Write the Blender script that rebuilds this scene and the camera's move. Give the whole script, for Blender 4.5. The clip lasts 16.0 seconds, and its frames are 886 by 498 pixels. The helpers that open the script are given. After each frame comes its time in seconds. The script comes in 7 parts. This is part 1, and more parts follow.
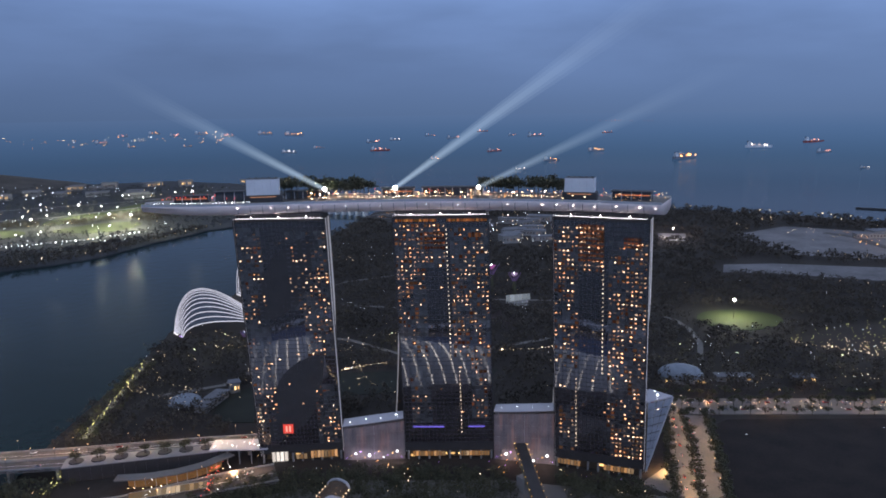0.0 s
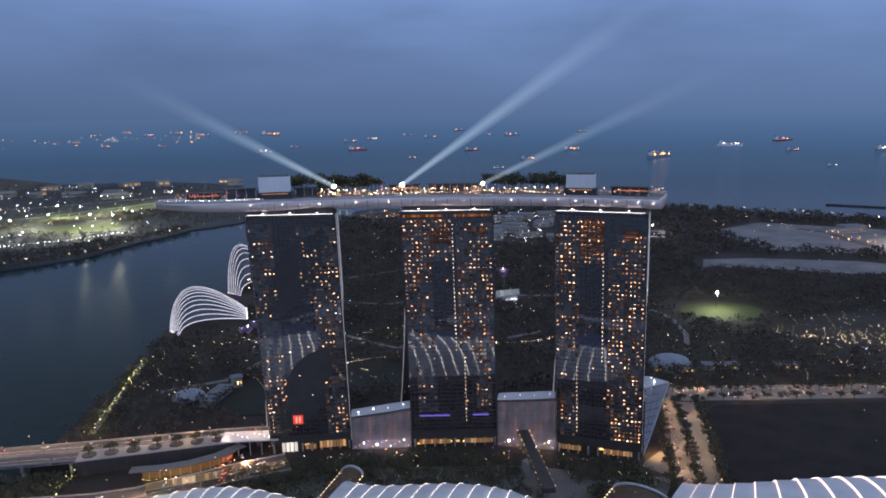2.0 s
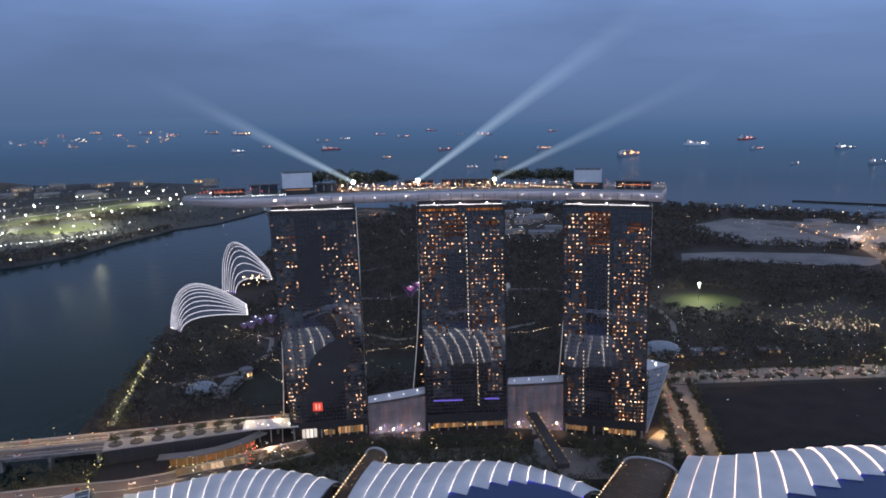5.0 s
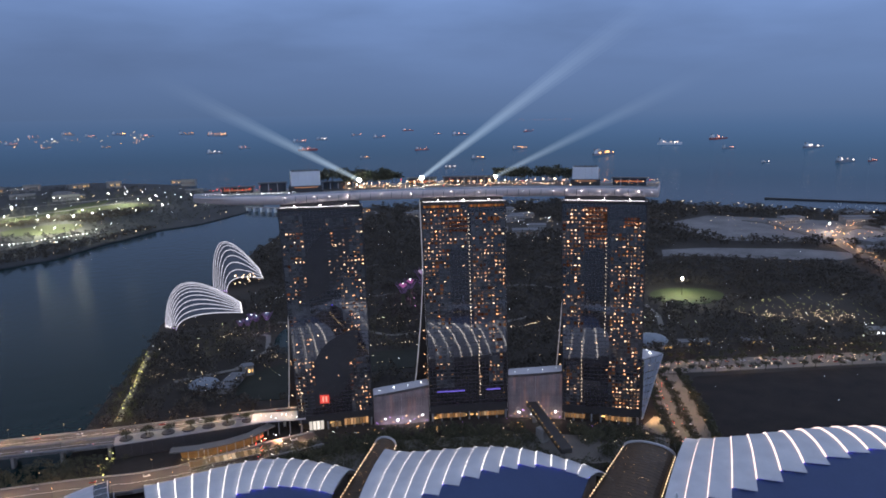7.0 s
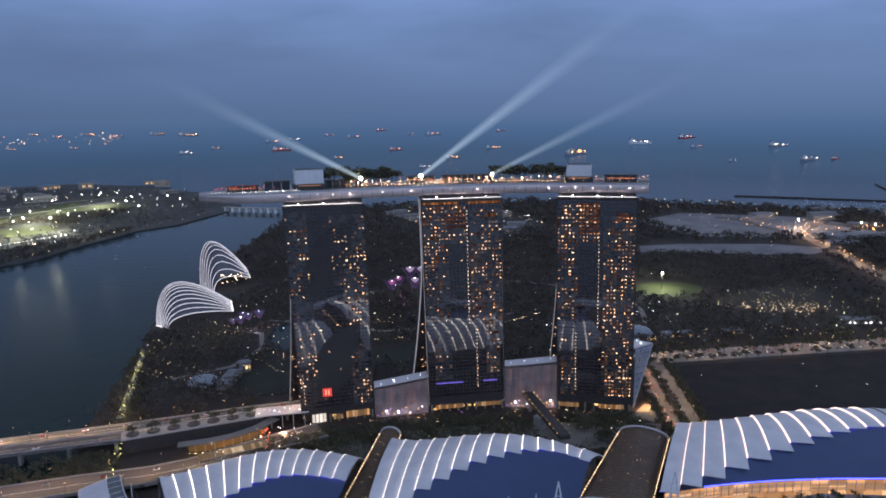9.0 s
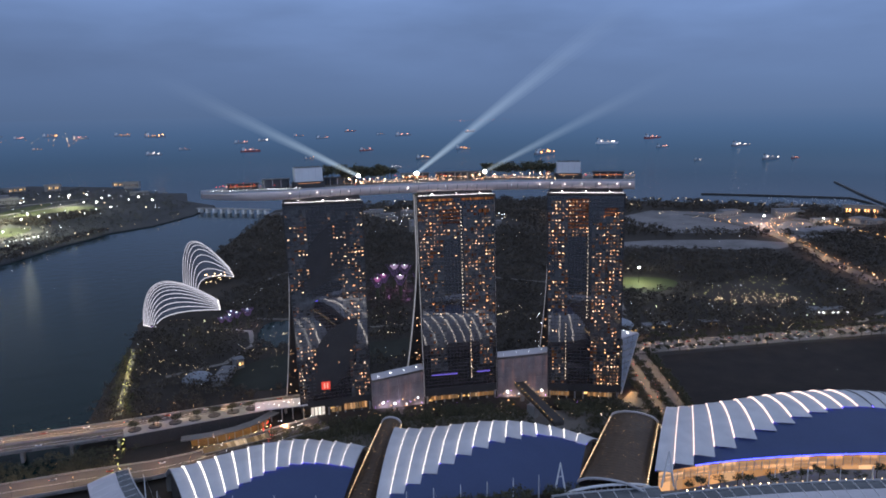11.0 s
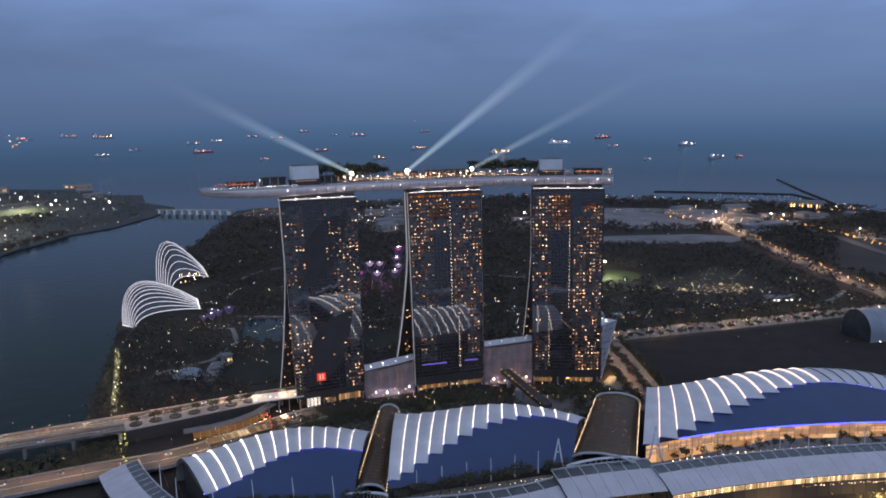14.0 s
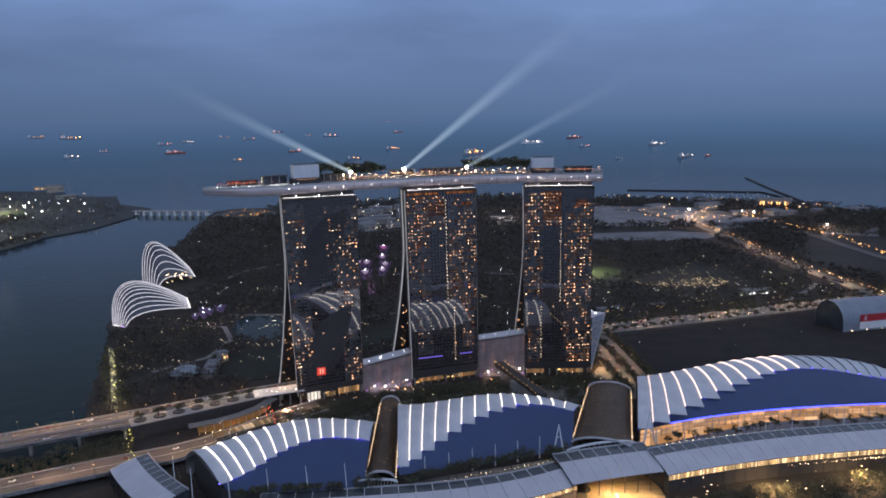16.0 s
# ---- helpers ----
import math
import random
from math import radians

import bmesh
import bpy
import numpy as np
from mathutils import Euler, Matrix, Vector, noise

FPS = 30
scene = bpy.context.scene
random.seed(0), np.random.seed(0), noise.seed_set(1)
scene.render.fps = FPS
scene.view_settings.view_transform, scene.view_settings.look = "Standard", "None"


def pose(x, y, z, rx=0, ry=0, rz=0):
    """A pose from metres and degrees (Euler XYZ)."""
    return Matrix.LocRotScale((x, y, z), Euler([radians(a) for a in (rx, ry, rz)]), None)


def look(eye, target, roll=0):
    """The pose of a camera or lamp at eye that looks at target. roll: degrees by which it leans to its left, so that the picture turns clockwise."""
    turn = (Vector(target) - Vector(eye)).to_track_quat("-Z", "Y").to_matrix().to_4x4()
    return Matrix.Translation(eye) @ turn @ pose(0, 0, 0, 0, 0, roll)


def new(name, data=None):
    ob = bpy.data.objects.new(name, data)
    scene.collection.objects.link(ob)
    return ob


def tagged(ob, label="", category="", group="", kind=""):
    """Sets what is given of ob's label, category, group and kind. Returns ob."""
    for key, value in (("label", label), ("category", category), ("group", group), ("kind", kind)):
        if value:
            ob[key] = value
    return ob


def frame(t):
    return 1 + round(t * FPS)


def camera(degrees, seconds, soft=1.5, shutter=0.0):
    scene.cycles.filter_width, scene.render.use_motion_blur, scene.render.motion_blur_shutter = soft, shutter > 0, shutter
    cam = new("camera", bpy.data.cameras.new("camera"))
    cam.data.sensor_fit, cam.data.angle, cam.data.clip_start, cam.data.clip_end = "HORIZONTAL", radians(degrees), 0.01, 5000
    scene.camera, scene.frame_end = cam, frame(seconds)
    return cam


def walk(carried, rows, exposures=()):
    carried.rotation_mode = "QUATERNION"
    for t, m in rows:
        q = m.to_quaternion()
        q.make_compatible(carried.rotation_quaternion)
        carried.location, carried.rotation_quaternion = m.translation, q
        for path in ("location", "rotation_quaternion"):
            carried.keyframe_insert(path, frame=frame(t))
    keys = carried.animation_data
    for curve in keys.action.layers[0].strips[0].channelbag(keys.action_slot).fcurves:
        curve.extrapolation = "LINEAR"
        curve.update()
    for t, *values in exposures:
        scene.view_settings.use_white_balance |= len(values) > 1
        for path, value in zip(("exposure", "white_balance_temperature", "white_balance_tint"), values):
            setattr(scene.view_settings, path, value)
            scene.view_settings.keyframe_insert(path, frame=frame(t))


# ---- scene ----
cam = camera(63.2, 16.0, soft=1.8)
METRES, EYE, TILT, LEAN, TURN = 243.5, 262.0, 0.0, 0.0, -15.5
ROWS = [
    (0.0, 0.0, 0.0, 0.0, -0.17, -10.99, 0.87),
    (0.5, -0.0254, -0.0211, 0.0005, -0.77, -11.01, 0.87),
    (1.0, -0.0488, -0.0395, 0.0005, -1.29, -11.03, 0.87),
    (1.5, -0.0747, -0.0596, 0.0007, -1.83, -11.04, 0.87),
    (2.0, -0.0986, -0.0775, 0.0008, -2.32, -11.05, 0.88),
    (2.5, -0.1249, -0.0968, 0.0008, -2.84, -11.05, 0.88),
    (3.0, -0.1495, -0.1141, 0.0008, -3.31, -11.06, 0.88),
    (3.5, -0.1765, -0.1327, 0.001, -3.7, -11.06, 0.88),
    (4.0, -0.2013, -0.1499, 0.0012, -4.08, -11.07, 0.88),
    (6.5, -0.3347, -0.2359, 0.0012, -6.62, -11.11, 0.9),
    (7.0, -0.3598, -0.2516, 0.0015, -7.18, -11.11, 0.91),
    (7.5, -0.3879, -0.2682, 0.0019, -7.83, -11.12, 0.92),
    (8.0, -0.4137, -0.2837, 0.0024, -8.38, -11.13, 0.93),
    (8.5, -0.4416, -0.2992, 0.0029, -9.0, -11.13, 0.93),
    (9.0, -0.4674, -0.3141, 0.003, -9.61, -11.14, 0.94),
    (11.5, -0.6072, -0.3855, -0.0001, -13.0, -11.12, 0.95),
    (12.0, -0.6341, -0.3986, 0.0002, -13.64, -11.12, 0.93),
    (12.5, -0.6634, -0.4123, 0.0005, -14.33, -11.13, 0.92),
    (13.0, -0.6907, -0.4247, 0.0007, -14.98, -11.14, 0.92),
    (13.5, -0.7203, -0.4378, 0.0008, -15.69, -11.14, 0.92),
    (14.0, -0.7477, -0.4495, 0.001, -16.38, -11.14, 0.94),
    (14.5, -0.7777, -0.462, 0.001, -17.05, -11.13, 0.94),
    (15.0, -0.8054, -0.4731, 0.0012, -17.62, -11.13, 0.95),
    (15.5, -0.8355, -0.4848, 0.0013, -18.23, -11.14, 0.95),
    (16.0, -0.8637, -0.4952, 0.0014, -18.8, -11.14, 0.95),
]
walk(cam, [(t, pose(0, 0, EYE, TILT, LEAN, TURN) @ pose(METRES * x, METRES * y, METRES * z, 90 + pitch, roll, yaw)) for t, x, y, z, yaw, pitch, roll in ROWS],
     [(0.0, 0.12, 6700, 14), (8.0, 0.12, 6800, 14), (16.0, 0.05, 6950, 13)])

# ---- sky and light ----
world = bpy.data.worlds.new("dusk_sky")
scene.world = world
world.use_nodes = True
wn, wl = world.node_tree.nodes, world.node_tree.links
wn.clear()
w_out = wn.new("ShaderNodeOutputWorld")
w_bg = wn.new("ShaderNodeBackground")
w_co = wn.new("ShaderNodeTexCoord")
w_sep = wn.new("ShaderNodeSeparateXYZ")
w_map = wn.new("ShaderNodeMapRange")
w_map.inputs["From Min"].default_value, w_map.inputs["From Max"].default_value = -0.06, 0.34
w_ramp = wn.new("ShaderNodeValToRGB")
SKY = [(0.0, (0.065, 0.116, 0.222)), (0.14, (0.085, 0.150, 0.288)), (0.24, (0.104, 0.178, 0.345)), (0.34, (0.121, 0.204, 0.398)),
       (0.50, (0.157, 0.266, 0.525)), (1.0, (0.29, 0.38, 0.58))]
while len(w_ramp.color_ramp.elements) < len(SKY):
    w_ramp.color_ramp.elements.new(0.5)
for e, (p, c) in zip(w_ramp.color_ramp.elements, SKY):
    e.position, e.color = p, (*c, 1)
w_scale = wn.new("ShaderNodeMapping")
w_scale.inputs["Scale"].default_value = (1.5, 1.5, 6.5)
w_noise = wn.new("ShaderNodeTexNoise")
w_noise.inputs["Scale"].default_value, w_noise.inputs["Detail"].default_value = 1.7, 5.0
w_cl = wn.new("ShaderNodeMapRange")
w_cl.inputs["From Min"].default_value, w_cl.inputs["From Max"].default_value = 0.32, 0.68
w_cl.inputs["To Min"].default_value, w_cl.inputs["To Max"].default_value = -0.20, 0.17
w_calm = wn.new("ShaderNodeMapRange")
w_calm.interpolation_type = "SMOOTHSTEP"
w_calm.inputs["From Min"].default_value, w_calm.inputs["From Max"].default_value = -0.01, 0.11
w_cloud = wn.new("ShaderNodeMath")
w_one = wn.new("ShaderNodeMath")
w_one.inputs[1].default_value = 1.0
w_mix = wn.new("ShaderNodeVectorMath")
w_mix.operation = "SCALE"
w_west = wn.new("ShaderNodeMapRange")
w_west.interpolation_type = "SMOOTHSTEP"
w_west.inputs["From Min"].default_value, w_west.inputs["From Max"].default_value = 0.1, -0.9
w_west.inputs["To Min"].default_value, w_west.inputs["To Max"].default_value = 1.0, 1.9
w_mul = wn.new("ShaderNodeMath")
w_mul.operation = "MULTIPLY"
w_east = wn.new("ShaderNodeMapRange")
w_east.inputs["From Min"].default_value, w_east.inputs["From Max"].default_value = -0.3, 0.9
w_east.inputs["To Min"].default_value, w_east.inputs["To Max"].default_value = 0.88, 1.16
w_mul2 = wn.new("ShaderNodeMath")
w_mul2.operation = "MULTIPLY"
wl.new(w_co.outputs["Generated"], w_sep.inputs[0])
wl.new(w_sep.outputs["Z"], w_map.inputs["Value"])
wl.new(w_map.outputs[0], w_ramp.inputs[0])
wl.new(w_co.outputs["Generated"], w_scale.inputs[0])
wl.new(w_scale.outputs[0], w_noise.inputs["Vector"])
wl.new(w_noise.outputs[0], w_cl.inputs["Value"])
wl.new(w_ramp.outputs[0], w_mix.inputs[0])
wl.new(w_sep.outputs["Y"], w_west.inputs["Value"])
wl.new(w_sep.outputs["Z"], w_calm.inputs["Value"])
w_cloud.operation = "MULTIPLY"
wl.new(w_cl.outputs[0], w_cloud.inputs[0])
wl.new(w_calm.outputs[0], w_cloud.inputs[1])
wl.new(w_cloud.outputs[0], w_one.inputs[0])
wl.new(w_one.outputs[0], w_mul.inputs[0])
wl.new(w_west.outputs[0], w_mul.inputs[1])
wl.new(w_sep.outputs["X"], w_east.inputs["Value"])
wl.new(w_mul.outputs[0], w_mul2.inputs[0])
wl.new(w_east.outputs[0], w_mul2.inputs[1])
wl.new(w_mul2.outputs[0], w_mix.inputs["Scale"])
wl.new(w_mix.outputs[0], w_bg.inputs["Color"])
w_bg.inputs["Strength"].default_value = 1.0
wl.new(w_bg.outputs[0], w_out.inputs[0])

sun = new("sun", bpy.data.lights.new("sun", "SUN"))
sun.data.energy, sun.data.angle, sun.data.color = 0.06, radians(40), (0.8, 0.88, 1.0)
sun.matrix_world = look((0, -300, 400), (0, 300, 0))


# ---- materials ----
def mat(name, a, b=None, rough=0.7, metal=0.0, scale=0.2, fine=3.0, bump=0.0, island=0.0, ior=1.45, blend=None):
    """A surface whose colour drifts between a and b at two scales."""
    m = bpy.data.materials.new(name)
    m.use_nodes = True
    n, l = m.node_tree.nodes, m.node_tree.links
    p = n["Principled BSDF"]
    p.inputs["Roughness"].default_value, p.inputs["Metallic"].default_value = rough, metal
    p.inputs["IOR"].default_value = ior
    b = b or tuple(0.75 * v for v in a)
    co = n.new("ShaderNodeTexCoord")
    n1, n2 = n.new("ShaderNodeTexNoise"), n.new("ShaderNodeTexNoise")
    n1.inputs["Scale"].default_value, n2.inputs["Scale"].default_value = scale, fine
    n1.inputs["Detail"].default_value = 4.0
    add = n.new("ShaderNodeMath")
    add.operation = "MULTIPLY_ADD"
    add.inputs[1].default_value = 0.5
    mr = n.new("ShaderNodeMapRange")
    mr.inputs["From Min"].default_value, mr.inputs["From Max"].default_value = 0.5, 1.0
    mx = n.new("ShaderNodeMix")
    mx.data_type = "RGBA"
    mx.inputs["A"].default_value, mx.inputs["B"].default_value = (*a, 1), (*b, 1)
    l.new(co.outputs["Object"], n1.inputs["Vector"])
    l.new(co.outputs["Object"], n2.inputs["Vector"])
    l.new(n2.outputs[0], add.inputs[0])
    l.new(n1.outputs[0], add.inputs[2])
    l.new(add.outputs[0], mr.inputs["Value"])
    last = mr.outputs[0]
    if island:
        geo = n.new("ShaderNodeNewGeometry")
        ad = n.new("ShaderNodeMath")
        ad.operation, ad.use_clamp = "MULTIPLY_ADD", True
        ad.inputs[1].default_value = island
        sub = n.new("ShaderNodeMath")
        sub.operation = "SUBTRACT"
        sub.inputs[1].default_value = island / 2
        l.new(geo.outputs["Random Per Island"], ad.inputs[0])
        l.new(last, sub.inputs[0])
        l.new(sub.outputs[0], ad.inputs[2])
        last = ad.outputs[0]
    l.new(last, mx.inputs["Factor"])
    l.new(mx.outputs["Result"], p.inputs["Base Color"])
    if bump:
        bp = n.new("ShaderNodeBump")
        bp.inputs["Distance"].default_value = bump
        l.new(n2.outputs[0], bp.inputs["Height"])
        l.new(bp.outputs[0], p.inputs["Normal"])
    return m


def glow(name, colour, strength, cast=True, spread=0.0, other=None):
    """A thing that gives off light; spread varies it from piece to piece."""
    m = bpy.data.materials.new(name)
    m.use_nodes = True
    n, l = m.node_tree.nodes, m.node_tree.links
    n.clear()
    o, e = n.new("ShaderNodeOutputMaterial"), n.new("ShaderNodeEmission")
    e.inputs["Color"].default_value, e.inputs["Strength"].default_value = (*colour, 1), strength
    if spread:
        info, geo = n.new("ShaderNodeObjectInfo"), n.new("ShaderNodeNewGeometry")
        sm, pw, ma = n.new("ShaderNodeMath"), n.new("ShaderNodeMath"), n.new("ShaderNodeMapRange")
        fr = n.new("ShaderNodeMath")
        fr.operation = "FRACT"
        l.new(info.outputs["Random"], sm.inputs[0])
        l.new(geo.outputs["Random Per Island"], sm.inputs[1])
        l.new(sm.outputs[0], fr.inputs[0])
        pw.operation, pw.inputs[1].default_value = "POWER", 2.6
        l.new(fr.outputs[0], pw.inputs[0])
        ma.inputs["To Min"].default_value, ma.inputs["To Max"].default_value = strength * (1 - spread), strength * (1 + spread)
        l.new(pw.outputs[0], ma.inputs["Value"])
        l.new(ma.outputs[0], e.inputs["Strength"])
        if other:
            mx, fr2, mu2 = n.new("ShaderNodeMix"), n.new("ShaderNodeMath"), n.new("ShaderNodeMath")
            mx.data_type, fr2.operation, mu2.operation, mu2.inputs[1].default_value = "RGBA", "FRACT", "MULTIPLY", 7.3
            mx.inputs["A"].default_value, mx.inputs["B"].default_value = (*colour, 1), (*other, 1)
            l.new(fr.outputs[0], mu2.inputs[0])
            l.new(mu2.outputs[0], fr2.inputs[0])
            l.new(fr2.outputs[0], mx.inputs["Factor"])
            l.new(mx.outputs["Result"], e.inputs["Color"])
    l.new(e.outputs[0], o.inputs[0])
    if not cast:
        m.cycles.emission_sampling = "NONE"
    return m


M_water = mat("water", (0.006, 0.019, 0.019), (0.010, 0.026, 0.026), rough=0.13, scale=0.004, fine=0.06, bump=0.5, ior=1.13)
def sea_backdrop():
    """Far sea: water mixed into emission that paints the horizon haze by distance."""
    m = mat("far_sea", (0.003, 0.013, 0.018), (0.006, 0.019, 0.025), rough=0.2, scale=0.004, fine=0.06, ior=1.2)
    n, l = m.node_tree.nodes, m.node_tree.links
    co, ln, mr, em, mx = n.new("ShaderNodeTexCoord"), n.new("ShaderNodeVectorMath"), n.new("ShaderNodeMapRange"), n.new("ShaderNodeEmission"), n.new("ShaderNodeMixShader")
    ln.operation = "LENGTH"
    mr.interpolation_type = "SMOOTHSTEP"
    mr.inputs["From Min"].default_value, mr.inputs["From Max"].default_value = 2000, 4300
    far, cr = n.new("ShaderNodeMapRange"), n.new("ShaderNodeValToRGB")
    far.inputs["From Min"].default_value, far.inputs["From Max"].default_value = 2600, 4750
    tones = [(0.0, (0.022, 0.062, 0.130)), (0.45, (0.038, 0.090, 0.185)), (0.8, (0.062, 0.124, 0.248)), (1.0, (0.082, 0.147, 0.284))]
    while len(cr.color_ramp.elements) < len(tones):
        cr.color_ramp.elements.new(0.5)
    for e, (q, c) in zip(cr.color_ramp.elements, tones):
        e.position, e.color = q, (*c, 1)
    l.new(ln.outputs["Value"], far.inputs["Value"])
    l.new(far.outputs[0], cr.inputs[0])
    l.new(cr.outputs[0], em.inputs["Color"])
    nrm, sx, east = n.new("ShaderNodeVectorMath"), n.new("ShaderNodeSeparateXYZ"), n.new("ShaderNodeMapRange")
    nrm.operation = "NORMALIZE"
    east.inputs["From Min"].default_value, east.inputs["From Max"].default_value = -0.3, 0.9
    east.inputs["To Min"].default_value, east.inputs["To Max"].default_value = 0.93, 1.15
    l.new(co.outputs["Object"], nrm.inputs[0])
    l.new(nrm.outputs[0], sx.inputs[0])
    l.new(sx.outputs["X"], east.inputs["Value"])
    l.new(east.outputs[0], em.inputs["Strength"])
    l.new(co.outputs["Object"], ln.inputs[0])
    l.new(ln.outputs["Value"], mr.inputs["Value"])
    l.new(mr.outputs[0], mx.inputs[0])
    l.new(n["Principled BSDF"].outputs[0], mx.inputs[1])
    l.new(em.outputs[0], mx.inputs[2])
    l.new(mx.outputs[0], n["Material Output"].inputs[0])
    return m


M_farsea = sea_backdrop()
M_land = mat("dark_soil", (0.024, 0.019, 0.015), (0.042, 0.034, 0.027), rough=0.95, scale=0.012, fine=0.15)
# Far shore soil is greyer, with distance haze mixed into its colour.
M_farland = mat("haze_tinted_land", (0.028, 0.030, 0.032), (0.062, 0.062, 0.063), rough=0.95, scale=0.006, fine=0.03)
M_field = mat("bare_field", (0.0085, 0.0055, 0.0045), (0.027, 0.018, 0.0135), rough=0.95, scale=0.045, fine=0.6)
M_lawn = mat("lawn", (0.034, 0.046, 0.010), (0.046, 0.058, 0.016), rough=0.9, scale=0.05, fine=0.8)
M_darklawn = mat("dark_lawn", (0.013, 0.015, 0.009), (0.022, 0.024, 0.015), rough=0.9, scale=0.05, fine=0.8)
M_pale = mat("pale_earth", (0.22, 0.21, 0.21), (0.11, 0.105, 0.105), rough=0.9, scale=0.02, fine=0.15)
M_asphalt = mat("asphalt", (0.075, 0.068, 0.064), (0.10, 0.090, 0.084), rough=0.85, scale=0.05, fine=0.8)
M_concrete = mat("concrete", (0.30, 0.29, 0.28), (0.22, 0.21, 0.20), rough=0.8, scale=0.08, fine=1.0)
M_paving = mat("paving", (0.20, 0.18, 0.16), (0.13, 0.12, 0.11), rough=0.8, scale=0.05, fine=0.7)
M_white = mat("white_paint", (0.72, 0.73, 0.75), (0.60, 0.61, 0.63), rough=0.5, scale=0.1, fine=1.2)
M_roofwhite = mat("white_roof_sheet", (0.565, 0.565, 0.59), (0.455, 0.455, 0.485), rough=0.45, scale=0.08, fine=1.5)
# Blue floodlight on the roof is painted into this base colour.
M_bluewash = mat("blue_lit_roof_membrane", (0.040, 0.066, 0.150), (0.031, 0.053, 0.124), rough=0.6, scale=0.03, fine=0.6)
M_hull = mat("champagne_cladding", (0.88, 0.76, 0.72), (0.76, 0.64, 0.61), rough=0.7, metal=0.0, scale=0.05, fine=0.6)
M_alu = mat("pale_aluminium", (0.50, 0.50, 0.52), (0.40, 0.40, 0.42), rough=0.45, metal=0.2, scale=0.1, fine=1.0)
M_dark = mat("dark_steel", (0.040, 0.036, 0.036), (0.056, 0.051, 0.050), rough=0.6, scale=0.1, fine=1.0)
M_mullion = mat("grey_mullion", (0.050, 0.046, 0.048), (0.040, 0.036, 0.038), rough=0.5, scale=0.1, fine=1.0)
M_glass = mat("coated_glass", (0.048, 0.042, 0.043), (0.128, 0.124, 0.124), rough=0.06, scale=0.03, fine=0.25, island=0.9, ior=2.3)
M_balcony = mat("grey_balcony_glass", (0.115, 0.115, 0.120), (0.060, 0.058, 0.062), rough=0.35, scale=0.04, fine=0.3, island=0.8)
M_smoothglass = mat("smooth_dark_glass", (0.040, 0.031, 0.033), (0.058, 0.046, 0.048), rough=0.03, scale=0.02, fine=0.2, ior=2.7)
M_skylight = mat("skylight_glass", (0.035, 0.042, 0.050), (0.060, 0.070, 0.080), rough=0.25, scale=0.1, fine=0.8, ior=1.7)
M_canopy = mat("grey_canopy_sheet", (0.55, 0.53, 0.56), (0.44, 0.43, 0.46), rough=0.4, metal=0.2, scale=0.06, fine=1.0)
M_bark = mat("bark", (0.07, 0.055, 0.04), rough=0.9, scale=0.5)
M_leaf = mat("leaves", (0.044, 0.046, 0.026), (0.098, 0.092, 0.053), rough=0.8, scale=0.06, fine=0.5, island=0.5)
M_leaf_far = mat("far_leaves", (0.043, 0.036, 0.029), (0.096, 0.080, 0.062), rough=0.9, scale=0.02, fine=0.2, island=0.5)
# Distance haze over the opposite shore is painted as a paler leaf colour.
M_leaf_haze = mat("haze_tinted_leaves", (0.055, 0.058, 0.055), (0.115, 0.115, 0.105), rough=0.9, scale=0.02, fine=0.2, island=0.5)
# Faint emission stands in for light on the towers' white edge walls.
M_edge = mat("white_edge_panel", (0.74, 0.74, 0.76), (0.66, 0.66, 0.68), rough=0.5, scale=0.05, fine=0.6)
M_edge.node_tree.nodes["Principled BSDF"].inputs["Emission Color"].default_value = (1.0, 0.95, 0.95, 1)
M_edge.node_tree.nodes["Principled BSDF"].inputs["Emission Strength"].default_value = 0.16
M_red = mat("red_hull", (0.32, 0.05, 0.04), rough=0.5)
M_shipgrey = mat("ship_grey", (0.24, 0.26, 0.30), rough=0.6)
M_brown = mat("brown_slats", (0.11, 0.070, 0.042), (0.07, 0.046, 0.030), rough=0.6, scale=0.2, fine=1.5)
M_redpaint = mat("red_panel", (0.5, 0.03, 0.04), rough=0.5)

E_warm = glow("warm_window_light", (1.0, 0.42, 0.18), 2.4, spread=0.95, other=(1.0, 0.70, 0.44))
E_curtain = glow("curtain_light", (1.0, 0.34, 0.18), 0.075, spread=0.6, other=(1.0, 0.55, 0.32))
E_gold = glow("gold_light", (1.0, 0.60, 0.22), 2.2, spread=0.6)
E_white = glow("white_light", (0.92, 0.95, 1.0), 6.0, spread=0.5)
E_strip = glow("strip_light", (1.0, 0.95, 0.94), 2.4)
E_strippink = glow("pink_strip_light", (1.0, 0.78, 0.74), 1.7)
E_crown = glow("crown_strip_light", (0.95, 0.93, 1.0), 3.4)
# Emission on the steel ribs paints the light that falls on them.
E_rib = glow("white_rib_glow", (0.82, 0.84, 1.0), 0.9)
E_dim = glow("dim_pink_window_light", (1.0, 0.72, 0.62), 0.22, spread=0.8)
E_dot = glow("warm_lamp", (1.0, 0.72, 0.42), 7.0, cast=False, spread=0.8)
E_dotw = glow("white_lamp", (0.90, 0.96, 1.0), 9.0, cast=False, spread=0.8)
E_doto = glow("orange_lamp", (1.0, 0.45, 0.14), 6.0, cast=False, spread=0.8)
E_dotg = glow("yellow_green_lamp", (0.95, 0.90, 0.30), 3.0, cast=False, spread=0.8)
E_red = glow("red_light", (1.0, 0.10, 0.08), 3.0, cast=False)
E_blue = glow("blue_light", (0.05, 0.07, 1.0), 9.0)
E_violet = glow("violet_light", (0.55, 0.28, 1.0), 3.0, cast=False, spread=0.6)
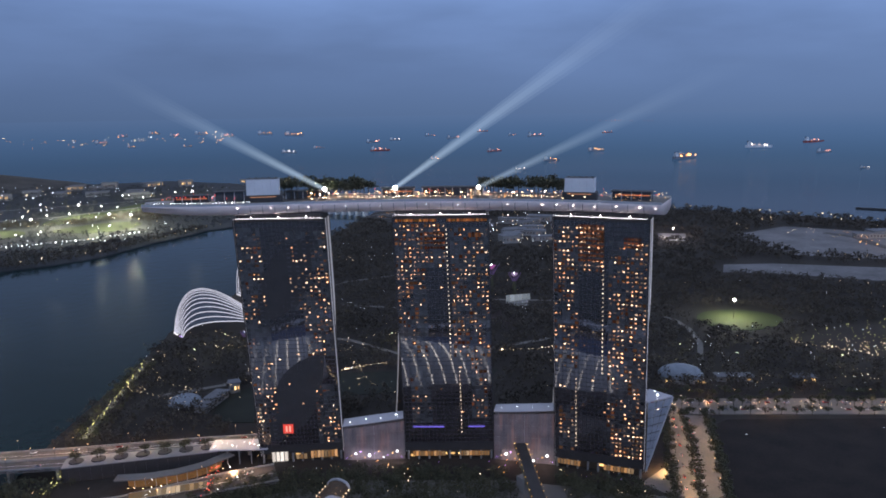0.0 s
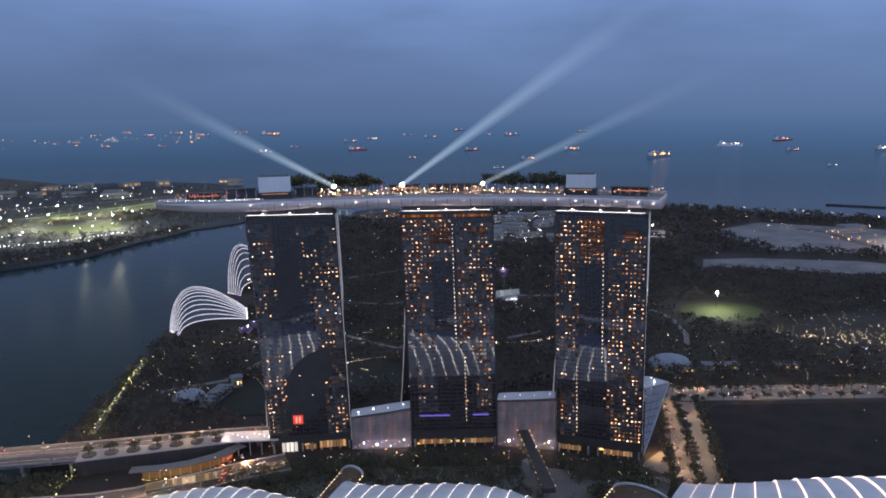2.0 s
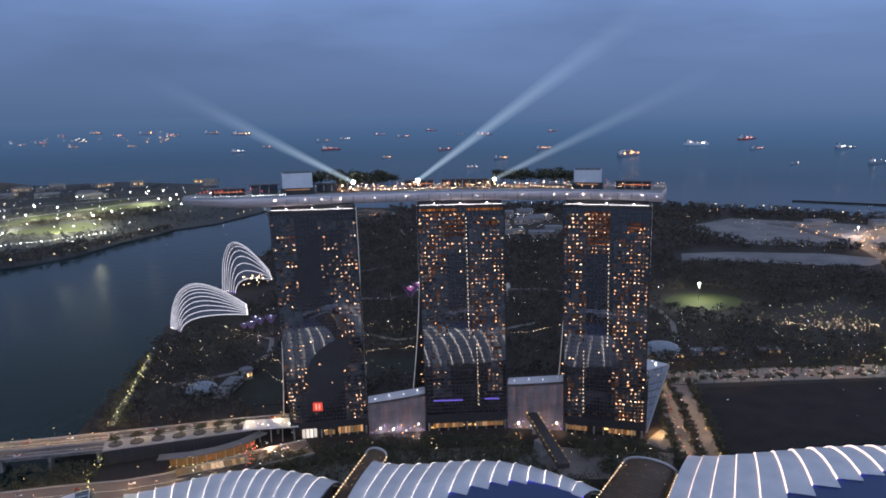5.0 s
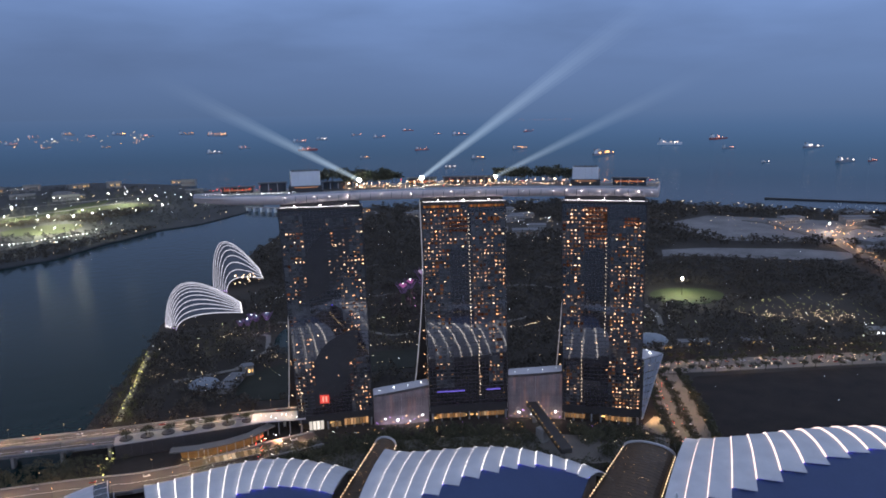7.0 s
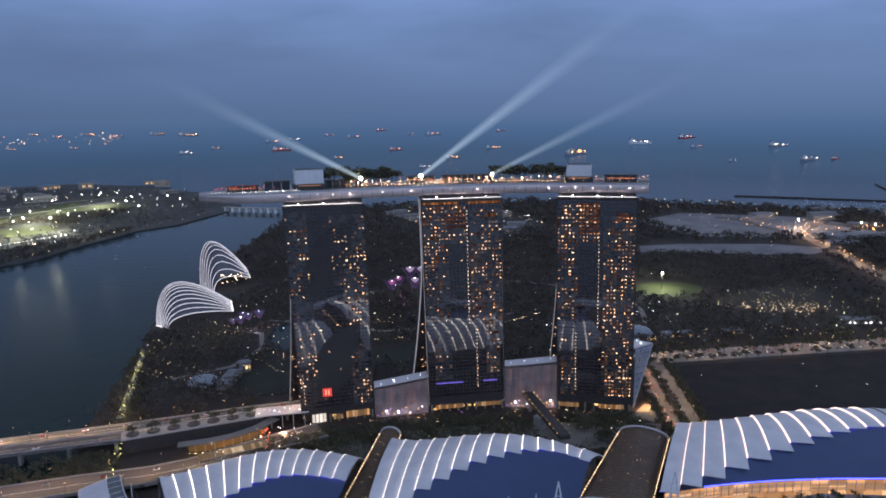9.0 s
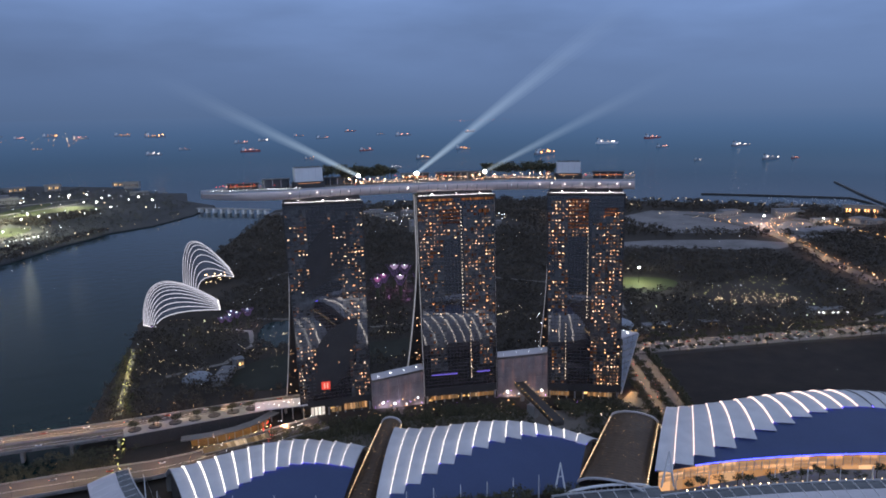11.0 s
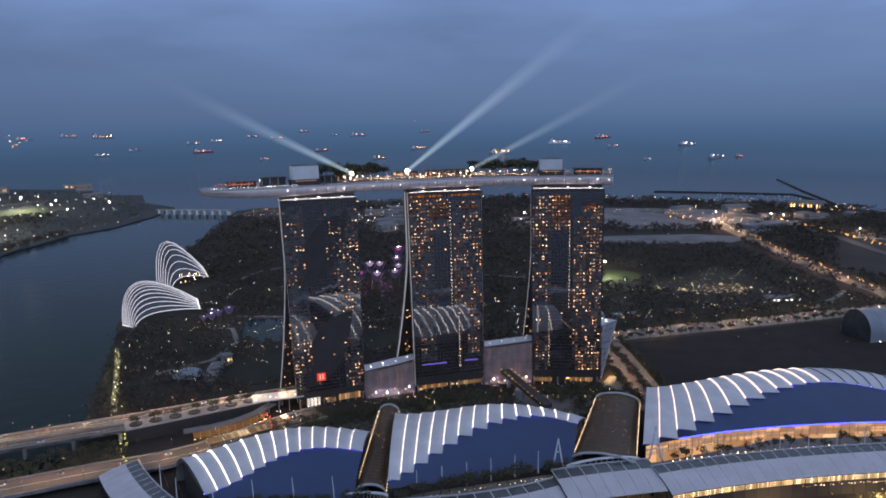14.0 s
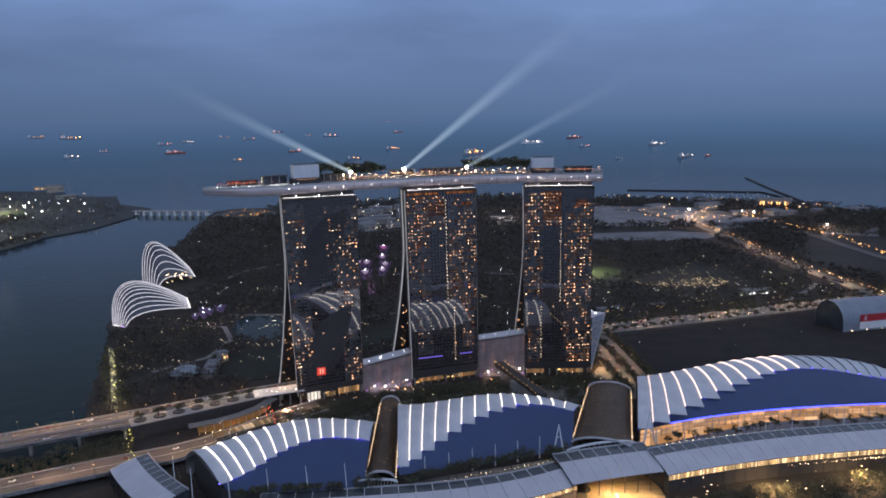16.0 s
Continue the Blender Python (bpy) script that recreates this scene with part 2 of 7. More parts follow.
E_farflood = glow("far_flood_light", (0.97, 1.0, 0.96), 20.0, cast=False, spread=0.6)
E_flood = glow("flood_light", (0.92, 1.0, 0.98), 60.0, cast=False)


# ---- mesh helpers ----
def part(name, bm, material, parent=None, label=""):
    me = bpy.data.meshes.new(name)
    bm.to_mesh(me)
    bm.free()
    me.materials.append(material)
    ob = new(name, me)
    ob.parent = parent
    return tagged(ob, label) if label else ob


def shared(name, me, parent, m, label=""):
    ob = new(name, me)
    ob.parent = parent
    ob.matrix_basis = m
    return tagged(ob, label) if label else ob


def raw(name, verts, faces, material, parent=None, label="", smooth=False):
    me = bpy.data.meshes.new(name)
    me.from_pydata(verts, [], faces)
    me.materials.append(material)
    if smooth:
        me.shade_smooth()
    ob = new(name, me)
    ob.parent = parent
    return tagged(ob, label) if label else ob


def thing(name, label, category, at=(0, 0, 0), rz=0.0, group=""):
    ob = new(name)
    ob.matrix_basis = pose(*at, 0, 0, rz)
    return tagged(ob, label, category, group)


def box(bm, c, size, rz=0.0, bevel=0.0):
    m = pose(*c, 0, 0, rz) @ Matrix.Diagonal((*size, 1))
    r = bmesh.ops.create_cube(bm, size=1.0, matrix=m)
    if bevel:
        es = list({e for v in r["verts"] for e in v.link_edges})
        bmesh.ops.bevel(bm, geom=es, offset=bevel, segments=2, affect="EDGES", profile=0.5)


def boxmesh(name, size, material, bevel=0.0):
    bm = bmesh.new()
    box(bm, (0, 0, 0), size, 0, bevel)
    me = bpy.data.meshes.new(name)
    bm.to_mesh(me)
    bm.free()
    me.materials.append(material)
    return me


def cyl(bm, a, b, r0, r1=None, seg=8):
    a, b = Vector(a), Vector(b)
    d = b - a
    m = Matrix.Translation((a + b) / 2) @ d.to_track_quat("Z", "Y").to_matrix().to_4x4()
    bmesh.ops.create_cone(bm, cap_ends=True, segments=seg, radius1=r0, radius2=r0 if r1 is None else r1, depth=d.length, matrix=m)


def slab(bm, pts, z0, z1):
    """A polygon with thickness from z0 up to z1."""
    top = [bm.verts.new((x, y, z1)) for x, y in pts]
    low = [bm.verts.new((x, y, z0)) for x, y in pts]
    f = bm.faces.new(top)
    bm.faces.new(low[::-1])
    for i in range(len(pts)):
        j = (i + 1) % len(pts)
        bm.faces.new((top[j], top[i], low[i], low[j]))
    bmesh.ops.recalc_face_normals(bm, faces=bm.faces)


def loft(rings, closed=False, caps=True):
    """Verts and faces of a skin over rings of equal length."""
    n, v, f = len(rings[0]), [], []
    for r in rings:
        v += [tuple(p) for p in r]
    for i in range(len(rings) - 1):
        for j in range(n if closed else n - 1):
            k = (j + 1) % n
            f.append((i * n + j, i * n + k, (i + 1) * n + k, (i + 1) * n + j))
    if caps and closed:
        f.append(tuple(range(n))[::-1])
        f.append(tuple((len(rings) - 1) * n + j for j in range(n)))
    return v, f


def ribbon(pts, width, z0, z1):
    """A road-like strip along pts, with thickness."""
    rings = []
    for i, p in enumerate(pts):
        a, b = Vector(pts[max(i - 1, 0)]), Vector(pts[min(i + 1, len(pts) - 1)])
        d = (b - a).normalized()
        s = Vector((-d.y, d.x)) * width / 2
        p = Vector(p)
        u, w = p + s, p - s
        rings.append([(u.x, u.y, z1), (w.x, w.y, z1), (w.x, w.y, z0), (u.x, u.y, z0)])
    return loft(rings, closed=True)


def along(pts, step, start=0.0):
    """Points and headings at even steps along a line of points."""
    out, left = [], start
    for a, b in zip(pts, pts[1:]):
        a, b = Vector(a), Vector(b)
        d = b - a
        while left <= d.length:
            p = a + d * (left / d.length)
            out.append((p, math.degrees(math.atan2(d.y, d.x))))
            left += step
        left -= d.length
    return out


def inside(x, y, poly):
    hit = np.zeros(len(x), bool)
    for (x0, y0), (x1, y1) in zip(poly, poly[1:] + poly[:1]):
        c = ((y0 > y) != (y1 > y)) & (x < (x1 - x0) * (y - y0) / (y1 - y0 + 1e-9) + x0)
        hit ^= c
    return hit


def curve3(pts, n):
    """n points on a smooth line through pts, of any dimension."""
    p = np.array(pts, float)
    t = np.concatenate([[0], np.cumsum(np.linalg.norm(np.diff(p, axis=0), axis=1))])
    deg = min(len(p) - 1, 3)
    u = np.linspace(0, t[-1], n)
    return np.stack([np.polyval(np.polyfit(t, p[:, k], deg), u) for k in range(p.shape[1])], 1)


OCT = np.array([(1, 0, 0), (-1, 0, 0), (0, 1, 0), (0, -1, 0), (0, 0, 1), (0, 0, -1)], float)
OCTF = np.array([(0, 2, 4), (2, 1, 4), (1, 3, 4), (3, 0, 4), (2, 0, 5), (1, 2, 5), (3, 1, 5), (0, 3, 5)])


def dots(name, pts, radius, material, label, parent=None, category="street lights"):
    """Many small lamp heads in one piece."""
    p = np.array(pts, float).reshape(-1, 3)
    r = np.broadcast_to(np.array(radius, float), (len(p),))
    v = (p[:, None, :] + OCT[None] * r[:, None, None]).reshape(-1, 3)
    f = (OCTF[None] + 6 * np.arange(len(p))[:, None, None]).reshape(-1, 3)
    ob = raw(name, v.tolist(), f.tolist(), material, parent)
    return tagged(ob, label, category, kind="stuff")


def foliage(rng, centres, sizes, per, leaf):
    """Loose leaf clumps: small tilted quads filling uneven crowns."""
    n = len(centres)
    lobes = rng.normal(size=(n, 4, 3)) * (0.45, 0.45, 0.28)
    pick = rng.integers(0, 4, (n, per))
    off = np.take_along_axis(lobes, pick[..., None], 1) + rng.normal(size=(n, per, 3)) * (0.30, 0.30, 0.24)
    c = centres[:, None, :] + off * sizes[:, None, :]
    a = rng.normal(size=(n, per, 3))
    a /= np.linalg.norm(a, axis=2, keepdims=True)
    b = np.cross(a, rng.normal(size=(n, per, 3)))
    b /= np.linalg.norm(b, axis=2, keepdims=True) + 1e-6
    s = leaf * rng.uniform(0.6, 1.3, (n, per, 1)) * sizes[:, None, :1]
    q = np.stack([c + a * s, c + b * s * 0.8, c - a * s, c - b * s * 0.8], 2).reshape(-1, 3)
    return q.tolist(), np.arange(len(q)).reshape(-1, 4).tolist()


# ---- water, land and roads ----
def sea_height(d):
    """The far sea sheet lifts towards the horizon so that it meets the sky."""
    return -2.5 + (0 if d < 3000 else 226 * ((d - 3000) / 1750.0) ** 1.5)


def build_water():
    seg, C = 96, (-115, -30)
    for name, ds, m, label in (("water", [0, 400, 1000, 1600, 2000], M_water, "dark blue sea and river water with small ripples"),
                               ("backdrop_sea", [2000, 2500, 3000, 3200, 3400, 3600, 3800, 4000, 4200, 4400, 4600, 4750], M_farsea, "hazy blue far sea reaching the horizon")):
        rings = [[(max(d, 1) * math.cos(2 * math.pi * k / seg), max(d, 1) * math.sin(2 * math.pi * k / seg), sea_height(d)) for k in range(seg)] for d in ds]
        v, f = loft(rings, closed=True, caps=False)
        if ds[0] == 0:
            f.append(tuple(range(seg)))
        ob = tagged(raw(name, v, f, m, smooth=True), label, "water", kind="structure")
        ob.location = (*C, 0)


SOUTH = [(-172, 560), (-166, 602), (-152, 662), (-135, 723), (-117, 797), (-100, 870), (-98, 900), (-60, 985), (-25, 1060), (30, 1220), (95, 1370),
         (161, 1497), (240, 1660), (301, 1790), (330, 1850), (390, 1870), (460, 1830), (600, 1770), (699, 1720), (900, 1690), (1105, 1596),
         (1293, 1391), (1344, 1311), (1450, 1130), (1574, 948), (1624, 767), (1750, 500), (1900, 100), (1800, -500), (900, -300), (560, -40), (420, 60),
         (300, 120), (150, 190), (60, 232), (-50, 300), (-140, 372), (-200, 440), (-330, 470), (-330, 505), (-190, 515)]
NORTH = [(-1500, 1050), (-900, 1230), (-412, 1365), (-340, 1395), (-263, 1446), (-190, 1565), (-136, 1628), (-82, 1700), (14, 1755), (70, 1820), (126, 1888), (172, 1966),
         (210, 2040), (160, 2200), (190, 2420), (90, 2500), (-20, 2800), (-300, 3050), (-700, 3250), (-1300, 3150), (-2600, 2300), (-2700, 1300)]


def build_land():
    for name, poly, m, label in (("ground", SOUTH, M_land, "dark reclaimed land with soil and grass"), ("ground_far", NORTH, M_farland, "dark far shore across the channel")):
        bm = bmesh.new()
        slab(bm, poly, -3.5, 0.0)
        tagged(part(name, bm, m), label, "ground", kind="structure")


def rounded(pts):
    """The outline with its corners cut twice."""
    for _ in range(2):
        pts = [(a[0] * (1 - t) + b[0] * t, a[1] * (1 - t) + b[1] * t) for a, b in zip(pts, pts[1:] + pts[:1]) for t in (0.25, 0.75)]
    return pts


def patch(name, pts, z, m, label, category="ground"):
    bm = bmesh.new()
    slab(bm, pts, z - 0.6, z)
    return tagged(part(name, bm, m), label, category, kind="structure")


def road(name, pts, width, z, m, label, thick=0.6):
    v, f = ribbon(pts, width, z - thick, z)
    return tagged(raw(name, v, f, m), label, "road", kind="structure")


build_water()
build_land()
AVENUE = [(330, 532), (420, 503), (527, 469), (640, 434), (760, 397), (900, 352)]
BOULEVARD = [(352, 505), (335, 470), (309, 425), (287, 387), (264, 345)]
HIGHWAY = [(745, 300), (781, 385), (816, 449), (862, 541), (939, 670), (1019, 787), (1060, 857), (1110, 930), (1200, 990), (1330, 1040)]
road("road_avenue", AVENUE, 34, 0.5, M_paving, "lamp-lit avenue with pale paving")
road("road_boulevard", BOULEVARD, 34, 0.7, M_paving, "lamp-lit boulevard between rows of trees")
road("road_coast", [(1110, 930), (1138, 1062), (1165, 1137), (1146, 1193)], 18, 1.0, M_asphalt, "far asphalt road under orange lamps")
road("road_inland", [(1275, 1006), (1289, 970), (1248, 870), (1205, 778), (1167, 696), (1111, 612), (1052, 517), (1000, 420)], 20, 0.9, M_asphalt, "far asphalt road under orange lamps")
road("road_highway", HIGHWAY, 22, 0.95, M_asphalt, "far asphalt highway under orange lamps")
patch("plaza_hall", [(258, 414), (284, 428), (300, 415), (284, 392), (266, 396)], 0.55, M_paving, "lit paved plaza beside the glass end hall")
patch("field_bare", [(304, 385), (340, 470), (382, 486), (520, 445), (640, 408), (660, 300), (500, 215), (330, 300)], 0.4, M_field, "wide bare dark brown field")
patch("field_pale", [(930, 1030), (1150, 880), (1300, 930), (1330, 1080), (1130, 1290), (960, 1240)], 0.5, M_pale, "pale cleared construction ground")
patch("reservoir_strip", [(728, 958), (824, 905), (910, 832), (972, 800), (1049, 812), (993, 897), (845, 985), (764, 1005)], 0.6, M_pale, "long pale paved strip beside the woods")
patch("field_pale", [(1200, 690), (1245, 606), (1360, 655), (1250, 712)], 0.5, M_pale, "pale cleared construction ground")
patch("field_pale", [(787, 1239), (833, 1215), (880, 1285), (830, 1310)], 0.5, M_pale, "pale lamp-lit yard near the coast")
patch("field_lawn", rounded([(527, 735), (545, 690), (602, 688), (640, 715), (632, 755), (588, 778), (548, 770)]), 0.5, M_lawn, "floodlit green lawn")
RANGES = [[(-452, 1795), (-292, 1735), (-225, 1862), (-290, 1925), (-383, 1880)], [(-490, 1983), (-386, 2125), (-208, 2430), (-192, 2335), (-345, 2020), (-462, 1890)],
          [(-680, 1720), (-520, 1700), (-462, 1790), (-530, 1880), (-680, 1830)], [(-330, 2130), (-150, 2090), (-60, 2180), (-120, 2260), (-250, 2240)]]
for g in RANGES:
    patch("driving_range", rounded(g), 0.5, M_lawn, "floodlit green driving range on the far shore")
for line in ([(-900, 1640), (-560, 1650), (-330, 1660), (-200, 1720)], [(-800, 2000), (-480, 2060), (-300, 2180), (-120, 2330)], [(-700, 2250), (-400, 2330), (-100, 2450)]):
    road("road_far_shore", line, 16, 0.8, M_pale, "pale road across the far shore")
LAKE = [(48, 830), (92, 808), (84, 745), (60, 717), (29, 722), (14, 742), (26, 790)]
MEADOW = [(-44, 606), (62, 596), (74, 700), (4, 694), (-30, 668)]
patch("garden_lake", rounded(LAKE), 0.5, M_water, "still dark lake in the garden", "lake")
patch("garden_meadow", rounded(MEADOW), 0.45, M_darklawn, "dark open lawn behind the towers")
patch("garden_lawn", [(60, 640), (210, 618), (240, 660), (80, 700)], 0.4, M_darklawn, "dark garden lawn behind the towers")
patch("forecourt", [(-60, 470), (60, 480), (170, 445), (270, 390), (240, 360), (120, 410), (-60, 450)], 0.5, M_paving, "paved hotel forecourt")


# ---- the three towers ----
FLOORS = 53


def tower(label, TL, TR, BL, BR, spread, zones, dotline, seed, extra):
    rng = random.Random(seed)
    T = thing("hotel_tower", label, "tower", ((BL[0] + BR[0]) / 2, (BL[1] + BR[1]) / 2, 0), group="hotel towers")
    inv = Matrix.Translation(T.matrix_basis.translation).inverted()
    z0, z1 = 6.0, 188.3
    TL, TR, BL, BR = (Vector((*p, 0)) for p in (TL, TR, BL, BR))
    back = Vector((-(TR - TL).y, (TR - TL).x, 0)).normalized()

    def at(s, z, off=0.0):
        k = (z - z0) / (z1 - z0)
        p = BL.lerp(BR, s).lerp(TL.lerp(TR, s), k) + back * off
        return Vector((p.x, p.y, z)) + inv.translation

    def lean(z):
        return max(0.0, 1 - (z + 2) / 136.0) ** 1.35

    def bent(z):
        return 13.0 + (spread - 13.0) * lean(z)

    def skin(name, s0, s1, a, b, m, zs, lab="", slip=0.0):
        mv = (TL - TR).normalized() * slip
        rings = [[q + mv * lean(z) for q in (at(s0, z, a(z)), at(s1, z, a(z)), at(s1, z, b(z)), at(s0, z, b(z)))] for z in zs]
        v, f = loft(rings, closed=True)
        return raw(name, v, f, m, T, lab)

    zs = [0, 20, 40, 60, 80, 100, 115, 130, 150, 170, z1]
    body = skin("front_slab", 0.006, 0.994, lambda z: 0.9, lambda z: 12.0, M_dark, [z0 + 1, 100, z1], "dark glazed front slab")
    for s in ((-0.001, 0.006), (0.994, 1.001)):
        skin("end_wall", s[0], s[1], lambda z: 0.12, lambda z: 4.2, M_edge, [z0, 100, z1 + 0.4], "white edge wall with a faint painted glow")
        # Dark strip added to hide the glowing wall's front face.
        skin("corner_post", s[0] - 0.0015, s[1] + 0.0015, lambda z: -0.5, lambda z: 0.1, M_mullion, [z0, 100, z1 + 0.4], "dark strip added in front of the edge wall")
        skin("rear_end_wall", s[0], s[1], bent, lambda z: bent(z) + 4.0, M_edge, zs, "white edge of the leaning leg with faint painted glow", 13.0)
    rear = skin("rear_slab", 0.010, 0.990, lambda z: bent(z) + 0.6, lambda z: bent(z) + 12.4, M_dark, zs, "leaning rear leg", 13.0)
    mv = (TL - TR).normalized() * 13.0
    for k in range(26):
        z = rng.uniform(8, 75)
        q = at(rng.uniform(0.02, 0.16), z, bent(z) - 0.1) + mv * lean(z)
        shared("lit_window", LITS[k % 3], rear, pose(q.x, q.y, q.z, 0, 0, math.degrees(math.atan2(-mv.y, -mv.x))))
    # storey bands and mullions
    tilt = Vector((0, 0, 1))
    v, f = [], []

    def bar(p, q, w, h):
        k = len(v)
        for e in (p, q):
            for du, dv in ((-1, -1), (1, -1), (1, 1), (-1, 1)):
                v.append(e + w * du + h * dv)
        for i in range(4):
            j = (i + 1) % 4
            f.append((k + i, k + j, k + 4 + j, k + 4 + i))
    pitch = (z1 - z0 - 10) / FLOORS
    for i in range(FLOORS + 1):
        z = z0 + 8 + i * pitch
        bar(at(0.008, z, 0.5), at(0.992, z, 0.5), back * 0.14, Vector((0, 0, 0.14)))
    NC = 22
    for j in range(NC + 1):
        s = 0.01 + 0.98 * j / NC
        side = (TR - TL).normalized()
        bar(at(s, z0 + 8, 0.5), at(s, z1, 0.5), back * 0.16, side * (0.07 if j % 2 else 0.13))
    fv, ff = [], []
    for a, b, lo, hi, ch in zones:
        for j in range(NC):
            s = 0.01 + 0.98 * (j + 0.5) / NC
            if a <= s < b and j % 2 == 0:
                for i in range(int(lo * FLOORS), int(hi * FLOORS)):
                    z = z0 + 8 + i * pitch
                    p, q = at(s - 0.018, z + 0.45, 0.1), at(s + 0.018, z + 0.45, 0.1)
                    k = len(fv)
                    fv += [tuple(p - tilt * 0.35), tuple(q - tilt * 0.35), tuple(q + tilt * 0.35), tuple(p + tilt * 0.35), tuple(p + back * 0.5 - tilt * 0.35), tuple(q + back * 0.5 - tilt * 0.35)]
                    ff += [(k, k + 1, k + 2, k + 3), (k + 4, k + 5, k + 1, k)]
    tagged(raw("balcony_glazing", fv, ff, M_balcony, body), "rows of grey balcony fronts", kind="stuff")
    tagged(raw("mullion_grid", [tuple(p) for p in v], f, M_mullion, body), "grey storey bands and mullions", kind="stuff")
    # panes
    dv, df, gv, gf, lit, curtain = [], [], [], [], [], []
    lv, lf = [], []
    for i in range(FLOORS):
        za, zb = z0 + 8 + i * pitch + 0.1, z0 + 8 + (i + 1) * pitch - 0.1
        h = i / FLOORS
        for j in range(NC):
            sa, sb = 0.01 + 0.98 * (j + 0.03) / NC, 0.01 + 0.98 * (j + 0.97) / NC
            s = (sa + sb) / 2
            zone, chance = "smooth", 0.012
            for (a, b, lo, hi, ch) in zones:
                if a <= s < b and lo <= h < hi:
                    zone, chance = "rooms", ch
            o = 0.55 + (0.0 if zone == "smooth" else rng.uniform(0, 0.05))
            quad = [at(sa, za, o), at(sb, za, o), at(sb, zb, o + rng.uniform(-0.007, 0.007)), at(sa, zb, o + rng.uniform(-0.007, 0.007))]
            V, F = (gv, gf) if zone == "smooth" else (dv, df)
            k = len(V)
            V += [tuple(p) for p in quad]
            F.append((k, k + 1, k + 2, k + 3))
            wave = 0.5 + 0.5 * math.sin(i * 0.37 + seed + 0.6 * j) * math.sin(j * 0.9 + i * 0.21 + seed)
            if rng.random() < chance * (0.30 + 1.4 * wave):
                lit.append((s + rng.uniform(-0.006, 0.006), (za + zb) / 2 + rng.uniform(-0.4, 0.3), rng.random()))
            if zone == "rooms" and rng.random() < chance * (0.12 + 0.55 * wave):
                o -= 0.12
                curtain.append([at(sa, za + 0.3, o), at(sa + (sb - sa) * rng.uniform(0.5, 1.0), za + 0.3, o), at(sb, zb - 0.3, o), at(sa, zb - 0.3, o)])
    tagged(raw("room_glazing", dv, df, M_glass, body), "dark teal room windows", kind="stuff")
    cv = [tuple((q[0].x if k in (0, 3) else q[1].x, q[0].y if k in (0, 3) else q[1].y, q[k].z)) for q in curtain for k in range(4)]
    tagged(raw("curtained_glazing", cv, [tuple(range(4 * k, 4 * k + 4)) for k in range(len(curtain))], E_curtain, body), "dim amber curtained windows", kind="stuff")
    tagged(raw("smooth_glazing", gv, gf, M_smoothglass, body), "smooth dark reflecting glass", kind="stuff")
    side = (TR - TL).normalized()
    turn = math.degrees(math.atan2(side.y, side.x))
    rng.shuffle(lit)
    for s, z, r in lit[300:]:
        p, w = at(s, z, 0.30), side * 0.6
        k = len(lv)
        lv += [tuple(p - w - tilt * 0.45), tuple(p + w - tilt * 0.45), tuple(p + w + tilt * 0.45), tuple(p - w + tilt * 0.45)]
        lf.append((k, k + 1, k + 2, k + 3))
    if lf:
        tagged(raw("lit_window_rest", lv, lf, E_warm, body), "warm lit room windows", kind="stuff")
    for s, z, r in lit[:300]:
        p = at(s, z, 0.32)
        shared("lit_window", LITS[int(r * 3)], body, pose(p.x, p.y, z, 0, 0, turn))
    # stair lights in one vertical line
    for s, lo, hi in dotline:
        for i in range(int(lo * FLOORS), int(hi * FLOORS)):
            p = at(s, z0 + 10 + i * pitch, -0.4)
            shared("stair_light", LITDOT, body, pose(p.x, p.y, p.z, 0, 0, turn))
    # crown: recessed neck, light line, small fittings
    skin("neck", 0.03, 0.97, lambda z: 2.5, lambda z: 26.0, M_dark, [z1, 192.6])
    bm = bmesh.new()
    a, b = at(0.03, z1 + 1.0, -0.2), at(0.97, z1 + 1.0, -0.2)
    c = (a + b) / 2
    box(bm, c, ((b - a).length, 0.4, 0.18), turn)
    part("crown_light", bm, E_crown, T, "white light line under the roof deck")
    for k in range(3):
        p = at(0.2 + 0.3 * k, z1 + 2.0, -0.2)
        shared("crown_lamp", CROWN, T, pose(p.x, p.y, p.z, 0, 0, turn))
    for k in range(6):
        p = at(0.06 + 0.176 * k, 190.6, 1.4)
        shared("neck_column", NECKCOL, T, pose(p.x, p.y, 190.6, 0, 0, turn))
    extra(T, at, turn)
    # foot: columns and lit lobby
    for k in range(9):
        p = at(0.03 + 0.1175 * k, z0 / 2, 0.9)
        shared("foot_column", FOOTCOL, T, pose(p.x, p.y, 3.5, 0, 0, turn))
    p = at(0.5, 3.6, 3.0)
    bm = bmesh.new()
    box(bm, p, ((BR - BL).length * 0.9, 0.4, 5.5), turn)
    part("lobby_glass", bm, mat("lobby", (0.09, 0.07, 0.05), rough=0.3), T, "dim lobby glass")
    for k in range(10):
        if rng.random() < 0.6:
            p = at(0.08 + 0.09 * k, rng.uniform(2, 5), 2.6)
            shared("lobby_light", LOBBY, T, pose(p.x, p.y, p.z, 0, 0, turn))
    return T, at


LITS = [boxmesh("lit_window", s, E_warm) for s in ((0.95, 0.3, 0.7), (0.65, 0.3, 0.8), (1.2, 0.3, 0.55))]
LITDOT = boxmesh("stair_light", (0.5, 0.3, 0.8), glow("stair_light", (1.0, 0.80, 0.58), 2.2, spread=0.6))
CROWN = boxmesh("crown_lamp", (0.7, 0.6, 0.6), glow("crown_lamp_light", (1.0, 0.9, 0.92), 30.0), 0.2)
NECKCOL = boxmesh("neck_column", (0.8, 0.8, 4.4), M_mullion)
FOOTCOL = boxmesh("foot_column", (1.3, 1.3, 7.0), M_concrete, 0.15)
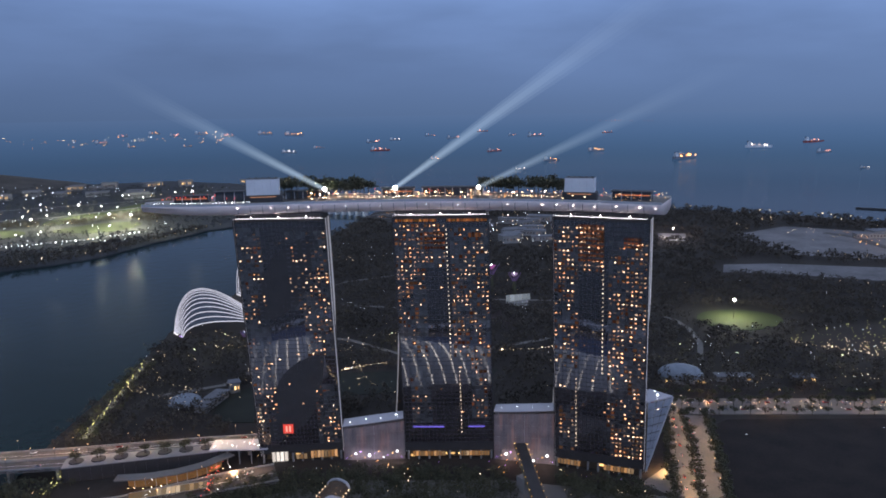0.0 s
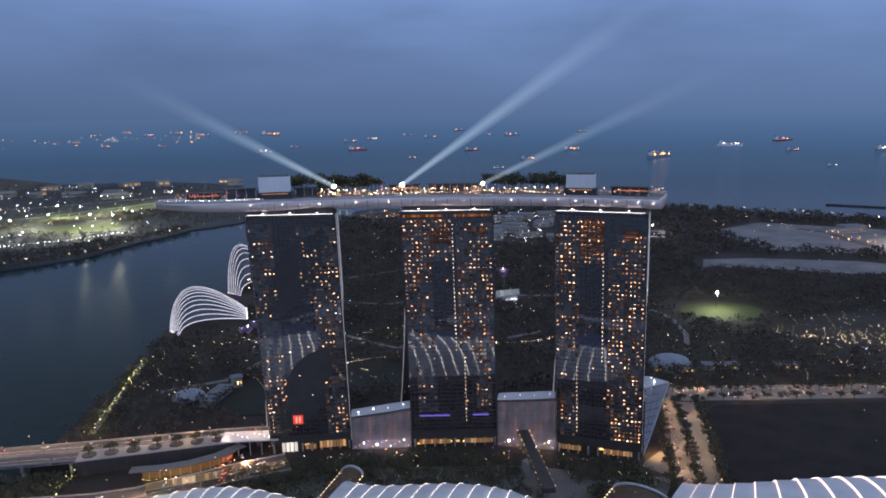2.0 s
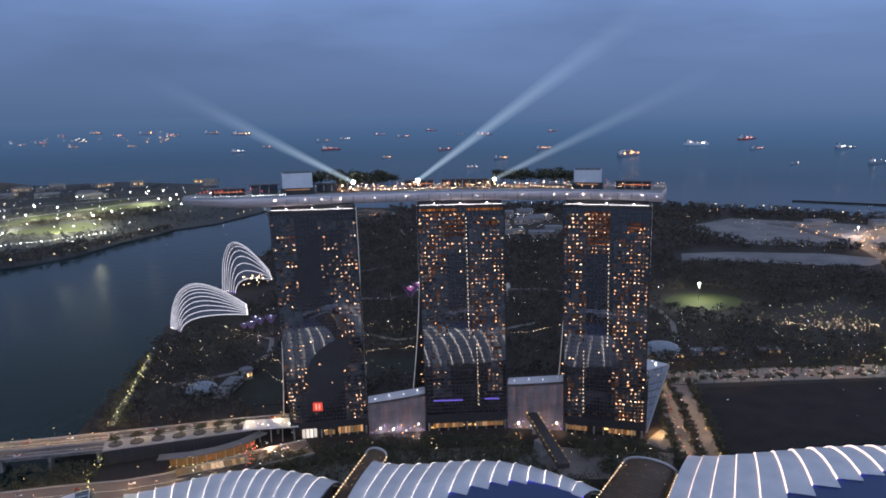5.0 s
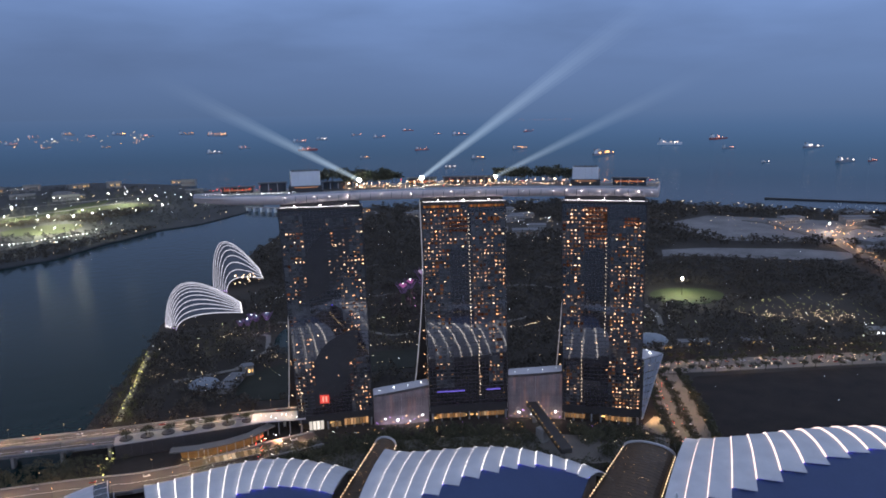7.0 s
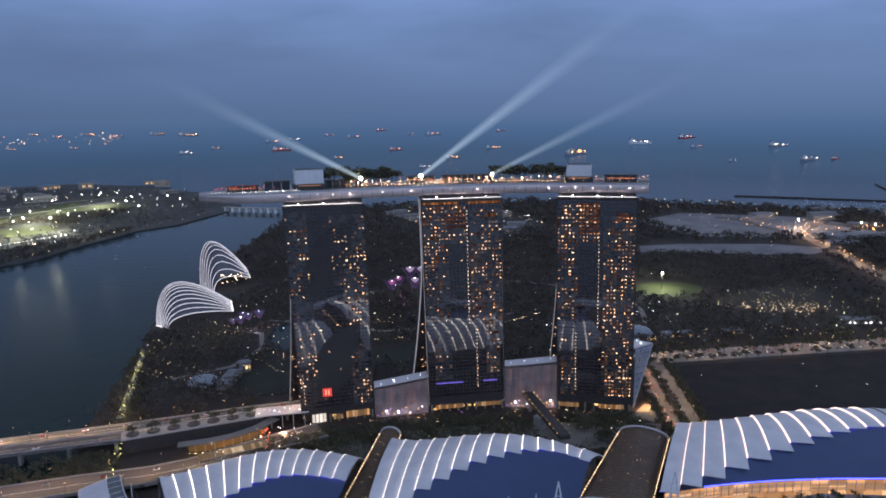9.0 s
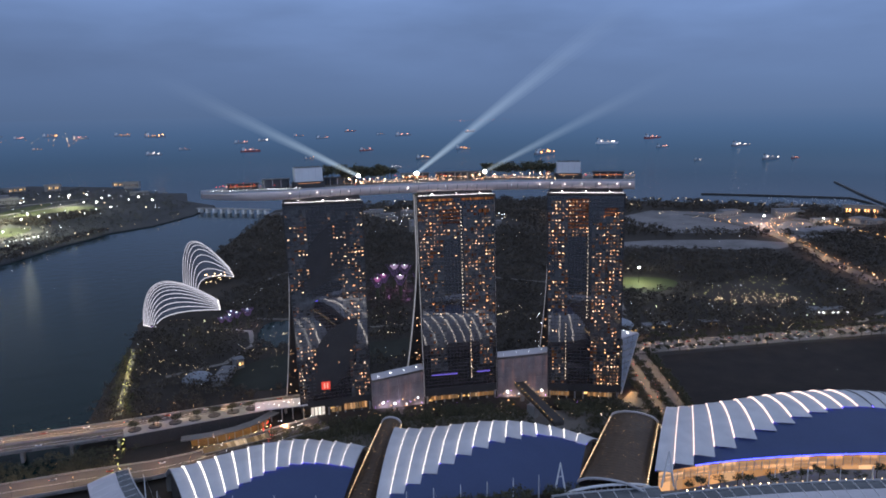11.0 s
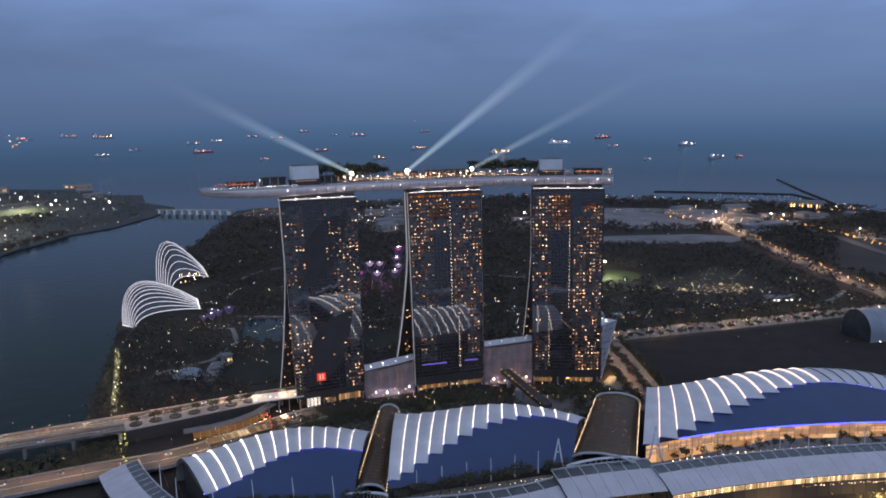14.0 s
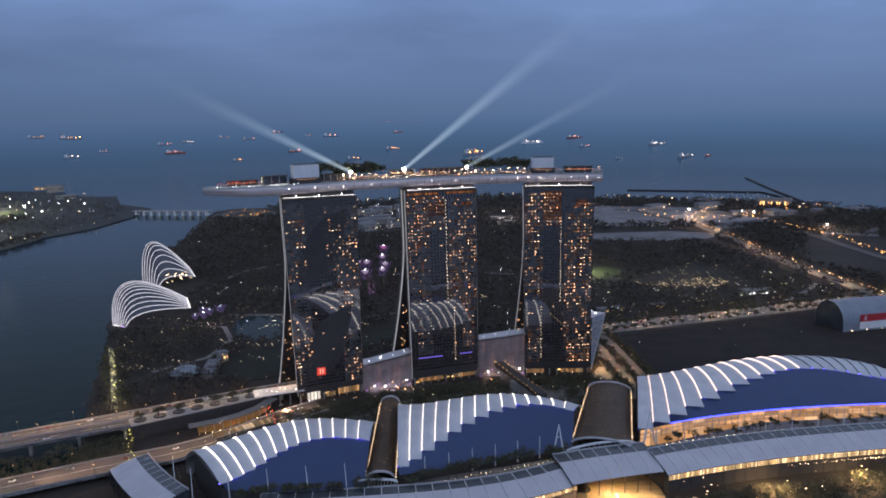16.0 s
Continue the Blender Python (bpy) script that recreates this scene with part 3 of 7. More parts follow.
LOBBY = boxmesh("lobby_light", (3.5, 0.4, 1.4), E_gold)


E_lobby = glow("lobby_pane_light", (1.0, 0.50, 0.20), 0.40, spread=0.6, other=(1.0, 0.70, 0.42))
E_club = glow("club_pane_light", (1.0, 0.45, 0.12), 0.26, spread=0.7, other=(1.0, 0.30, 0.10))
E_clubdim = glow("club_dim_light", (1.0, 0.28, 0.13), 0.10, spread=0.7, other=(1.0, 0.45, 0.22))
E_porch = glow("porch_light", (1.0, 0.93, 0.85), 0.9, spread=0.3)


def pane_row(T, at, turn, s0, s1, z, h, step, light, name, label, off=0.3):
    """A row of lit panes with dark posts between them."""
    p, q = at(s0, z, off), at(s1, z, off)
    n = max(2, int((q - p).length / step))
    w = (q - p).length / n
    pane, post = boxmesh(name, (w * 0.82, 0.3, h), light), boxmesh("post", (w * 0.16, 0.5, h + 0.4), M_mullion)
    for k in range(n):
        c = p.lerp(q, (k + 0.5) / n)
        ob = shared(name, pane, T, pose(c.x, c.y, c.z, 0, 0, turn), label)
        shared("post", post, ob, pose(w / 2, -0.1, 0))


def extra1(T, at, turn):
    p = at(0.365, 28, -0.5)
    bm = bmesh.new()
    box(bm, p, (7.5, 0.6, 7.0), turn)
    s = part("red_screen", bm, glow("red_screen_light", (1.0, 0.10, 0.08), 0.75), T, "glowing red square screen")
    for dx in (-0.018, 0.022):
        q = at(0.365 + dx, 28.2, -0.9)
        bm = bmesh.new()
        box(bm, q, (1.2, 0.3, 4.6), turn)
        part("mark", bm, glow("mark_light", (1.0, 0.5, 0.4), 0.9), s)
    pane_row(T, at, turn, 0.13, 0.33, 4.8, 7.5, 2.6, E_porch, "lit_porch", "brightly lit porch glass")
    pane_row(T, at, turn, 0.42, 0.56, 4.0, 4.0, 2.2, E_lobby, "lobby_pane", "dim warm lobby pane")
    pane_row(T, at, turn, 0.60, 0.93, 5.2, 5.5, 2.4, E_lobby, "lobby_pane", "dim warm lobby pane")


def extra2(T, at, turn):
    pane_row(T, at, turn, 0.08, 0.45, 4.6, 3.6, 2.2, E_lobby, "lobby_pane", "warm lit lobby pane")
    pane_row(T, at, turn, 0.62, 0.95, 4.6, 3.6, 2.2, E_lobby, "lobby_pane", "warm lit lobby pane")
    for a, b in ((0.1, 0.45), (0.72, 0.9)):
        p, q = at(a, 27, -0.5), at(b, 27, -0.5)
        bm = bmesh.new()
        box(bm, (p + q) / 2, ((q - p).length, 0.4, 0.8), turn)
        part("blue_sign_light", bm, glow("blue_violet_light", (0.25, 0.2, 1.0), 0.7), T, "blue violet light line")
    pane_row(T, at, turn, 0.03, 0.46, 185.3, 1.9, 1.5, E_club, "club_pane", "amber lit club window", -0.1)
    pane_row(T, at, turn, 0.56, 0.98, 185.3, 1.9, 1.5, E_club, "club_pane", "amber lit club window", -0.1)
    for z in (176, 172.5, 169, 165.5):
        pane_row(T, at, turn, 0.32, 0.54, z, 1.4, 1.9, E_clubdim, "club_pane", "dim red club window", -0.1)
    pane_row(T, at, turn, 0.78, 0.92, 174.5, 3.0, 2.2, E_clubdim, "club_pane", "dim red club window", -0.1)


def extra3(T, at, turn):
    pane_row(T, at, turn, 0.03, 0.30, 4.6, 3.8, 2.2, E_lobby, "lobby_pane", "warm lit lobby pane")
    pane_row(T, at, turn, 0.56, 0.90, 4.6, 3.8, 2.2, E_lobby, "lobby_pane", "warm lit lobby pane")
    for z in (183, 179.6, 176.2, 172.8, 169.4, 166, 162.6, 159.2):
        pane_row(T, at, turn, 0.27, 0.54, z, 1.3, 1.7, E_clubdim, "club_pane", "dim red club window", -0.1)
    for z in (175, 172.4, 169.8):
        pane_row(T, at, turn, 0.74, 0.92, z, 1.3, 2.2, E_clubdim, "club_pane", "amber red club window", -0.1)


tower("tall dark glass hotel tower with lit rooms and red screen", (-8.4, 516), (53.6, 499), (0, 524.5), (61, 514), 46,
      [(0.0, 0.27, 0.05, 0.97, 0.22), (0.55, 1.0, 0.62, 0.96, 0.36), (0.70, 1.0, 0.40, 0.62, 0.34), (0.72, 1.0, 0.0, 0.28, 0.30)], [(0.06, 0.02, 0.2)], 3, extra1)
tower("tall dark glass hotel tower with amber crown and blue light line", (100, 494), (165, 473.5), (106.5, 499), (171, 480), 44,
      [(0.0, 0.31, 0.38, 0.97, 0.46), (0.31, 0.55, 0.78, 0.97, 0.62), (0.60, 1.0, 0.38, 0.96, 0.46), (0.78, 0.96, 0.10, 0.38, 0.50), (0.08, 0.30, 0.08, 0.34, 0.14)], [(0.555, 0.39, 0.98), (0.645, 0.04, 0.37)], 8, extra2)
tower("tall dark glass hotel tower with many warm lit rooms", (203.5, 451.5), (255.3, 411.8), (210, 456), (262, 419), 40,
      [(0.0, 0.28, 0.36, 0.97, 0.52), (0.28, 0.53, 0.78, 0.97, 0.80), (0.58, 1.0, 0.36, 0.92, 0.50), (0.58, 1.0, 0.03, 0.36, 0.50), (0.05, 0.22, 0.0, 0.2, 0.3), (0.62, 0.97, 0.0, 0.11, 0.9)], [(0.535, 0.37, 0.86), (0.25, 0.02, 0.35)], 5, extra3)


# ---- the roof deck across the towers ----
MID = np.array([(-70, 533), (-4.5, 531), (57.5, 514), (104.5, 508), (169.5, 487), (213, 463), (264, 424)], float)
FITX = np.polyfit(MID[:, 0], MID[:, 1], 3)


def deck_at(x, off=0.0):
    """A point on the deck's long axis, moved off metres towards the bay."""
    y, g = np.polyval(FITX, x), np.polyval(np.polyder(FITX), x)
    n = Vector((g, -1.0)).normalized()
    return Vector((x, y)) + n * off


def deck_turn(x):
    return math.degrees(math.atan(np.polyval(np.polyder(FITX), x)))


def half_width(x):
    return 19.0 * min(1.0, 0.22 + 0.78 * math.sqrt(max(0.0, (x + 68) / 69.0)))


def build_skypark():
    P = thing("sky_deck", "long curved boat-shaped roof deck with pale cladding on three towers", "roof deck", (100, 500, 192))
    o = Vector((-100, -500, -197))
    xs = np.linspace(-67, 271, 60)
    sec = [(1.0, 204.6), (1.0, 203.2), (0.97, 201.2), (0.86, 198.8), (0.66, 197.2), (0.4, 196.4), (0, 196.2)]
    full = sec + [(-a, z) for a, z in sec[-2::-1]]
    rings = []
    for x in xs:
        lift = 5.0 * max(0.0, (-8 - x) / 65.0) ** 2
        rings.append([Vector((*deck_at(x, a * half_width(x)), z + (lift if z < 202 else 0))) + o for a, z in full])
    v, f = loft(rings, closed=True)
    raw("hull", v, f, M_hull, P, "pale champagne metal hull", smooth=True)
    top = [[Vector((*deck_at(x, a * (half_width(x) - 0.5)), 204.75)) + o for a in (1, 0.5, 0, -0.5, -1)] for x in xs]
    v, f = loft(top)
    raw("deck", v, f, M_paving, P, "paved deck")
    for a in (1.0, -1.0):
        rail = [[Vector((*deck_at(x, a * (half_width(x) + d)), z)) + o for d, z in ((-0.4, 204.6), (-0.4, 205.9), (0.15, 205.9), (0.15, 204.4))] for x in xs]
        v, f = loft(rail, closed=True)
        raw("parapet", v, f, M_alu, P, "pale parapet")
    # cladding joints
    for x in np.linspace(-60, 262, 40):
        pts = [Vector((*deck_at(x, a * half_width(x) + 0.06), z - 0.02)) + o for a, z in sec[1:5]]
        pts2 = [Vector((*deck_at(x + 0.25, a * half_width(x) + 0.06), z - 0.02)) + o for a, z in sec[1:5]]
        if x > -8:
            v, f = loft([pts, pts2])
            raw("cladding_joint", v, f, M_mullion, P)
    me = boxmesh("hull_lamp", (0.5, 0.5, 0.36), glow("hull_lamp_light", (1.0, 0.90, 0.86), 18.0, spread=0.6), 0.1)
    for x in (-2, 20, 32, 46, 72, 96, 128, 150, 183, 205, 214, 224, 236, 248, 260, 268):
        p = deck_at(x, half_width(x) + 0.3)
        shared("hull_lamp", me, P, pose(p.x + o.x, p.y + o.y, 202.0 + o.z + random.uniform(-0.6, 0.6), 0, 0, deck_turn(x)))
    return P


build_skypark()


E_foot = glow("foot_light", (1.0, 0.5, 0.3), 0.4)


def roof_house(x, off, size, label):
    p = deck_at(x, off)
    T = thing("lift_house", label, "roof building", (p.x, p.y, 199.9), deck_turn(x), "roof lift houses")
    w, d, h = size
    bm = bmesh.new()
    box(bm, (0, 0, h / 2 + 2.8), (w, d, h - 5.6), 0, 0.25)
    shell = part("shell_wall", bm, M_white, T, "white panel walls")
    bm = bmesh.new()
    box(bm, (0, 0, 2.8), (w + 3, d, 5.6), 0, 0.1)
    part("base", bm, M_dark, T, "dark glazed base")
    bm = bmesh.new()
    box(bm, (0, 0, h + 0.15), (w - 1.2, d - 1.2, 0.5))
    part("cap", bm, M_dark, T, "dark roof cap")
    bm = bmesh.new()
    box(bm, (0, -d / 2 - 0.1, 4.4), (w * 0.8, 0.3, 0.5))
    part("foot_light", bm, E_foot, T, "warm light at its foot")
    for k in range(5):
        bm = bmesh.new()
        box(bm, (-w / 2 + w * (k + 0.5) / 5, 0, h + 0.8), (1.0, 1.2, 0.9), 0, 0.1)
        part("roof_unit", bm, M_dark, T)
    for k in (1, 2, 3):
        bm = bmesh.new()
        box(bm, (-w / 2 + w * k / 4, -d / 2 - 0.03, h / 2 + 2.8), (0.12, 0.08, h - 6.2))
        part("panel_joint", bm, M_alu, shell)


roof_house(15, 9, (22, 10, 16.5), "white windowless lift house on the roof deck")
roof_house(226.5, 9, (20, 10, 15.0), "white windowless lift house on the roof deck")


def pavilion(x0, x1, off, h, label, light):
    x = (x0 + x1) / 2
    p = deck_at(x, off)
    L = x1 - x0
    T = thing("roof_pavilion", label, "pavilion", (p.x, p.y, 199.9), deck_turn(x), "roof pavilions")
    bm = bmesh.new()
    box(bm, (0, 0, h), (L, 9, 0.5), 0, 0.15)
    part("roof", bm, M_dark, T, "flat dark roof")
    bm = bmesh.new()
    box(bm, (0, 1.5, h / 2), (L * 0.94, 5, h - 0.6))
    part("glass_wall", bm, M_skylight, T, "dim glass wall")
    for k in range(max(3, int(L / 5))):
        bm = bmesh.new()
        box(bm, (-L / 2 + 1 + (L - 2) * k / (max(3, int(L / 5)) - 1), -3.8, h / 2), (0.35, 0.35, h))
        part("post", bm, M_alu, T)
    if light:
        bm = bmesh.new()
        box(bm, (0, -1.2, h * 0.55), (L * 0.8, 0.3, 0.8))
        part("light_band", bm, light, T, "warm light band")


E_soft = glow("restaurant_light", (1.0, 0.35, 0.18), 0.4)
pavilion(-48, -22, -3, 5.2, "dark flat-roofed restaurant pavilion on the cantilever", E_soft)
pavilion(-20, 2, -1, 7.5, "dark flat-roofed observation pavilion", None)
pavilion(28, 60, -6, 6.0, "low dark roof pavilion beside the pool", None)
pavilion(95, 120, -8, 6.5, "low dark roof pavilion beside the pool", E_soft)
pavilion(122, 168, -8, 6.5, "long low roof pavilion beside the pool", None)
pavilion(240, 268, 2, 6.0, "flat-roofed club pavilion with warm lights", E_soft)

E_terr = glow("terrace_light", (1.0, 0.60, 0.42), 14.0, spread=0.95, other=(1.0, 0.75, 0.5))
rngp = np.random.default_rng(4)
pts = []
for x in np.arange(46, 216, 1.7):
    p = deck_at(x, half_width(x) - 2.0 - rngp.uniform(0, 3))
    pts.append((p.x, p.y, 202.0 + rngp.uniform(0, 1.4)))
dots("terrace_lights", pts, rngp.uniform(0.14, 0.38, len(pts)), E_terr, "row of small warm terrace lights", category="terrace lights")
for m, cnt, lab in ((E_doto, 110, "scattered small orange pool terrace lights"), (E_dot, 120, "scattered small warm pool terrace lights"), (E_red, 40, "scattered small red pool terrace lights")):
    pts = []
    for x in rngp.uniform(44, 272, cnt):
        p = deck_at(x, rngp.uniform(-0.6, 0.95) * half_width(x))
        pts.append((p.x, p.y, 201.2 + rngp.uniform(0, 4.2)))
    dots("terrace_lights", pts, rngp.uniform(0.16, 0.34, cnt), m, lab, category="terrace lights")
pts = []
for x in np.arange(-60, 8, 2.0):
    p = deck_at(x, half_width(x) - 0.9)
    pts.append((p.x, p.y, 201.4 + rngp.uniform(0, 0.4)))
dots("terrace_lights", pts, 0.28, E_dotw, "row of small white rail lights", category="terrace lights")
pts = []
for x in np.arange(-55, 2, 2.6):
    p = deck_at(x, rngp.uniform(-8, 4) * half_width(x) / 19)
    pts.append((p.x, p.y, 202.4 + rngp.uniform(0, 3)))
dots("terrace_lights", pts, 0.35, E_red, "scattered red bar lights", category="terrace lights")


def lamp_post(x, off, h, big):
    p = deck_at(x, off)
    T = thing("terrace_lamp", "lamp post with bright warm globe on the roof deck", "lamp post", (p.x, p.y, 199.9), group="terrace lamps")
    bm = bmesh.new()
    cyl(bm, (0, 0, 0), (0, 0, h), 0.12, 0.08)
    part("pole", bm, M_dark, T)
    bm = bmesh.new()
    bmesh.ops.create_icosphere(bm, subdivisions=1, radius=big, matrix=Matrix.Translation((0, 0, h)))
    part("globe", bm, E_globe, T, "bright warm globe")


E_globe = glow("globe_light", (1.0, 0.62, 0.36), 22.0, spread=0.7)
for x in (48, 54, 60, 66, 72, 78, 88, 94, 100, 106, 122, 128, 134, 146, 152, 158, 170, 178, 186, 192, 198, 206, 212):
    lamp_post(x, 10 + random.uniform(-2, 3), random.uniform(4.0, 6.0), random.uniform(0.25, 0.48))


def tree_mesh(seed, h, w, per, leaf, palm=False):
    rng = np.random.default_rng(seed)
    bm = bmesh.new()
    cyl(bm, (0, 0, 0), (rng.uniform(-0.3, 0.3), 0, h * 0.55), h * 0.028, h * 0.016, 6)
    for k in range(4):
        a = 1.6 * k + rng.uniform(0, 0.6)
        cyl(bm, (0, 0, h * (0.38 + 0.05 * k)), (math.cos(a) * w * 0.3, math.sin(a) * w * 0.3, h * (0.66 + 0.06 * k)), h * 0.014, h * 0.006, 5)
    t = bpy.data.meshes.new("trunk")
    bm.to_mesh(t)
    bm.free()
    t.materials.append(M_bark)
    v, f = foliage(rng, np.array([[0, 0, h * 0.72]]), np.array([[w * 0.55, w * 0.55, h * 0.30]]), per, leaf)
    c = bpy.data.meshes.new("crown")
    c.from_pydata(v, [], f)
    c.materials.append(M_leaf)
    return t, c


TREES = [tree_mesh(20 + k, 8, 6.5, 260, 0.13) for k in range(4)]


def tree(x, y, z, s=1.0, label="dark leafy tree with a spreading crown", group="trees", kind=0):
    T = thing("tree", label, "tree", (x, y, z), random.uniform(0, 360), group)
    T.scale = (s, s, s * random.uniform(0.9, 1.15))
    t, c = TREES[kind % 4]
    shared("trunk", t, T, Matrix())
    shared("crown", c, T, Matrix())


for k, x in enumerate([28, 33, 37, 46, 49, 52, 54, 57, 60, 62, 64, 67, 70, 72, 75, 78, 81, 84, 87, 165, 168, 170, 172, 175, 177, 180, 182, 185, 188, 196, 198, 200, 203, 205, 207, 209, 212, 215, 217]):
    p = deck_at(x, random.uniform(-9, -1))
    tree(p.x, p.y, 199.9, random.uniform(1.35, 1.95), "dark palm-like tree growing on the roof deck", "roof deck trees", k)


# ---- searchlights ----
def searchlight(x, off, aim, length, wide, strength, head):
    p = deck_at(x, off)
    T = thing("searchlight", "bright white searchlight with a faint beam on the roof deck", "searchlight", (p.x, p.y, 199.9), group="searchlights")
    bm = bmesh.new()
    cyl(bm, (0, 0, 0), (0, 0, 6.8), 0.5, 0.4)
    part("stand", bm, M_dark, T)
    d = Vector(aim).normalized()
    bm = bmesh.new()
    bmesh.ops.create_icosphere(bm, subdivisions=3, radius=head, matrix=Matrix.Translation((0, 0, 7.6)))
    part("lamp_head", bm, E_flood, T, "dazzling white lamp")
    m = bpy.data.materials.new("beam_light")
    m.use_nodes = True
    n, l = m.node_tree.nodes, m.node_tree.links
    n.clear()
    out, add, tr, em = n.new("ShaderNodeOutputMaterial"), n.new("ShaderNodeAddShader"), n.new("ShaderNodeBsdfTransparent"), n.new("ShaderNodeEmission")
    co, sp, mr, pw = n.new("ShaderNodeTexCoord"), n.new("ShaderNodeSeparateXYZ"), n.new("ShaderNodeMapRange"), n.new("ShaderNodeMath")
    mr.inputs["From Min"].default_value, mr.inputs["From Max"].default_value = 0, length
    mr.inputs["To Min"].default_value, mr.inputs["To Max"].default_value = 1, 0
    pw.operation, pw.inputs[1].default_value = "POWER", 3.2
    mu = n.new("ShaderNodeMath")
    mu.operation, mu.inputs[1].default_value = "MULTIPLY", strength
    em.inputs["Color"].default_value = (0.62, 0.82, 1.0, 1)
    l.new(co.outputs["Object"], sp.inputs[0])
    l.new(sp.outputs["Z"], mr.inputs["Value"])
    l.new(mr.outputs[0], pw.inputs[0])
    l.new(pw.outputs[0], mu.inputs[0])
    l.new(mu.outputs[0], em.inputs["Strength"])
    l.new(tr.outputs[0], add.inputs[0])
    l.new(em.outputs[0], add.inputs[1])
    l.new(add.outputs[0], out.inputs[0])
    m.cycles.emission_sampling = "NONE"
    for k in range(3):
        w = wide * (0.3 + 0.35 * k)
        rings = []
        for t in (0, length * 0.25, length * 0.5, length * 0.75, length):
            r = 0.6 + 0.5 * k + w * t / length
            rings.append([(r * math.cos(a * math.pi / 12), r * math.sin(a * math.pi / 12), t) for a in range(24)])
        v, f = loft(rings, closed=True, caps=False)
        b = raw("beam", v, f, m, T, smooth=True)
        b.matrix_basis = Matrix.Translation((0, 0, 7.6)) @ d.to_track_quat("Z", "Y").to_matrix().to_4x4()
        b.visible_shadow = False


searchlight(57, 6, (-0.82, 0.30, 0.46), 225, 9, 0.080, 1.3)
searchlight(106, 6, (0.82, -0.05, 0.55), 360, 14, 0.070, 1.5)
searchlight(163, 6, (0.85, -0.15, 0.38), 280, 9, 0.045, 1.1)


# ---- glass halls between the towers ----
def atrium(p, q, h0, h1, depth, label):
    p, q = Vector(p), Vector(q)
    d = q - p
    turn = math.degrees(math.atan2(d.y, d.x))
    T = thing("glass_hall", label, "glass hall", ((p.x + q.x) / 2, (p.y + q.y) / 2, 0), turn, "glass halls")
    L = d.length

    def pt(s, y, z):
        return (-L / 2 + s * L, y, z)
    rings = [[pt(s, -0.6, h0 + (h1 - h0) * s - 1.6 * (1 - s) * s), pt(s, depth, h0 + (h1 - h0) * s + 1.2), pt(s, depth, h0 + (h1 - h0) * s + 2.4),
              pt(s, -1.6, h0 + (h1 - h0) * s + 1.0 - 1.6 * (1 - s) * s)] for s in (0, 0.25, 0.5, 0.75, 1)]
    v, f = loft(rings, closed=True)
    raw("roof", v, f, M_canopy, T, "pale sloping roof")
    n = 22
    for k in range(n):
        s0, s1 = (k + 0.03) / n, (k + 0.97) / n
        a, b = h0 + (h1 - h0) * s0 - 2, h0 + (h1 - h0) * s1 - 2
        rows = 4
        for r in range(rows):
            z00, z01, z10, z11 = a * r / rows + 0.1, a * (r + 1) / rows - 0.1, b * r / rows + 0.1, b * (r + 1) / rows - 0.1
            raw("pane", [pt(s0, 0, z00), pt(s1, 0, z10), pt(s1, 0, z11), pt(s0, 0, z01)], [(0, 1, 2, 3)], M_hallglass, T)
    raw("back_wall", [pt(0, 6, 0), pt(1, 6, 0), pt(1, 6, h1 - 1), pt(0, 6, h0 - 1)], [(0, 1, 2, 3)], M_concrete, T, "grey back wall")
    for k in range(4):
        bm = bmesh.new()
        bmesh.ops.create_icosphere(bm, subdivisions=1, radius=0.42, matrix=Matrix.Translation(pt(0.12 + 0.25 * k, 1.5 + 2 * (k % 2), h0 + (h1 - h0) * (0.12 + 0.25 * k) + 2.4)))
        part("roof_lamp", bm, E_dotw, T, "small white roof lamp")
    for k in range(13):
        bm = bmesh.new()
        bmesh.ops.create_icosphere(bm, subdivisions=1, radius=0.35 + 0.2 * (k % 3), matrix=Matrix.Translation(pt(0.05 + 0.075 * k, -0.9, 2.2 + 1.6 * ((k * 5) % 4))))
        part("door_lamp", bm, (E_violet, E_gold, E_dotw)[k % 3], T, "bright lamp at the doors")
    for k in range(7):
        bm = bmesh.new()
        box(bm, pt((k + 0.5) / 7, 0.3, (h0 + h1) / 4 - 1), (0.35, 0.5, (h0 + h1) / 2 - 3))
        part("column", bm, M_alu, T, "slim pale column")


def lit_hall_glass():
    """Frosted hall glass with uneven light from inside, in upright streaks."""
    m = mat("hall_glass", (0.20, 0.19, 0.20), (0.10, 0.09, 0.10), rough=0.3, scale=0.12, fine=0.8, island=0.3)
    n, l = m.node_tree.nodes, m.node_tree.links
    p = n["Principled BSDF"]
    co, mp, no, cr = n.new("ShaderNodeTexCoord"), n.new("ShaderNodeMapping"), n.new("ShaderNodeTexNoise"), n.new("ShaderNodeValToRGB")
    mp.inputs["Scale"].default_value = (0.30, 0.3, 0.035)
    no.inputs["Scale"].default_value, no.inputs["Detail"].default_value = 1.0, 5.0
    tones = [(0.34, (0.10, 0.075, 0.085)), (0.52, (0.34, 0.24, 0.25)), (0.66, (0.95, 0.42, 0.30)), (0.78, (1.0, 0.72, 0.62))]
    while len(cr.color_ramp.elements) < len(tones):
        cr.color_ramp.elements.new(0.5)
    for e, (q, c) in zip(cr.color_ramp.elements, tones):
        e.position, e.color = q, (*c, 1)
    l.new(co.outputs["Object"], mp.inputs[0])
    l.new(mp.outputs[0], no.inputs["Vector"])
    l.new(no.outputs[0], cr.inputs[0])
    l.new(cr.outputs[0], p.inputs["Emission Color"])
    p.inputs["Emission Strength"].default_value = 0.10
    return m


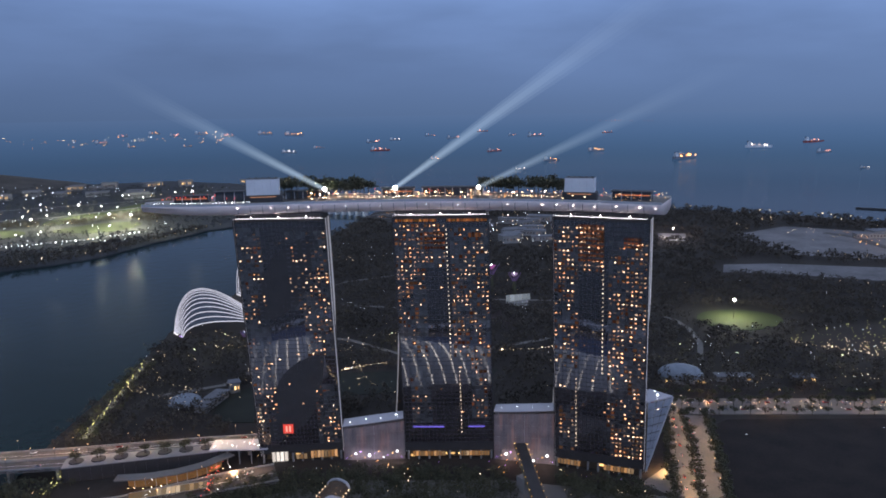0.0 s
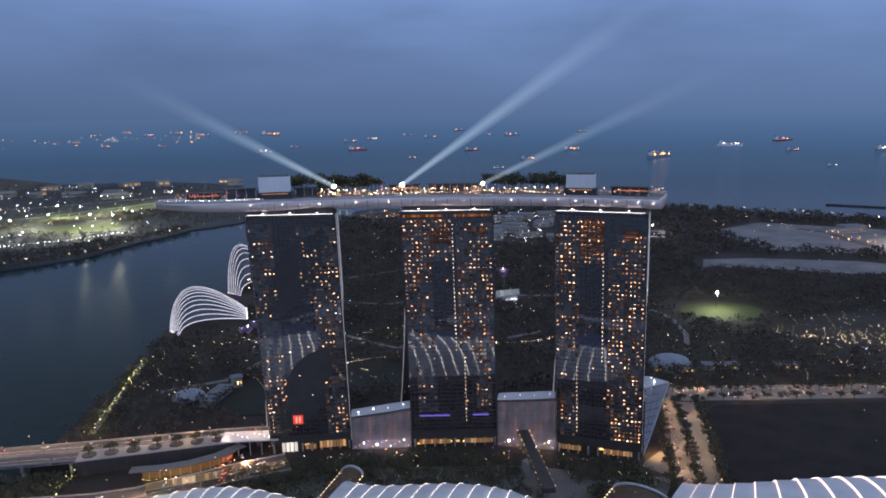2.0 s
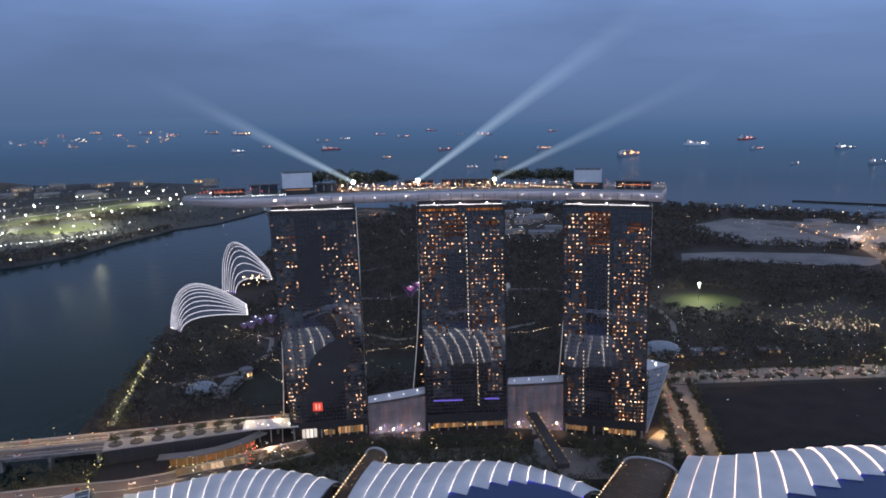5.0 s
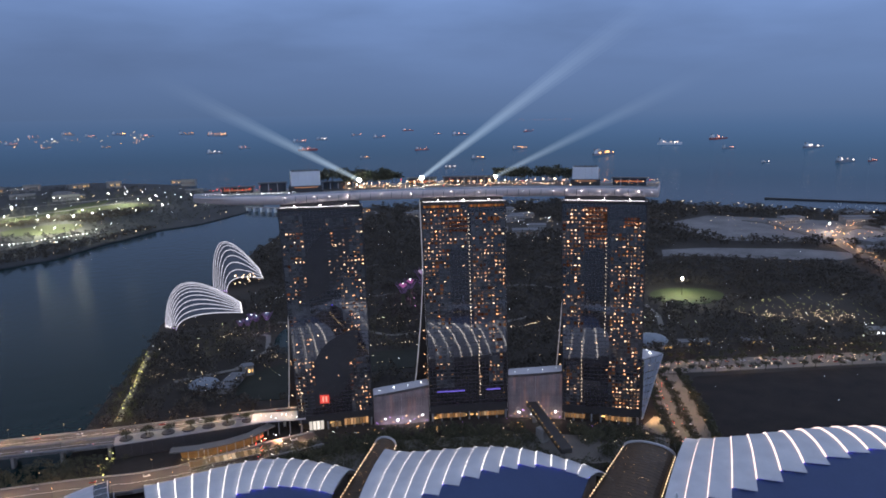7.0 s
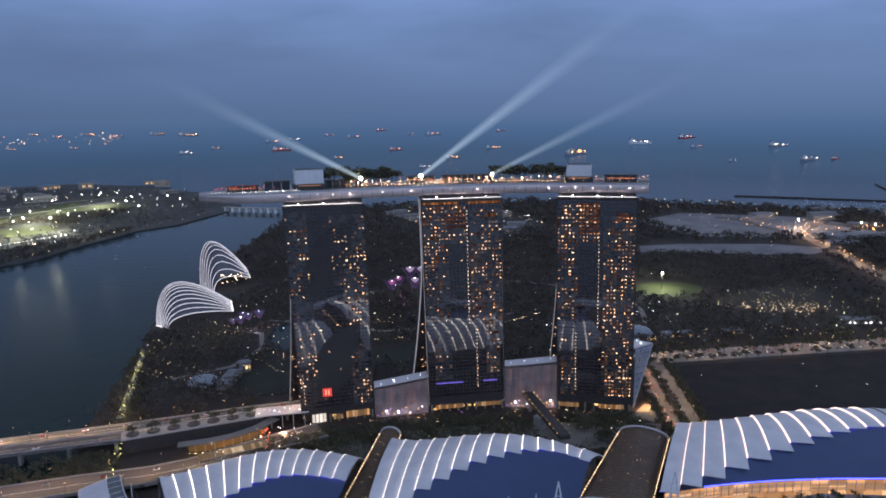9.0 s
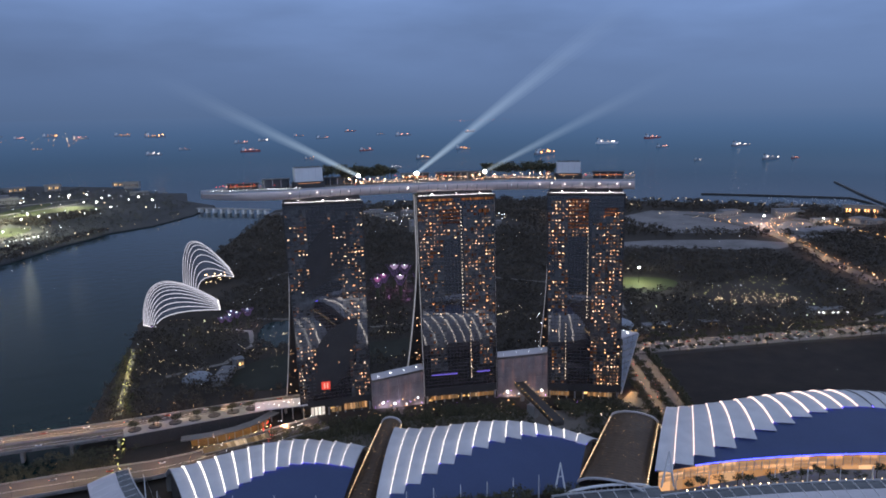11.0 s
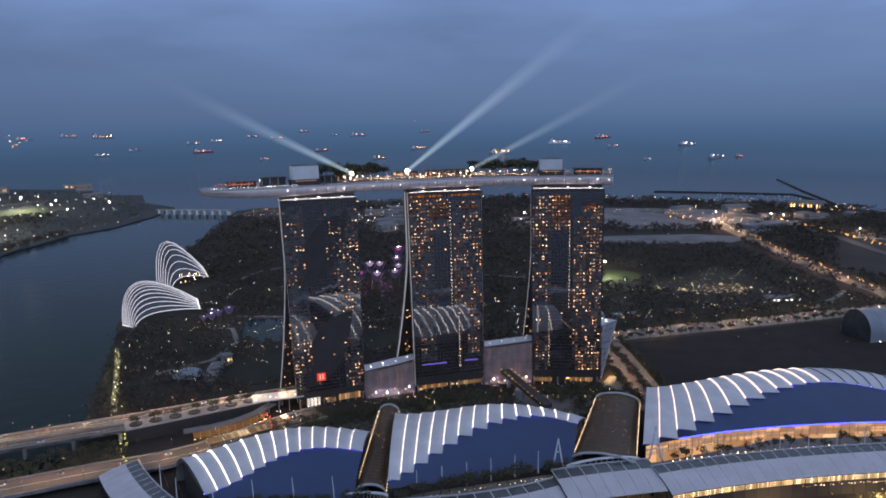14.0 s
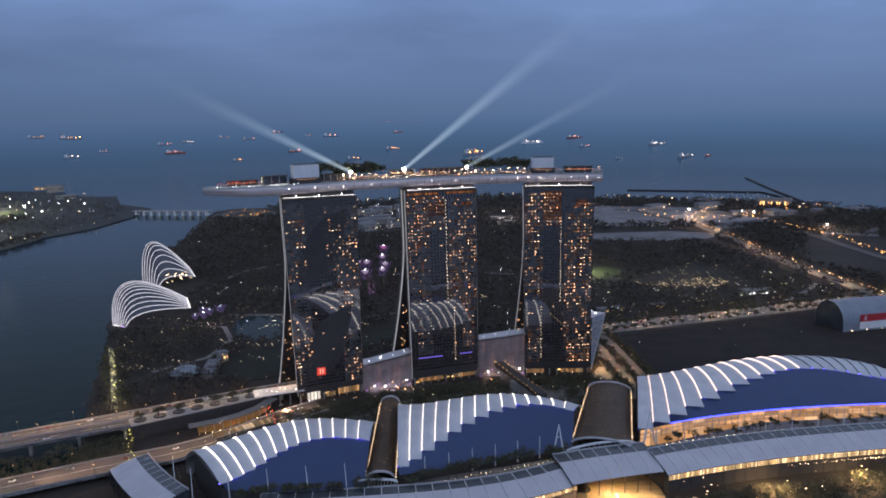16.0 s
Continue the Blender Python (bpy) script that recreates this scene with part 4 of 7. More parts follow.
M_hallglass = lit_hall_glass()
atrium((61, 512), (106, 500), 27, 33, 9, "lit glass hall between two hotel towers")
atrium((171, 480), (211, 457), 38, 43, 9, "lit glass hall between two hotel towers")


def end_hall():
    T = thing("glass_end_hall", "pale lit wedge-shaped glass hall leaning against a tower", "glass hall", (263, 418, 0))
    top, foot, d = 58.0, 6.0, Vector((22, 4, 0))
    n = 9
    for k in range(n):
        for h in range(3):
            za, zb = foot + (top - foot) * (k + 0.04) / n, foot + (top - foot) * (k + 0.96) / n
            wa, wb = (za - foot) / (top - foot), (zb - foot) / (top - foot)
            s0, s1 = (h + 0.03) / 3, (h + 0.97) / 3
            raw("pane", [tuple(d * s0 * wa + Vector((0, 0, za))), tuple(d * s1 * wa + Vector((0, 0, za))), tuple(d * s1 * wb + Vector((0, 0, zb))), tuple(d * s0 * wb + Vector((0, 0, zb)))], [(0, 1, 2, 3)], M_endglass, T)
    raw("edge_beam", [tuple(Vector((0, 0, foot))), tuple(Vector((0.9, 0, foot))), tuple(d + Vector((0.9, 0, top))), tuple(d + Vector((0, 0, top))),
                      tuple(Vector((0, 0.8, foot))), tuple(Vector((0.9, 0.8, foot))), tuple(d + Vector((0.9, 0.8, top))), tuple(d + Vector((0, 0.8, top)))],
        [(0, 1, 2, 3), (4, 5, 6, 7), (0, 1, 5, 4), (2, 3, 7, 6), (1, 2, 6, 5), (0, 3, 7, 4)], M_alu, T, "pale edge beam")
    b = Vector((-8, 16, 0))
    v = [tuple(q + Vector((0, 0, z))) for z in (top + 0.2, top + 1.2) for q in (Vector((0, 0, 0)), d, d + b, b)]
    raw("roof", v, [(3, 2, 1, 0), (4, 5, 6, 7), (0, 1, 5, 4), (1, 2, 6, 5), (2, 3, 7, 6), (3, 0, 4, 7)], M_canopy, T, "pale flat roof")
    for k in range(4):
        bm = bmesh.new()
        p = d * (0.15 + 0.25 * k) + b * (0.3 + 0.4 * (k % 2))
        bmesh.ops.create_icosphere(bm, subdivisions=1, radius=0.55, matrix=Matrix.Translation((p.x, p.y, top + 1.8)))
        part("roof_lamp", bm, E_dotw, T, "small white roof lamp")


M_endglass = mat("frosted_hall_glass", (0.17, 0.19, 0.22), (0.30, 0.32, 0.36), rough=0.35, scale=0.15, fine=0.8, island=0.4)
end_hall()


def footbridge():
    T = thing("covered_footbridge", "dark covered footbridge with rows of small lights", "footbridge", (180, 440, 0), 0)
    a, b = Vector((8, 30, 14)), Vector((-11, -56, 12))
    d = (b - a)
    t = math.degrees(math.atan2(d.y, d.x))
    bm = bmesh.new()
    box(bm, (a + b) / 2, (d.length, 9, 4.5), t, 0.8)
    part("tube", bm, M_dark, T, "dark steel tube")
    for k in range(3):
        bm = bmesh.new()
        p = a.lerp(b, 0.1 + 0.4 * k)
        box(bm, (p.x, p.y, p.z / 2 - 1), (1.4, 3, p.z - 2), t)
        part("pier", bm, M_concrete, T)
    for k in range(22):
        p = a.lerp(b, (k + 0.5) / 22)
        shared("edge_light", LITSMALL, T, pose(p.x + (4.7 if k % 2 else -4.7), p.y, p.z + 2.4))
    bm = bmesh.new()
    box(bm, (-6, -12, 6), (6, 8, 11), 20, 0.2)
    part("stair_tower", bm, M_concrete, T, "pale concrete stair tower")


LITSMALL = boxmesh("edge_light", (0.5, 0.5, 0.5), E_gold)
footbridge()


# ---- the mall: three shell roofs, two vaults, the gallery roof ----
def fitk(rows, deg):
    r = np.array(rows, float)
    return [np.polyfit(r[:, 0], r[:, k], deg) for k in (1, 2, 3)]


def atk(fit, k):
    return Vector([float(np.polyval(c, k)) for c in fit])


def mall_block(label, A, B, F, n, golden, deg=4, lit_to=99):
    fa, fb, ff = fitk(A, deg), fitk(B, deg), fitk(F, 2)
    c = atk(fb, n / 2)
    T = thing("shell_roof_hall", label, "mall hall", (c.x, c.y, 0), group="mall halls")
    o = Vector((-c.x, -c.y, 0))

    def section(k, drop=0.0, steps=7):
        a, b = atk(fa, k), atk(fb, k)
        L = (a - b).length
        bk = Vector((a.x - b.x, a.y - b.y, 0)).normalized()
        rear = [a + bk * q - Vector((0, 0, w + drop)) + o for q, w in ((26, 17), (19, 10), (11, 4.6), (5, 1.5))]
        return rear + [a.lerp(b, t / steps) + Vector((0, 0, 0.055 * L * math.sin(math.pi * t / steps) - drop)) + o for t in range(steps + 1)]
    for k in range(n):
        l, r = section(k + 0.02, 0.0), section(k + 0.98, 0.9)
        # a square front edge on each blade
        dr = (l[-1] - r[-1])
        fwd = (l[-1] - l[-2]).normalized()
        gap = max(-16.0, min(16.0, dr.dot(fwd)))
        r[-1] = r[-1] + (r[-1] - r[-2]).normalized() * max(0.0, gap * 0.8)
        l[-1] = l[-1] + fwd * max(0.0, -gap * 0.8)
        rings = []
        for p, q in zip(l, r):
            rings.append([p, q, q - Vector((0, 0, 0.5)), p - Vector((0, 0, 0.5))])
        v, f = loft(rings, closed=True)
        blade = raw("roof_blade", v, f, M_roofwhite, T)
        if k < min(n - 1, lit_to):
            nx = section(k + 1.02, 0.0)
            rr = [[p.lerp(q, 0.0) + Vector((0, 0, 0.02)), p.lerp(q, 1.0) + Vector((0, 0, 0.25)), p.lerp(q, 1.0) - Vector((0, 0, 0.4)), p - Vector((0, 0, 0.3))] for p, q in zip(section(k + 0.97, 0.8), nx)]
            v, f = loft(rr, closed=True)
            raw("light_line", v, f, E_strippink if golden else E_strip, blade, "pinkish white light line between blades" if golden else "white light line between blades")
    # lower membrane, walls
    rings, walls = [], []
    for i in range(25):
        k = n * i / 24
        a, b, q = atk(fa, k) + o, atk(fb, k) + o, atk(ff, k) + o
        m = b.lerp(q, 0.5) + Vector((0, 0, 1.2))
        up = (a - b).normalized() * 2.5
        rings.append([b + up - Vector((0, 0, 1.0)), b - Vector((0, 0, 1.6)), m, q])
        bk = Vector((a.x - b.x, a.y - b.y, 0)).normalized() * 24
        walls.append([b + up * 3 - Vector((0, 0, 2.6)), a - Vector((0, 0, 3)), a + bk * 0.5 - Vector((0, 0, 9)), a + bk - Vector((0, 0, 18.5)), Vector((a.x, a.y, 0)) + bk])
    v, f = loft(rings)
    raw("membrane", v, f, M_bluewash, T, "large smooth roof membrane with blue light in its colour", smooth=True)
    v, f = loft(walls)
    raw("rear_wall", v, f, M_concrete, T, "grey rear roof and wall", smooth=True)
    for k in (0, n):
        a, b, q = atk(fa, k) + o, atk(fb, k) + o, atk(ff, k) + o
        v = [tuple(p) for p in (a - Vector((0, 0, 1)), b - Vector((0, 0, 1.6)), q, Vector((q.x, q.y, 0)), Vector((a.x, a.y, 0)))]
        raw("side_wall", v, [(0, 1, 2, 3, 4)], M_dark, T)
    if golden:
        edge = [[q + Vector((0, 0, 0.3)), q + Vector((0, 0, 0.8)), q + Vector((0.2, 0.3, 0.3))] for q in (r[-1] for r in rings)]
        v, f = loft(edge, closed=True)
        raw("edge_light", v, f, E_blue, T, "blue light line along the eave")
    up = [[q + Vector((0, 0, 0.25)), q + Vector((0, 0, 0.55)), q + (r[1] - r[0]) * 0.1 + Vector((0, 0, 0.35))] for r in rings for q in (r[0].lerp(r[1], 0.55),)]
    v, f = loft(up, closed=True)
    raw("edge_light", v, f, E_bluedim, T, "blue light line under the blades")
    if golden:
        v, f = [], []
        for i in range(24):
            a, b = atk(ff, n * i / 24) + o, atk(ff, n * (i + 1) / 24) + o
            for z0, z1 in ((0.0, 12.4), (12.4, 13.2), (13.2, 14.8), (14.8, 15.6), (15.6, 17.2), (17.2, a.z - 0.2)):
                f.append(tuple(range(len(v), len(v) + 4)))
                v += [(a.x, a.y, z0), (b.x, b.y, z0), (b.x, b.y, z1), (a.x, a.y, z1)]
    else:
        fw = [[r[-1] - Vector((0, 0, 0.2)), Vector((r[-1].x, r[-1].y, 0))] for r in rings]
        v, f = loft(fw)
    wall = raw("front_wall", v, f, M_goldglass if golden else M_dark, T, "lit golden glass front" if golden else "dark front wall")
    if golden:
        for i in range(1, 46):
            k = n * i / 46
            q = atk(ff, k) + o
            bm = bmesh.new()
            box(bm, (q.x - 0.5, q.y - 0.5, 15.8), (0.35, 0.35, 7.5))
            part("front_mullion", bm, M_alu, wall)
        for z in (12.4, 13.2, 14.0, 14.8, 15.6, 16.4, 17.2, 18.0):
            ln = [[atk(ff, n * i / 24) + o + Vector((-0.4, -0.4, z - atk(ff, n * i / 24).z + d)) for d in (0, 0.2)] for i in range(25)]
            v, f = loft(ln)
            raw("front_transom", v, f, M_alu, wall)
    return ff, n


E_bluedim = glow("dim_blue_light", (0.10, 0.07, 1.0), 16.0)
M_goldglass = glow("gold_glass_light", (1.0, 0.48, 0.20), 0.85, spread=0.5, other=(1.0, 0.60, 0.34))
mall_block("low hall with white bladed shell roof and blue membrane",
           [(0, -118, 430, 27.5), (4, -77, 428, 31), (6, -56, 427, 31), (8, -35, 425, 31.5), (10, -18, 414, 30.5), (12, -2, 402, 29), (13, 7, 395, 28.5)],
           [(0, -116, 380, 25), (1, -108, 377, 26), (3, -91, 382, 29), (5, -74, 386, 31), (7, -57.5, 387, 33), (9, -39, 388, 33), (11, -25, 379, 31), (13, -9, 372, 28)],
           [(0, -113, 376, 21), (6.5, -78, 352, 19), (13, -36, 330, 19)], 13, False)
mall_block("middle hall with white bladed shell roof and blue membrane",
           [(0, 35.5, 407, 30.5), (1, 43, 401, 31), (2, 53, 395, 32), (5, 79.5, 381, 33), (7.3, 105.5, 376, 33), (9.2, 125, 368, 32), (11.5, 140, 349, 29), (14, 156, 328, 27.5)],
           [(0, -13, 326, 27), (1, -1, 331, 28.5), (3, 24.5, 337, 30), (5, 55, 347, 32), (7, 84, 352, 33), (9, 111, 352, 32), (11, 131, 343, 29), (14, 147, 324, 27)],
           [(0, -13, 324, 22), (7, 52, 308, 18), (14, 113, 290, 18)], 14, False)
mall_block("large hall with white bladed shell roof and golden front",
           [(0, 238, 338, 29), (1, 243, 333, 30), (3, 265, 322, 32), (5, 289, 315, 33), (8, 330, 304, 34), (10, 356, 294, 34), (11.2, 370, 287, 34), (16.2, 422, 252, 30), (19, 436, 225, 26)],
           [(0, 165, 274, 26), (1, 176, 272, 27), (2, 198, 272, 28), (3, 219, 273, 30), (4, 240, 274, 32), (7, 293, 272, 34), (9, 329, 268, 34), (10, 350, 267, 33.5), (15, 393, 237, 29), (19, 420, 212, 24.5)],
           [(0, 172, 277, 20), (8, 267, 249, 20), (15, 367, 193, 20), (19, 420, 158, 20)], 19, True, 4, 11)


def vault(p, q, w0, w1, spring, crown, label, rows):
    p, q = Vector(p), Vector(q)
    d = q - p
    turn = math.degrees(math.atan2(d.y, d.x))
    T = thing("barrel_vault", label, "vaulted roof", (p.x, p.y, 0), turn, "vaulted mall roofs")
    L, n = d.length, 28
    for i in range(n):
        x0, x1 = L * (i + 0.04) / n, L * (i + 0.96) / n
        rings = []
        for x in (x0, x1):
            w = w0 + (w1 - w0) * x / L
            arc = [(x, -w / 2 * math.cos(math.pi * a / 10), spring + (crown - spring) * math.sin(math.pi * a / 10)) for a in range(11)]
            rings.append(arc)
        v, f = loft(rings)
        raw("roof_slat_panel", v, f, M_brown, T)
    for x, w in ((0, w0), (L, w1)):
        rings = []
        for a in range(13):
            c, s = -math.cos(math.pi * a / 12), math.sin(math.pi * a / 12)
            y, z = c * (w / 2 + 0.3), spring + (crown - spring + 0.4) * s
            rings.append([(x - 0.9, y, z), (x + 0.9, y, z), (x + 0.9, y * 1.05, z + 0.9), (x - 0.9, y * 1.05, z + 0.9)])
        v, f = loft(rings, closed=True)
        raw("end_arch", v, f, M_alu, T, "pale end arch")
    for sgn in (-1, 1):
        rings = [[(x, sgn * (w0 + (w1 - w0) * x / L) / 2 * 1.01, z) for z in (spring + 0.1, 0)] for x in (0, L)]
        v, f = loft(rings)
        wall = raw("side_wall", v, f, M_dark, T)
        m = int(L / 4.0)
        for i in range(m):
            x = L * (i + 0.5) / m
            y = sgn * ((w0 + (w1 - w0) * x / L) / 2 + 0.8)
            shared("edge_light", LITEDGE, wall, pose(x, y, spring + 0.8))
    if rows:
        for i in range(rows):
            x, sgn = L * random.uniform(0.03, 0.97), random.uniform(-0.85, 0.85)
            w = (w0 + (w1 - w0) * x / L) / 2
            shared("slat_light", LITTINY, T, pose(x, sgn * w, spring + (crown - spring) * math.sqrt(1 - sgn * sgn) + 0.15))


LITEDGE = boxmesh("edge_light", (0.8, 0.6, 0.7), glow("vault_edge_light", (1.0, 0.74, 0.46), 2.6, spread=0.3))
LITTINY = boxmesh("slat_light", (0.24, 0.24, 0.2), glow("slat_light", (1.0, 0.58, 0.28), 1.5, cast=False, spread=0.8))
vault((48, 441), (-22, 334), 15, 19, 17, 22.5, "narrow brown slatted barrel vault with edge lights", 70)
vault((217, 351), (131, 279), 35, 42, 17.5, 24, "wide dark slatted barrel vault with edge lights", 80)

# terrace behind the gallery roof
patch("terrace", [(-130, 385), (-60, 352), (-20, 330), (50, 306), (112, 286), (172, 262), (267, 240), (345, 195), (430, 150), (415, 125), (330, 168), (235, 212), (150, 246), (90, 276), (0, 296), (-60, 325)],
      14.5, M_paving, "planted roof terrace in front of the halls", "terrace")


def gallery(label, T_pts, reach, z_top, z_low, n, front=True):
    P = curve3(T_pts, n + 1)
    c = P[n // 2]
    T = thing("gallery_roof", label, "gallery roof", (c[0], c[1], 0), group="gallery roofs")
    o = Vector((-c[0], -c[1], 0))

    def sect(i, dz=0.0):
        a = Vector((*P[min(i + 1, n)], 0)) - Vector((*P[max(i - 1, 0)], 0))
        nrm = Vector((a.y, -a.x, 0)).normalized()
        out = []
        for t in range(7):
            u = t / 6
            out.append(Vector((P[i][0], P[i][1], 0)) + nrm * reach * u + Vector((0, 0, z_low + (z_top - z_low) * math.cos(u * 1.45) + dz)) + o)
        return out
    for i in range(n):
        a, b = sect(i), sect(i + 1)
        for lo, hi, m, nm in ((0, 2, M_skylight, "skylight_pane"), (2, 6, M_canopy, "roof_sheet")):
            v, f = loft([[p.lerp(q, 0.03) for p, q in zip(a[lo:hi + 1], b[lo:hi + 1])], [p.lerp(q, 0.97) for p, q in zip(a[lo:hi + 1], b[lo:hi + 1])]])
            raw(nm, v, f, m, T)
        rib = [[p + Vector((0, 0, 0.12)), p.lerp(q, 0.03) + Vector((0, 0, 0.12)), p.lerp(q, 0.03) - Vector((0, 0, 0.4)), p - Vector((0, 0, 0.4))] for p, q in zip(a, b)]
        v, f = loft(rib, closed=True)
        raw("rib", v, f, M_white, T)
        bm = bmesh.new()
        cyl(bm, (a[-1].x, a[-1].y, 0), (a[-1].x, a[-1].y, a[-1].z), 0.35, 0.3, 6)
        part("front_post", bm, M_dark, T)
        if not front:
            continue
        for h in range(5):
            u, w = a[-1].lerp(b[-1], (h + 0.06) / 5), a[-1].lerp(b[-1], (h + 0.94) / 5)
            v, f = loft([[u - Vector((0, 0, 0.5)), Vector((u.x, u.y, 10.4))], [w - Vector((0, 0, 0.5)), Vector((w.x, w.y, 10.4))]])
            raw("front_pane", v, f, M_galleryglass, T)
        v, f = loft([[Vector((a[-1].x, a[-1].y, 10.2)), Vector((a[-1].x, a[-1].y, 0))], [Vector((b[-1].x, b[-1].y, 10.2)), Vector((b[-1].x, b[-1].y, 0))]])
        raw("front_wall", v, f, M_dark, T)
        for z in (11.3, 12.6):
            raw("front_transom", [tuple(Vector((q.x, q.y, z + dz)) + Vector((-0.15, -0.25, 0))) for q, dz in ((a[-1], 0), (b[-1], 0), (b[-1], 0.25), (a[-1], 0.25))], [(0, 1, 2, 3)], M_dark, T)
    for i in (0, n):
        q = sect(i)
        v = [tuple(w) for w in q] + [(q[-1].x, q[-1].y, 0), (q[0].x, q[0].y, 0)]
        raw("end_wall", v, [tuple(range(len(v)))], M_skylight, T, "dim glass end wall")
    beam = [[s[0] + Vector((0, 0, 0.8)), s[0] + Vector((0, 0, -0.6)), s[0].lerp(s[1], 0.15) + Vector((0, 0, -0.6)), s[0].lerp(s[1], 0.15) + Vector((0, 0, 0.8))] for s in (sect(i) for i in range(n + 1))]
    v, f = loft(beam, closed=True)
    raw("ridge_beam", v, f, M_alu, T)


M_galleryglass = glow("gallery_glass_light", (1.0, 0.60, 0.26), 1.6, spread=0.6, other=(1.0, 0.74, 0.45))
gallery("curved grey gallery roof with skylight band", [(-95, 362), (-45, 336), (5, 305), (50, 292), (87, 282)], 27, 18.0, 13.0, 18)
gallery("curved grey gallery roof with skylight band", [(150, 254), (200, 236), (240, 221), (290, 198), (328, 176), (430, 120)], 27, 21.0, 13.5, 34)
gallery("raised grey gallery roof over the entrance", [(90, 287), (122, 276), (156, 262)], 33, 21.0, 14.5, 7, False)


def entrance_arch(c, turn, w, label):
    T = thing("entrance_arch", label, "arch", (*c, 0), turn, "entrance arches")
    rings = []
    for a in range(17):
        t = math.pi * a / 16
        y, z = -math.cos(t) * w / 2, 17.5 + w * 0.09 * math.sin(t)
        rings.append([(-0.8, y, z), (0.8, y, z), (0.8, y * 1.03, z + 1.0), (-0.8, y * 1.03, z + 1.0)])
    v, f = loft(rings, closed=True)
    raw("arch", v, f, M_white, T, "white steel arch")
    for k in range(13):
        y = -w / 2 + w * (k + 1) / 14
        z = 17.5 + w * 0.09 * math.sqrt(max(0, 1 - (2 * y / w) ** 2))
        bm = bmesh.new()
        box(bm, (0, y, (z + 15) / 2), (0.3, 0.3, z - 15))
        part("baluster", bm, M_white, T)


entrance_arch((-28, 331), -121, 30, "white steel arch with thin uprights over an entrance")
entrance_arch((127, 277), -110, 58, "white steel arch with thin uprights over an entrance")


# timber event plaza under the raised roof
def entrance_court():
    T = thing("event_plaza", "fan-shaped timber plaza under warm golden light", "plaza", (97, 254, 0), -70)
    n = 22
    for k in range(n):
        a0, a1 = math.pi * (k + 0.03) / n, math.pi * (k + 0.97) / n
        v = []
        for r, z in ((6, 5.0), (24, 3.6), (56, 2.0)):
            for a in (a0, a1):
                v.append((r * math.sin(a) - 8, -r * 0.95 * math.cos(a), z))
        raw("timber_panel", v, [(0, 1, 3, 2), (2, 3, 5, 4)], M_timber, T)
    for k in range(10):
        bm = bmesh.new()
        a = math.pi * (k + 0.5) / 10
        box(bm, (14 + 3 * math.sin(a), -6 * math.cos(a), 5.4), (0.8, 0.8, 0.5))
        part("crystal_lamp", bm, E_strip, T, "white crystal lamp")


M_timber = mat("timber_deck", (0.36, 0.26, 0.14), (0.25, 0.18, 0.09), rough=0.5, scale=0.15, fine=1.5)
entrance_court()


def mast(x, y, z0, h, lean, label="slender white steel mast on the terrace"):
    T = thing("mast", label, "mast", (x, y, z0), group="terrace masts")
    bm = bmesh.new()
    cyl(bm, (0, 0, 0), (lean[0], lean[1], h), 0.45, 0.2)
    part("pole", bm, M_white, T)
    bm = bmesh.new()
    cyl(bm, (0, 0, 0), (0, 0, 0.8), 0.9)
    part("foot", bm, M_concrete, T)
    bm = bmesh.new()
    cyl(bm, (lean[0], lean[1], h), (lean[0] * 2 + 5, lean[1] + 5, 0.2), 0.06, 0.06, 4)
    part("cable", bm, M_alu, T)


for k in range(7):
    mast(-11 + 16.5 * k, 326 - 4.7 * k, 14.5, 16, (0.5, 0.6))
for k in range(4):
    mast(-112 + 22 * k, 372 - 12 * k, 14.5, 21, (-0.8, 0.6))
for k in range(11):
    mast(172 + 20 * k, 263 - 9.3 * k, 14.5, 11, (0.3, 0.3))


def a_frame(x, y):
    T = thing("a_frame_mast", "tall white A-shaped mast", "mast", (x, y, 14.5))
    for s in (-4, 4):
        bm = bmesh.new()
        cyl(bm, (s, s * -0.4, 0), (0, 0, 25.5), 0.7, 0.4)
        part("leg", bm, M_white, T)
    bm = bmesh.new()
    cyl(bm, (-1.6, 0.6, 16), (1.6, -0.6, 16), 0.3)
    part("crossbar", bm, M_white, T)


mast(-135, 419, 12.0, 21, (0.2, 0.3))
mast(-130, 394, 12.0, 21, (0.2, 0.3))
a_frame(99, 290)
a_frame(170, 268)

for k in range(15):
    t = k / 14
    tree(-8 + 112 * t + random.uniform(-2, 2), 320 - 33 * t + random.uniform(-2, 2), 14.5, random.uniform(1.2, 1.7), "small round terrace tree beside the mall roof", "terrace trees", k)
for k in range(11):
    t = k / 10
    tree(-104 + 70 * t + random.uniform(-2, 2), 366 - 38 * t + random.uniform(-1.5, 1.5), 14.5, random.uniform(1.1, 1.5), "small round terrace tree beside the mall roof", "terrace trees", k)
for k in range(22):
    t = k / 21
    tree(176 + 230 * t + random.uniform(-2, 2), 264 - 118 * t + 22 * t * (1 - t) * 2 + random.uniform(-2, 2) - 6, 14.5, random.uniform(0.9, 1.3), "small round terrace tree beside the mall roof", "terrace trees", k)
rngt = np.random.default_rng(9)
pts = [(-10 + 112 * t + rngt.uniform(-1, 1), 309 - 33 * t, 16.0) for t in np.linspace(0, 1, 34)]
pts += [(176 + 230 * t, 257 - 118 * t + 44 * t * (1 - t), 15.6) for t in np.linspace(0, 1, 44)]
pts += [(-106 + 72 * t, 360 - 38 * t, 15.8) for t in np.linspace(0, 1, 22)]
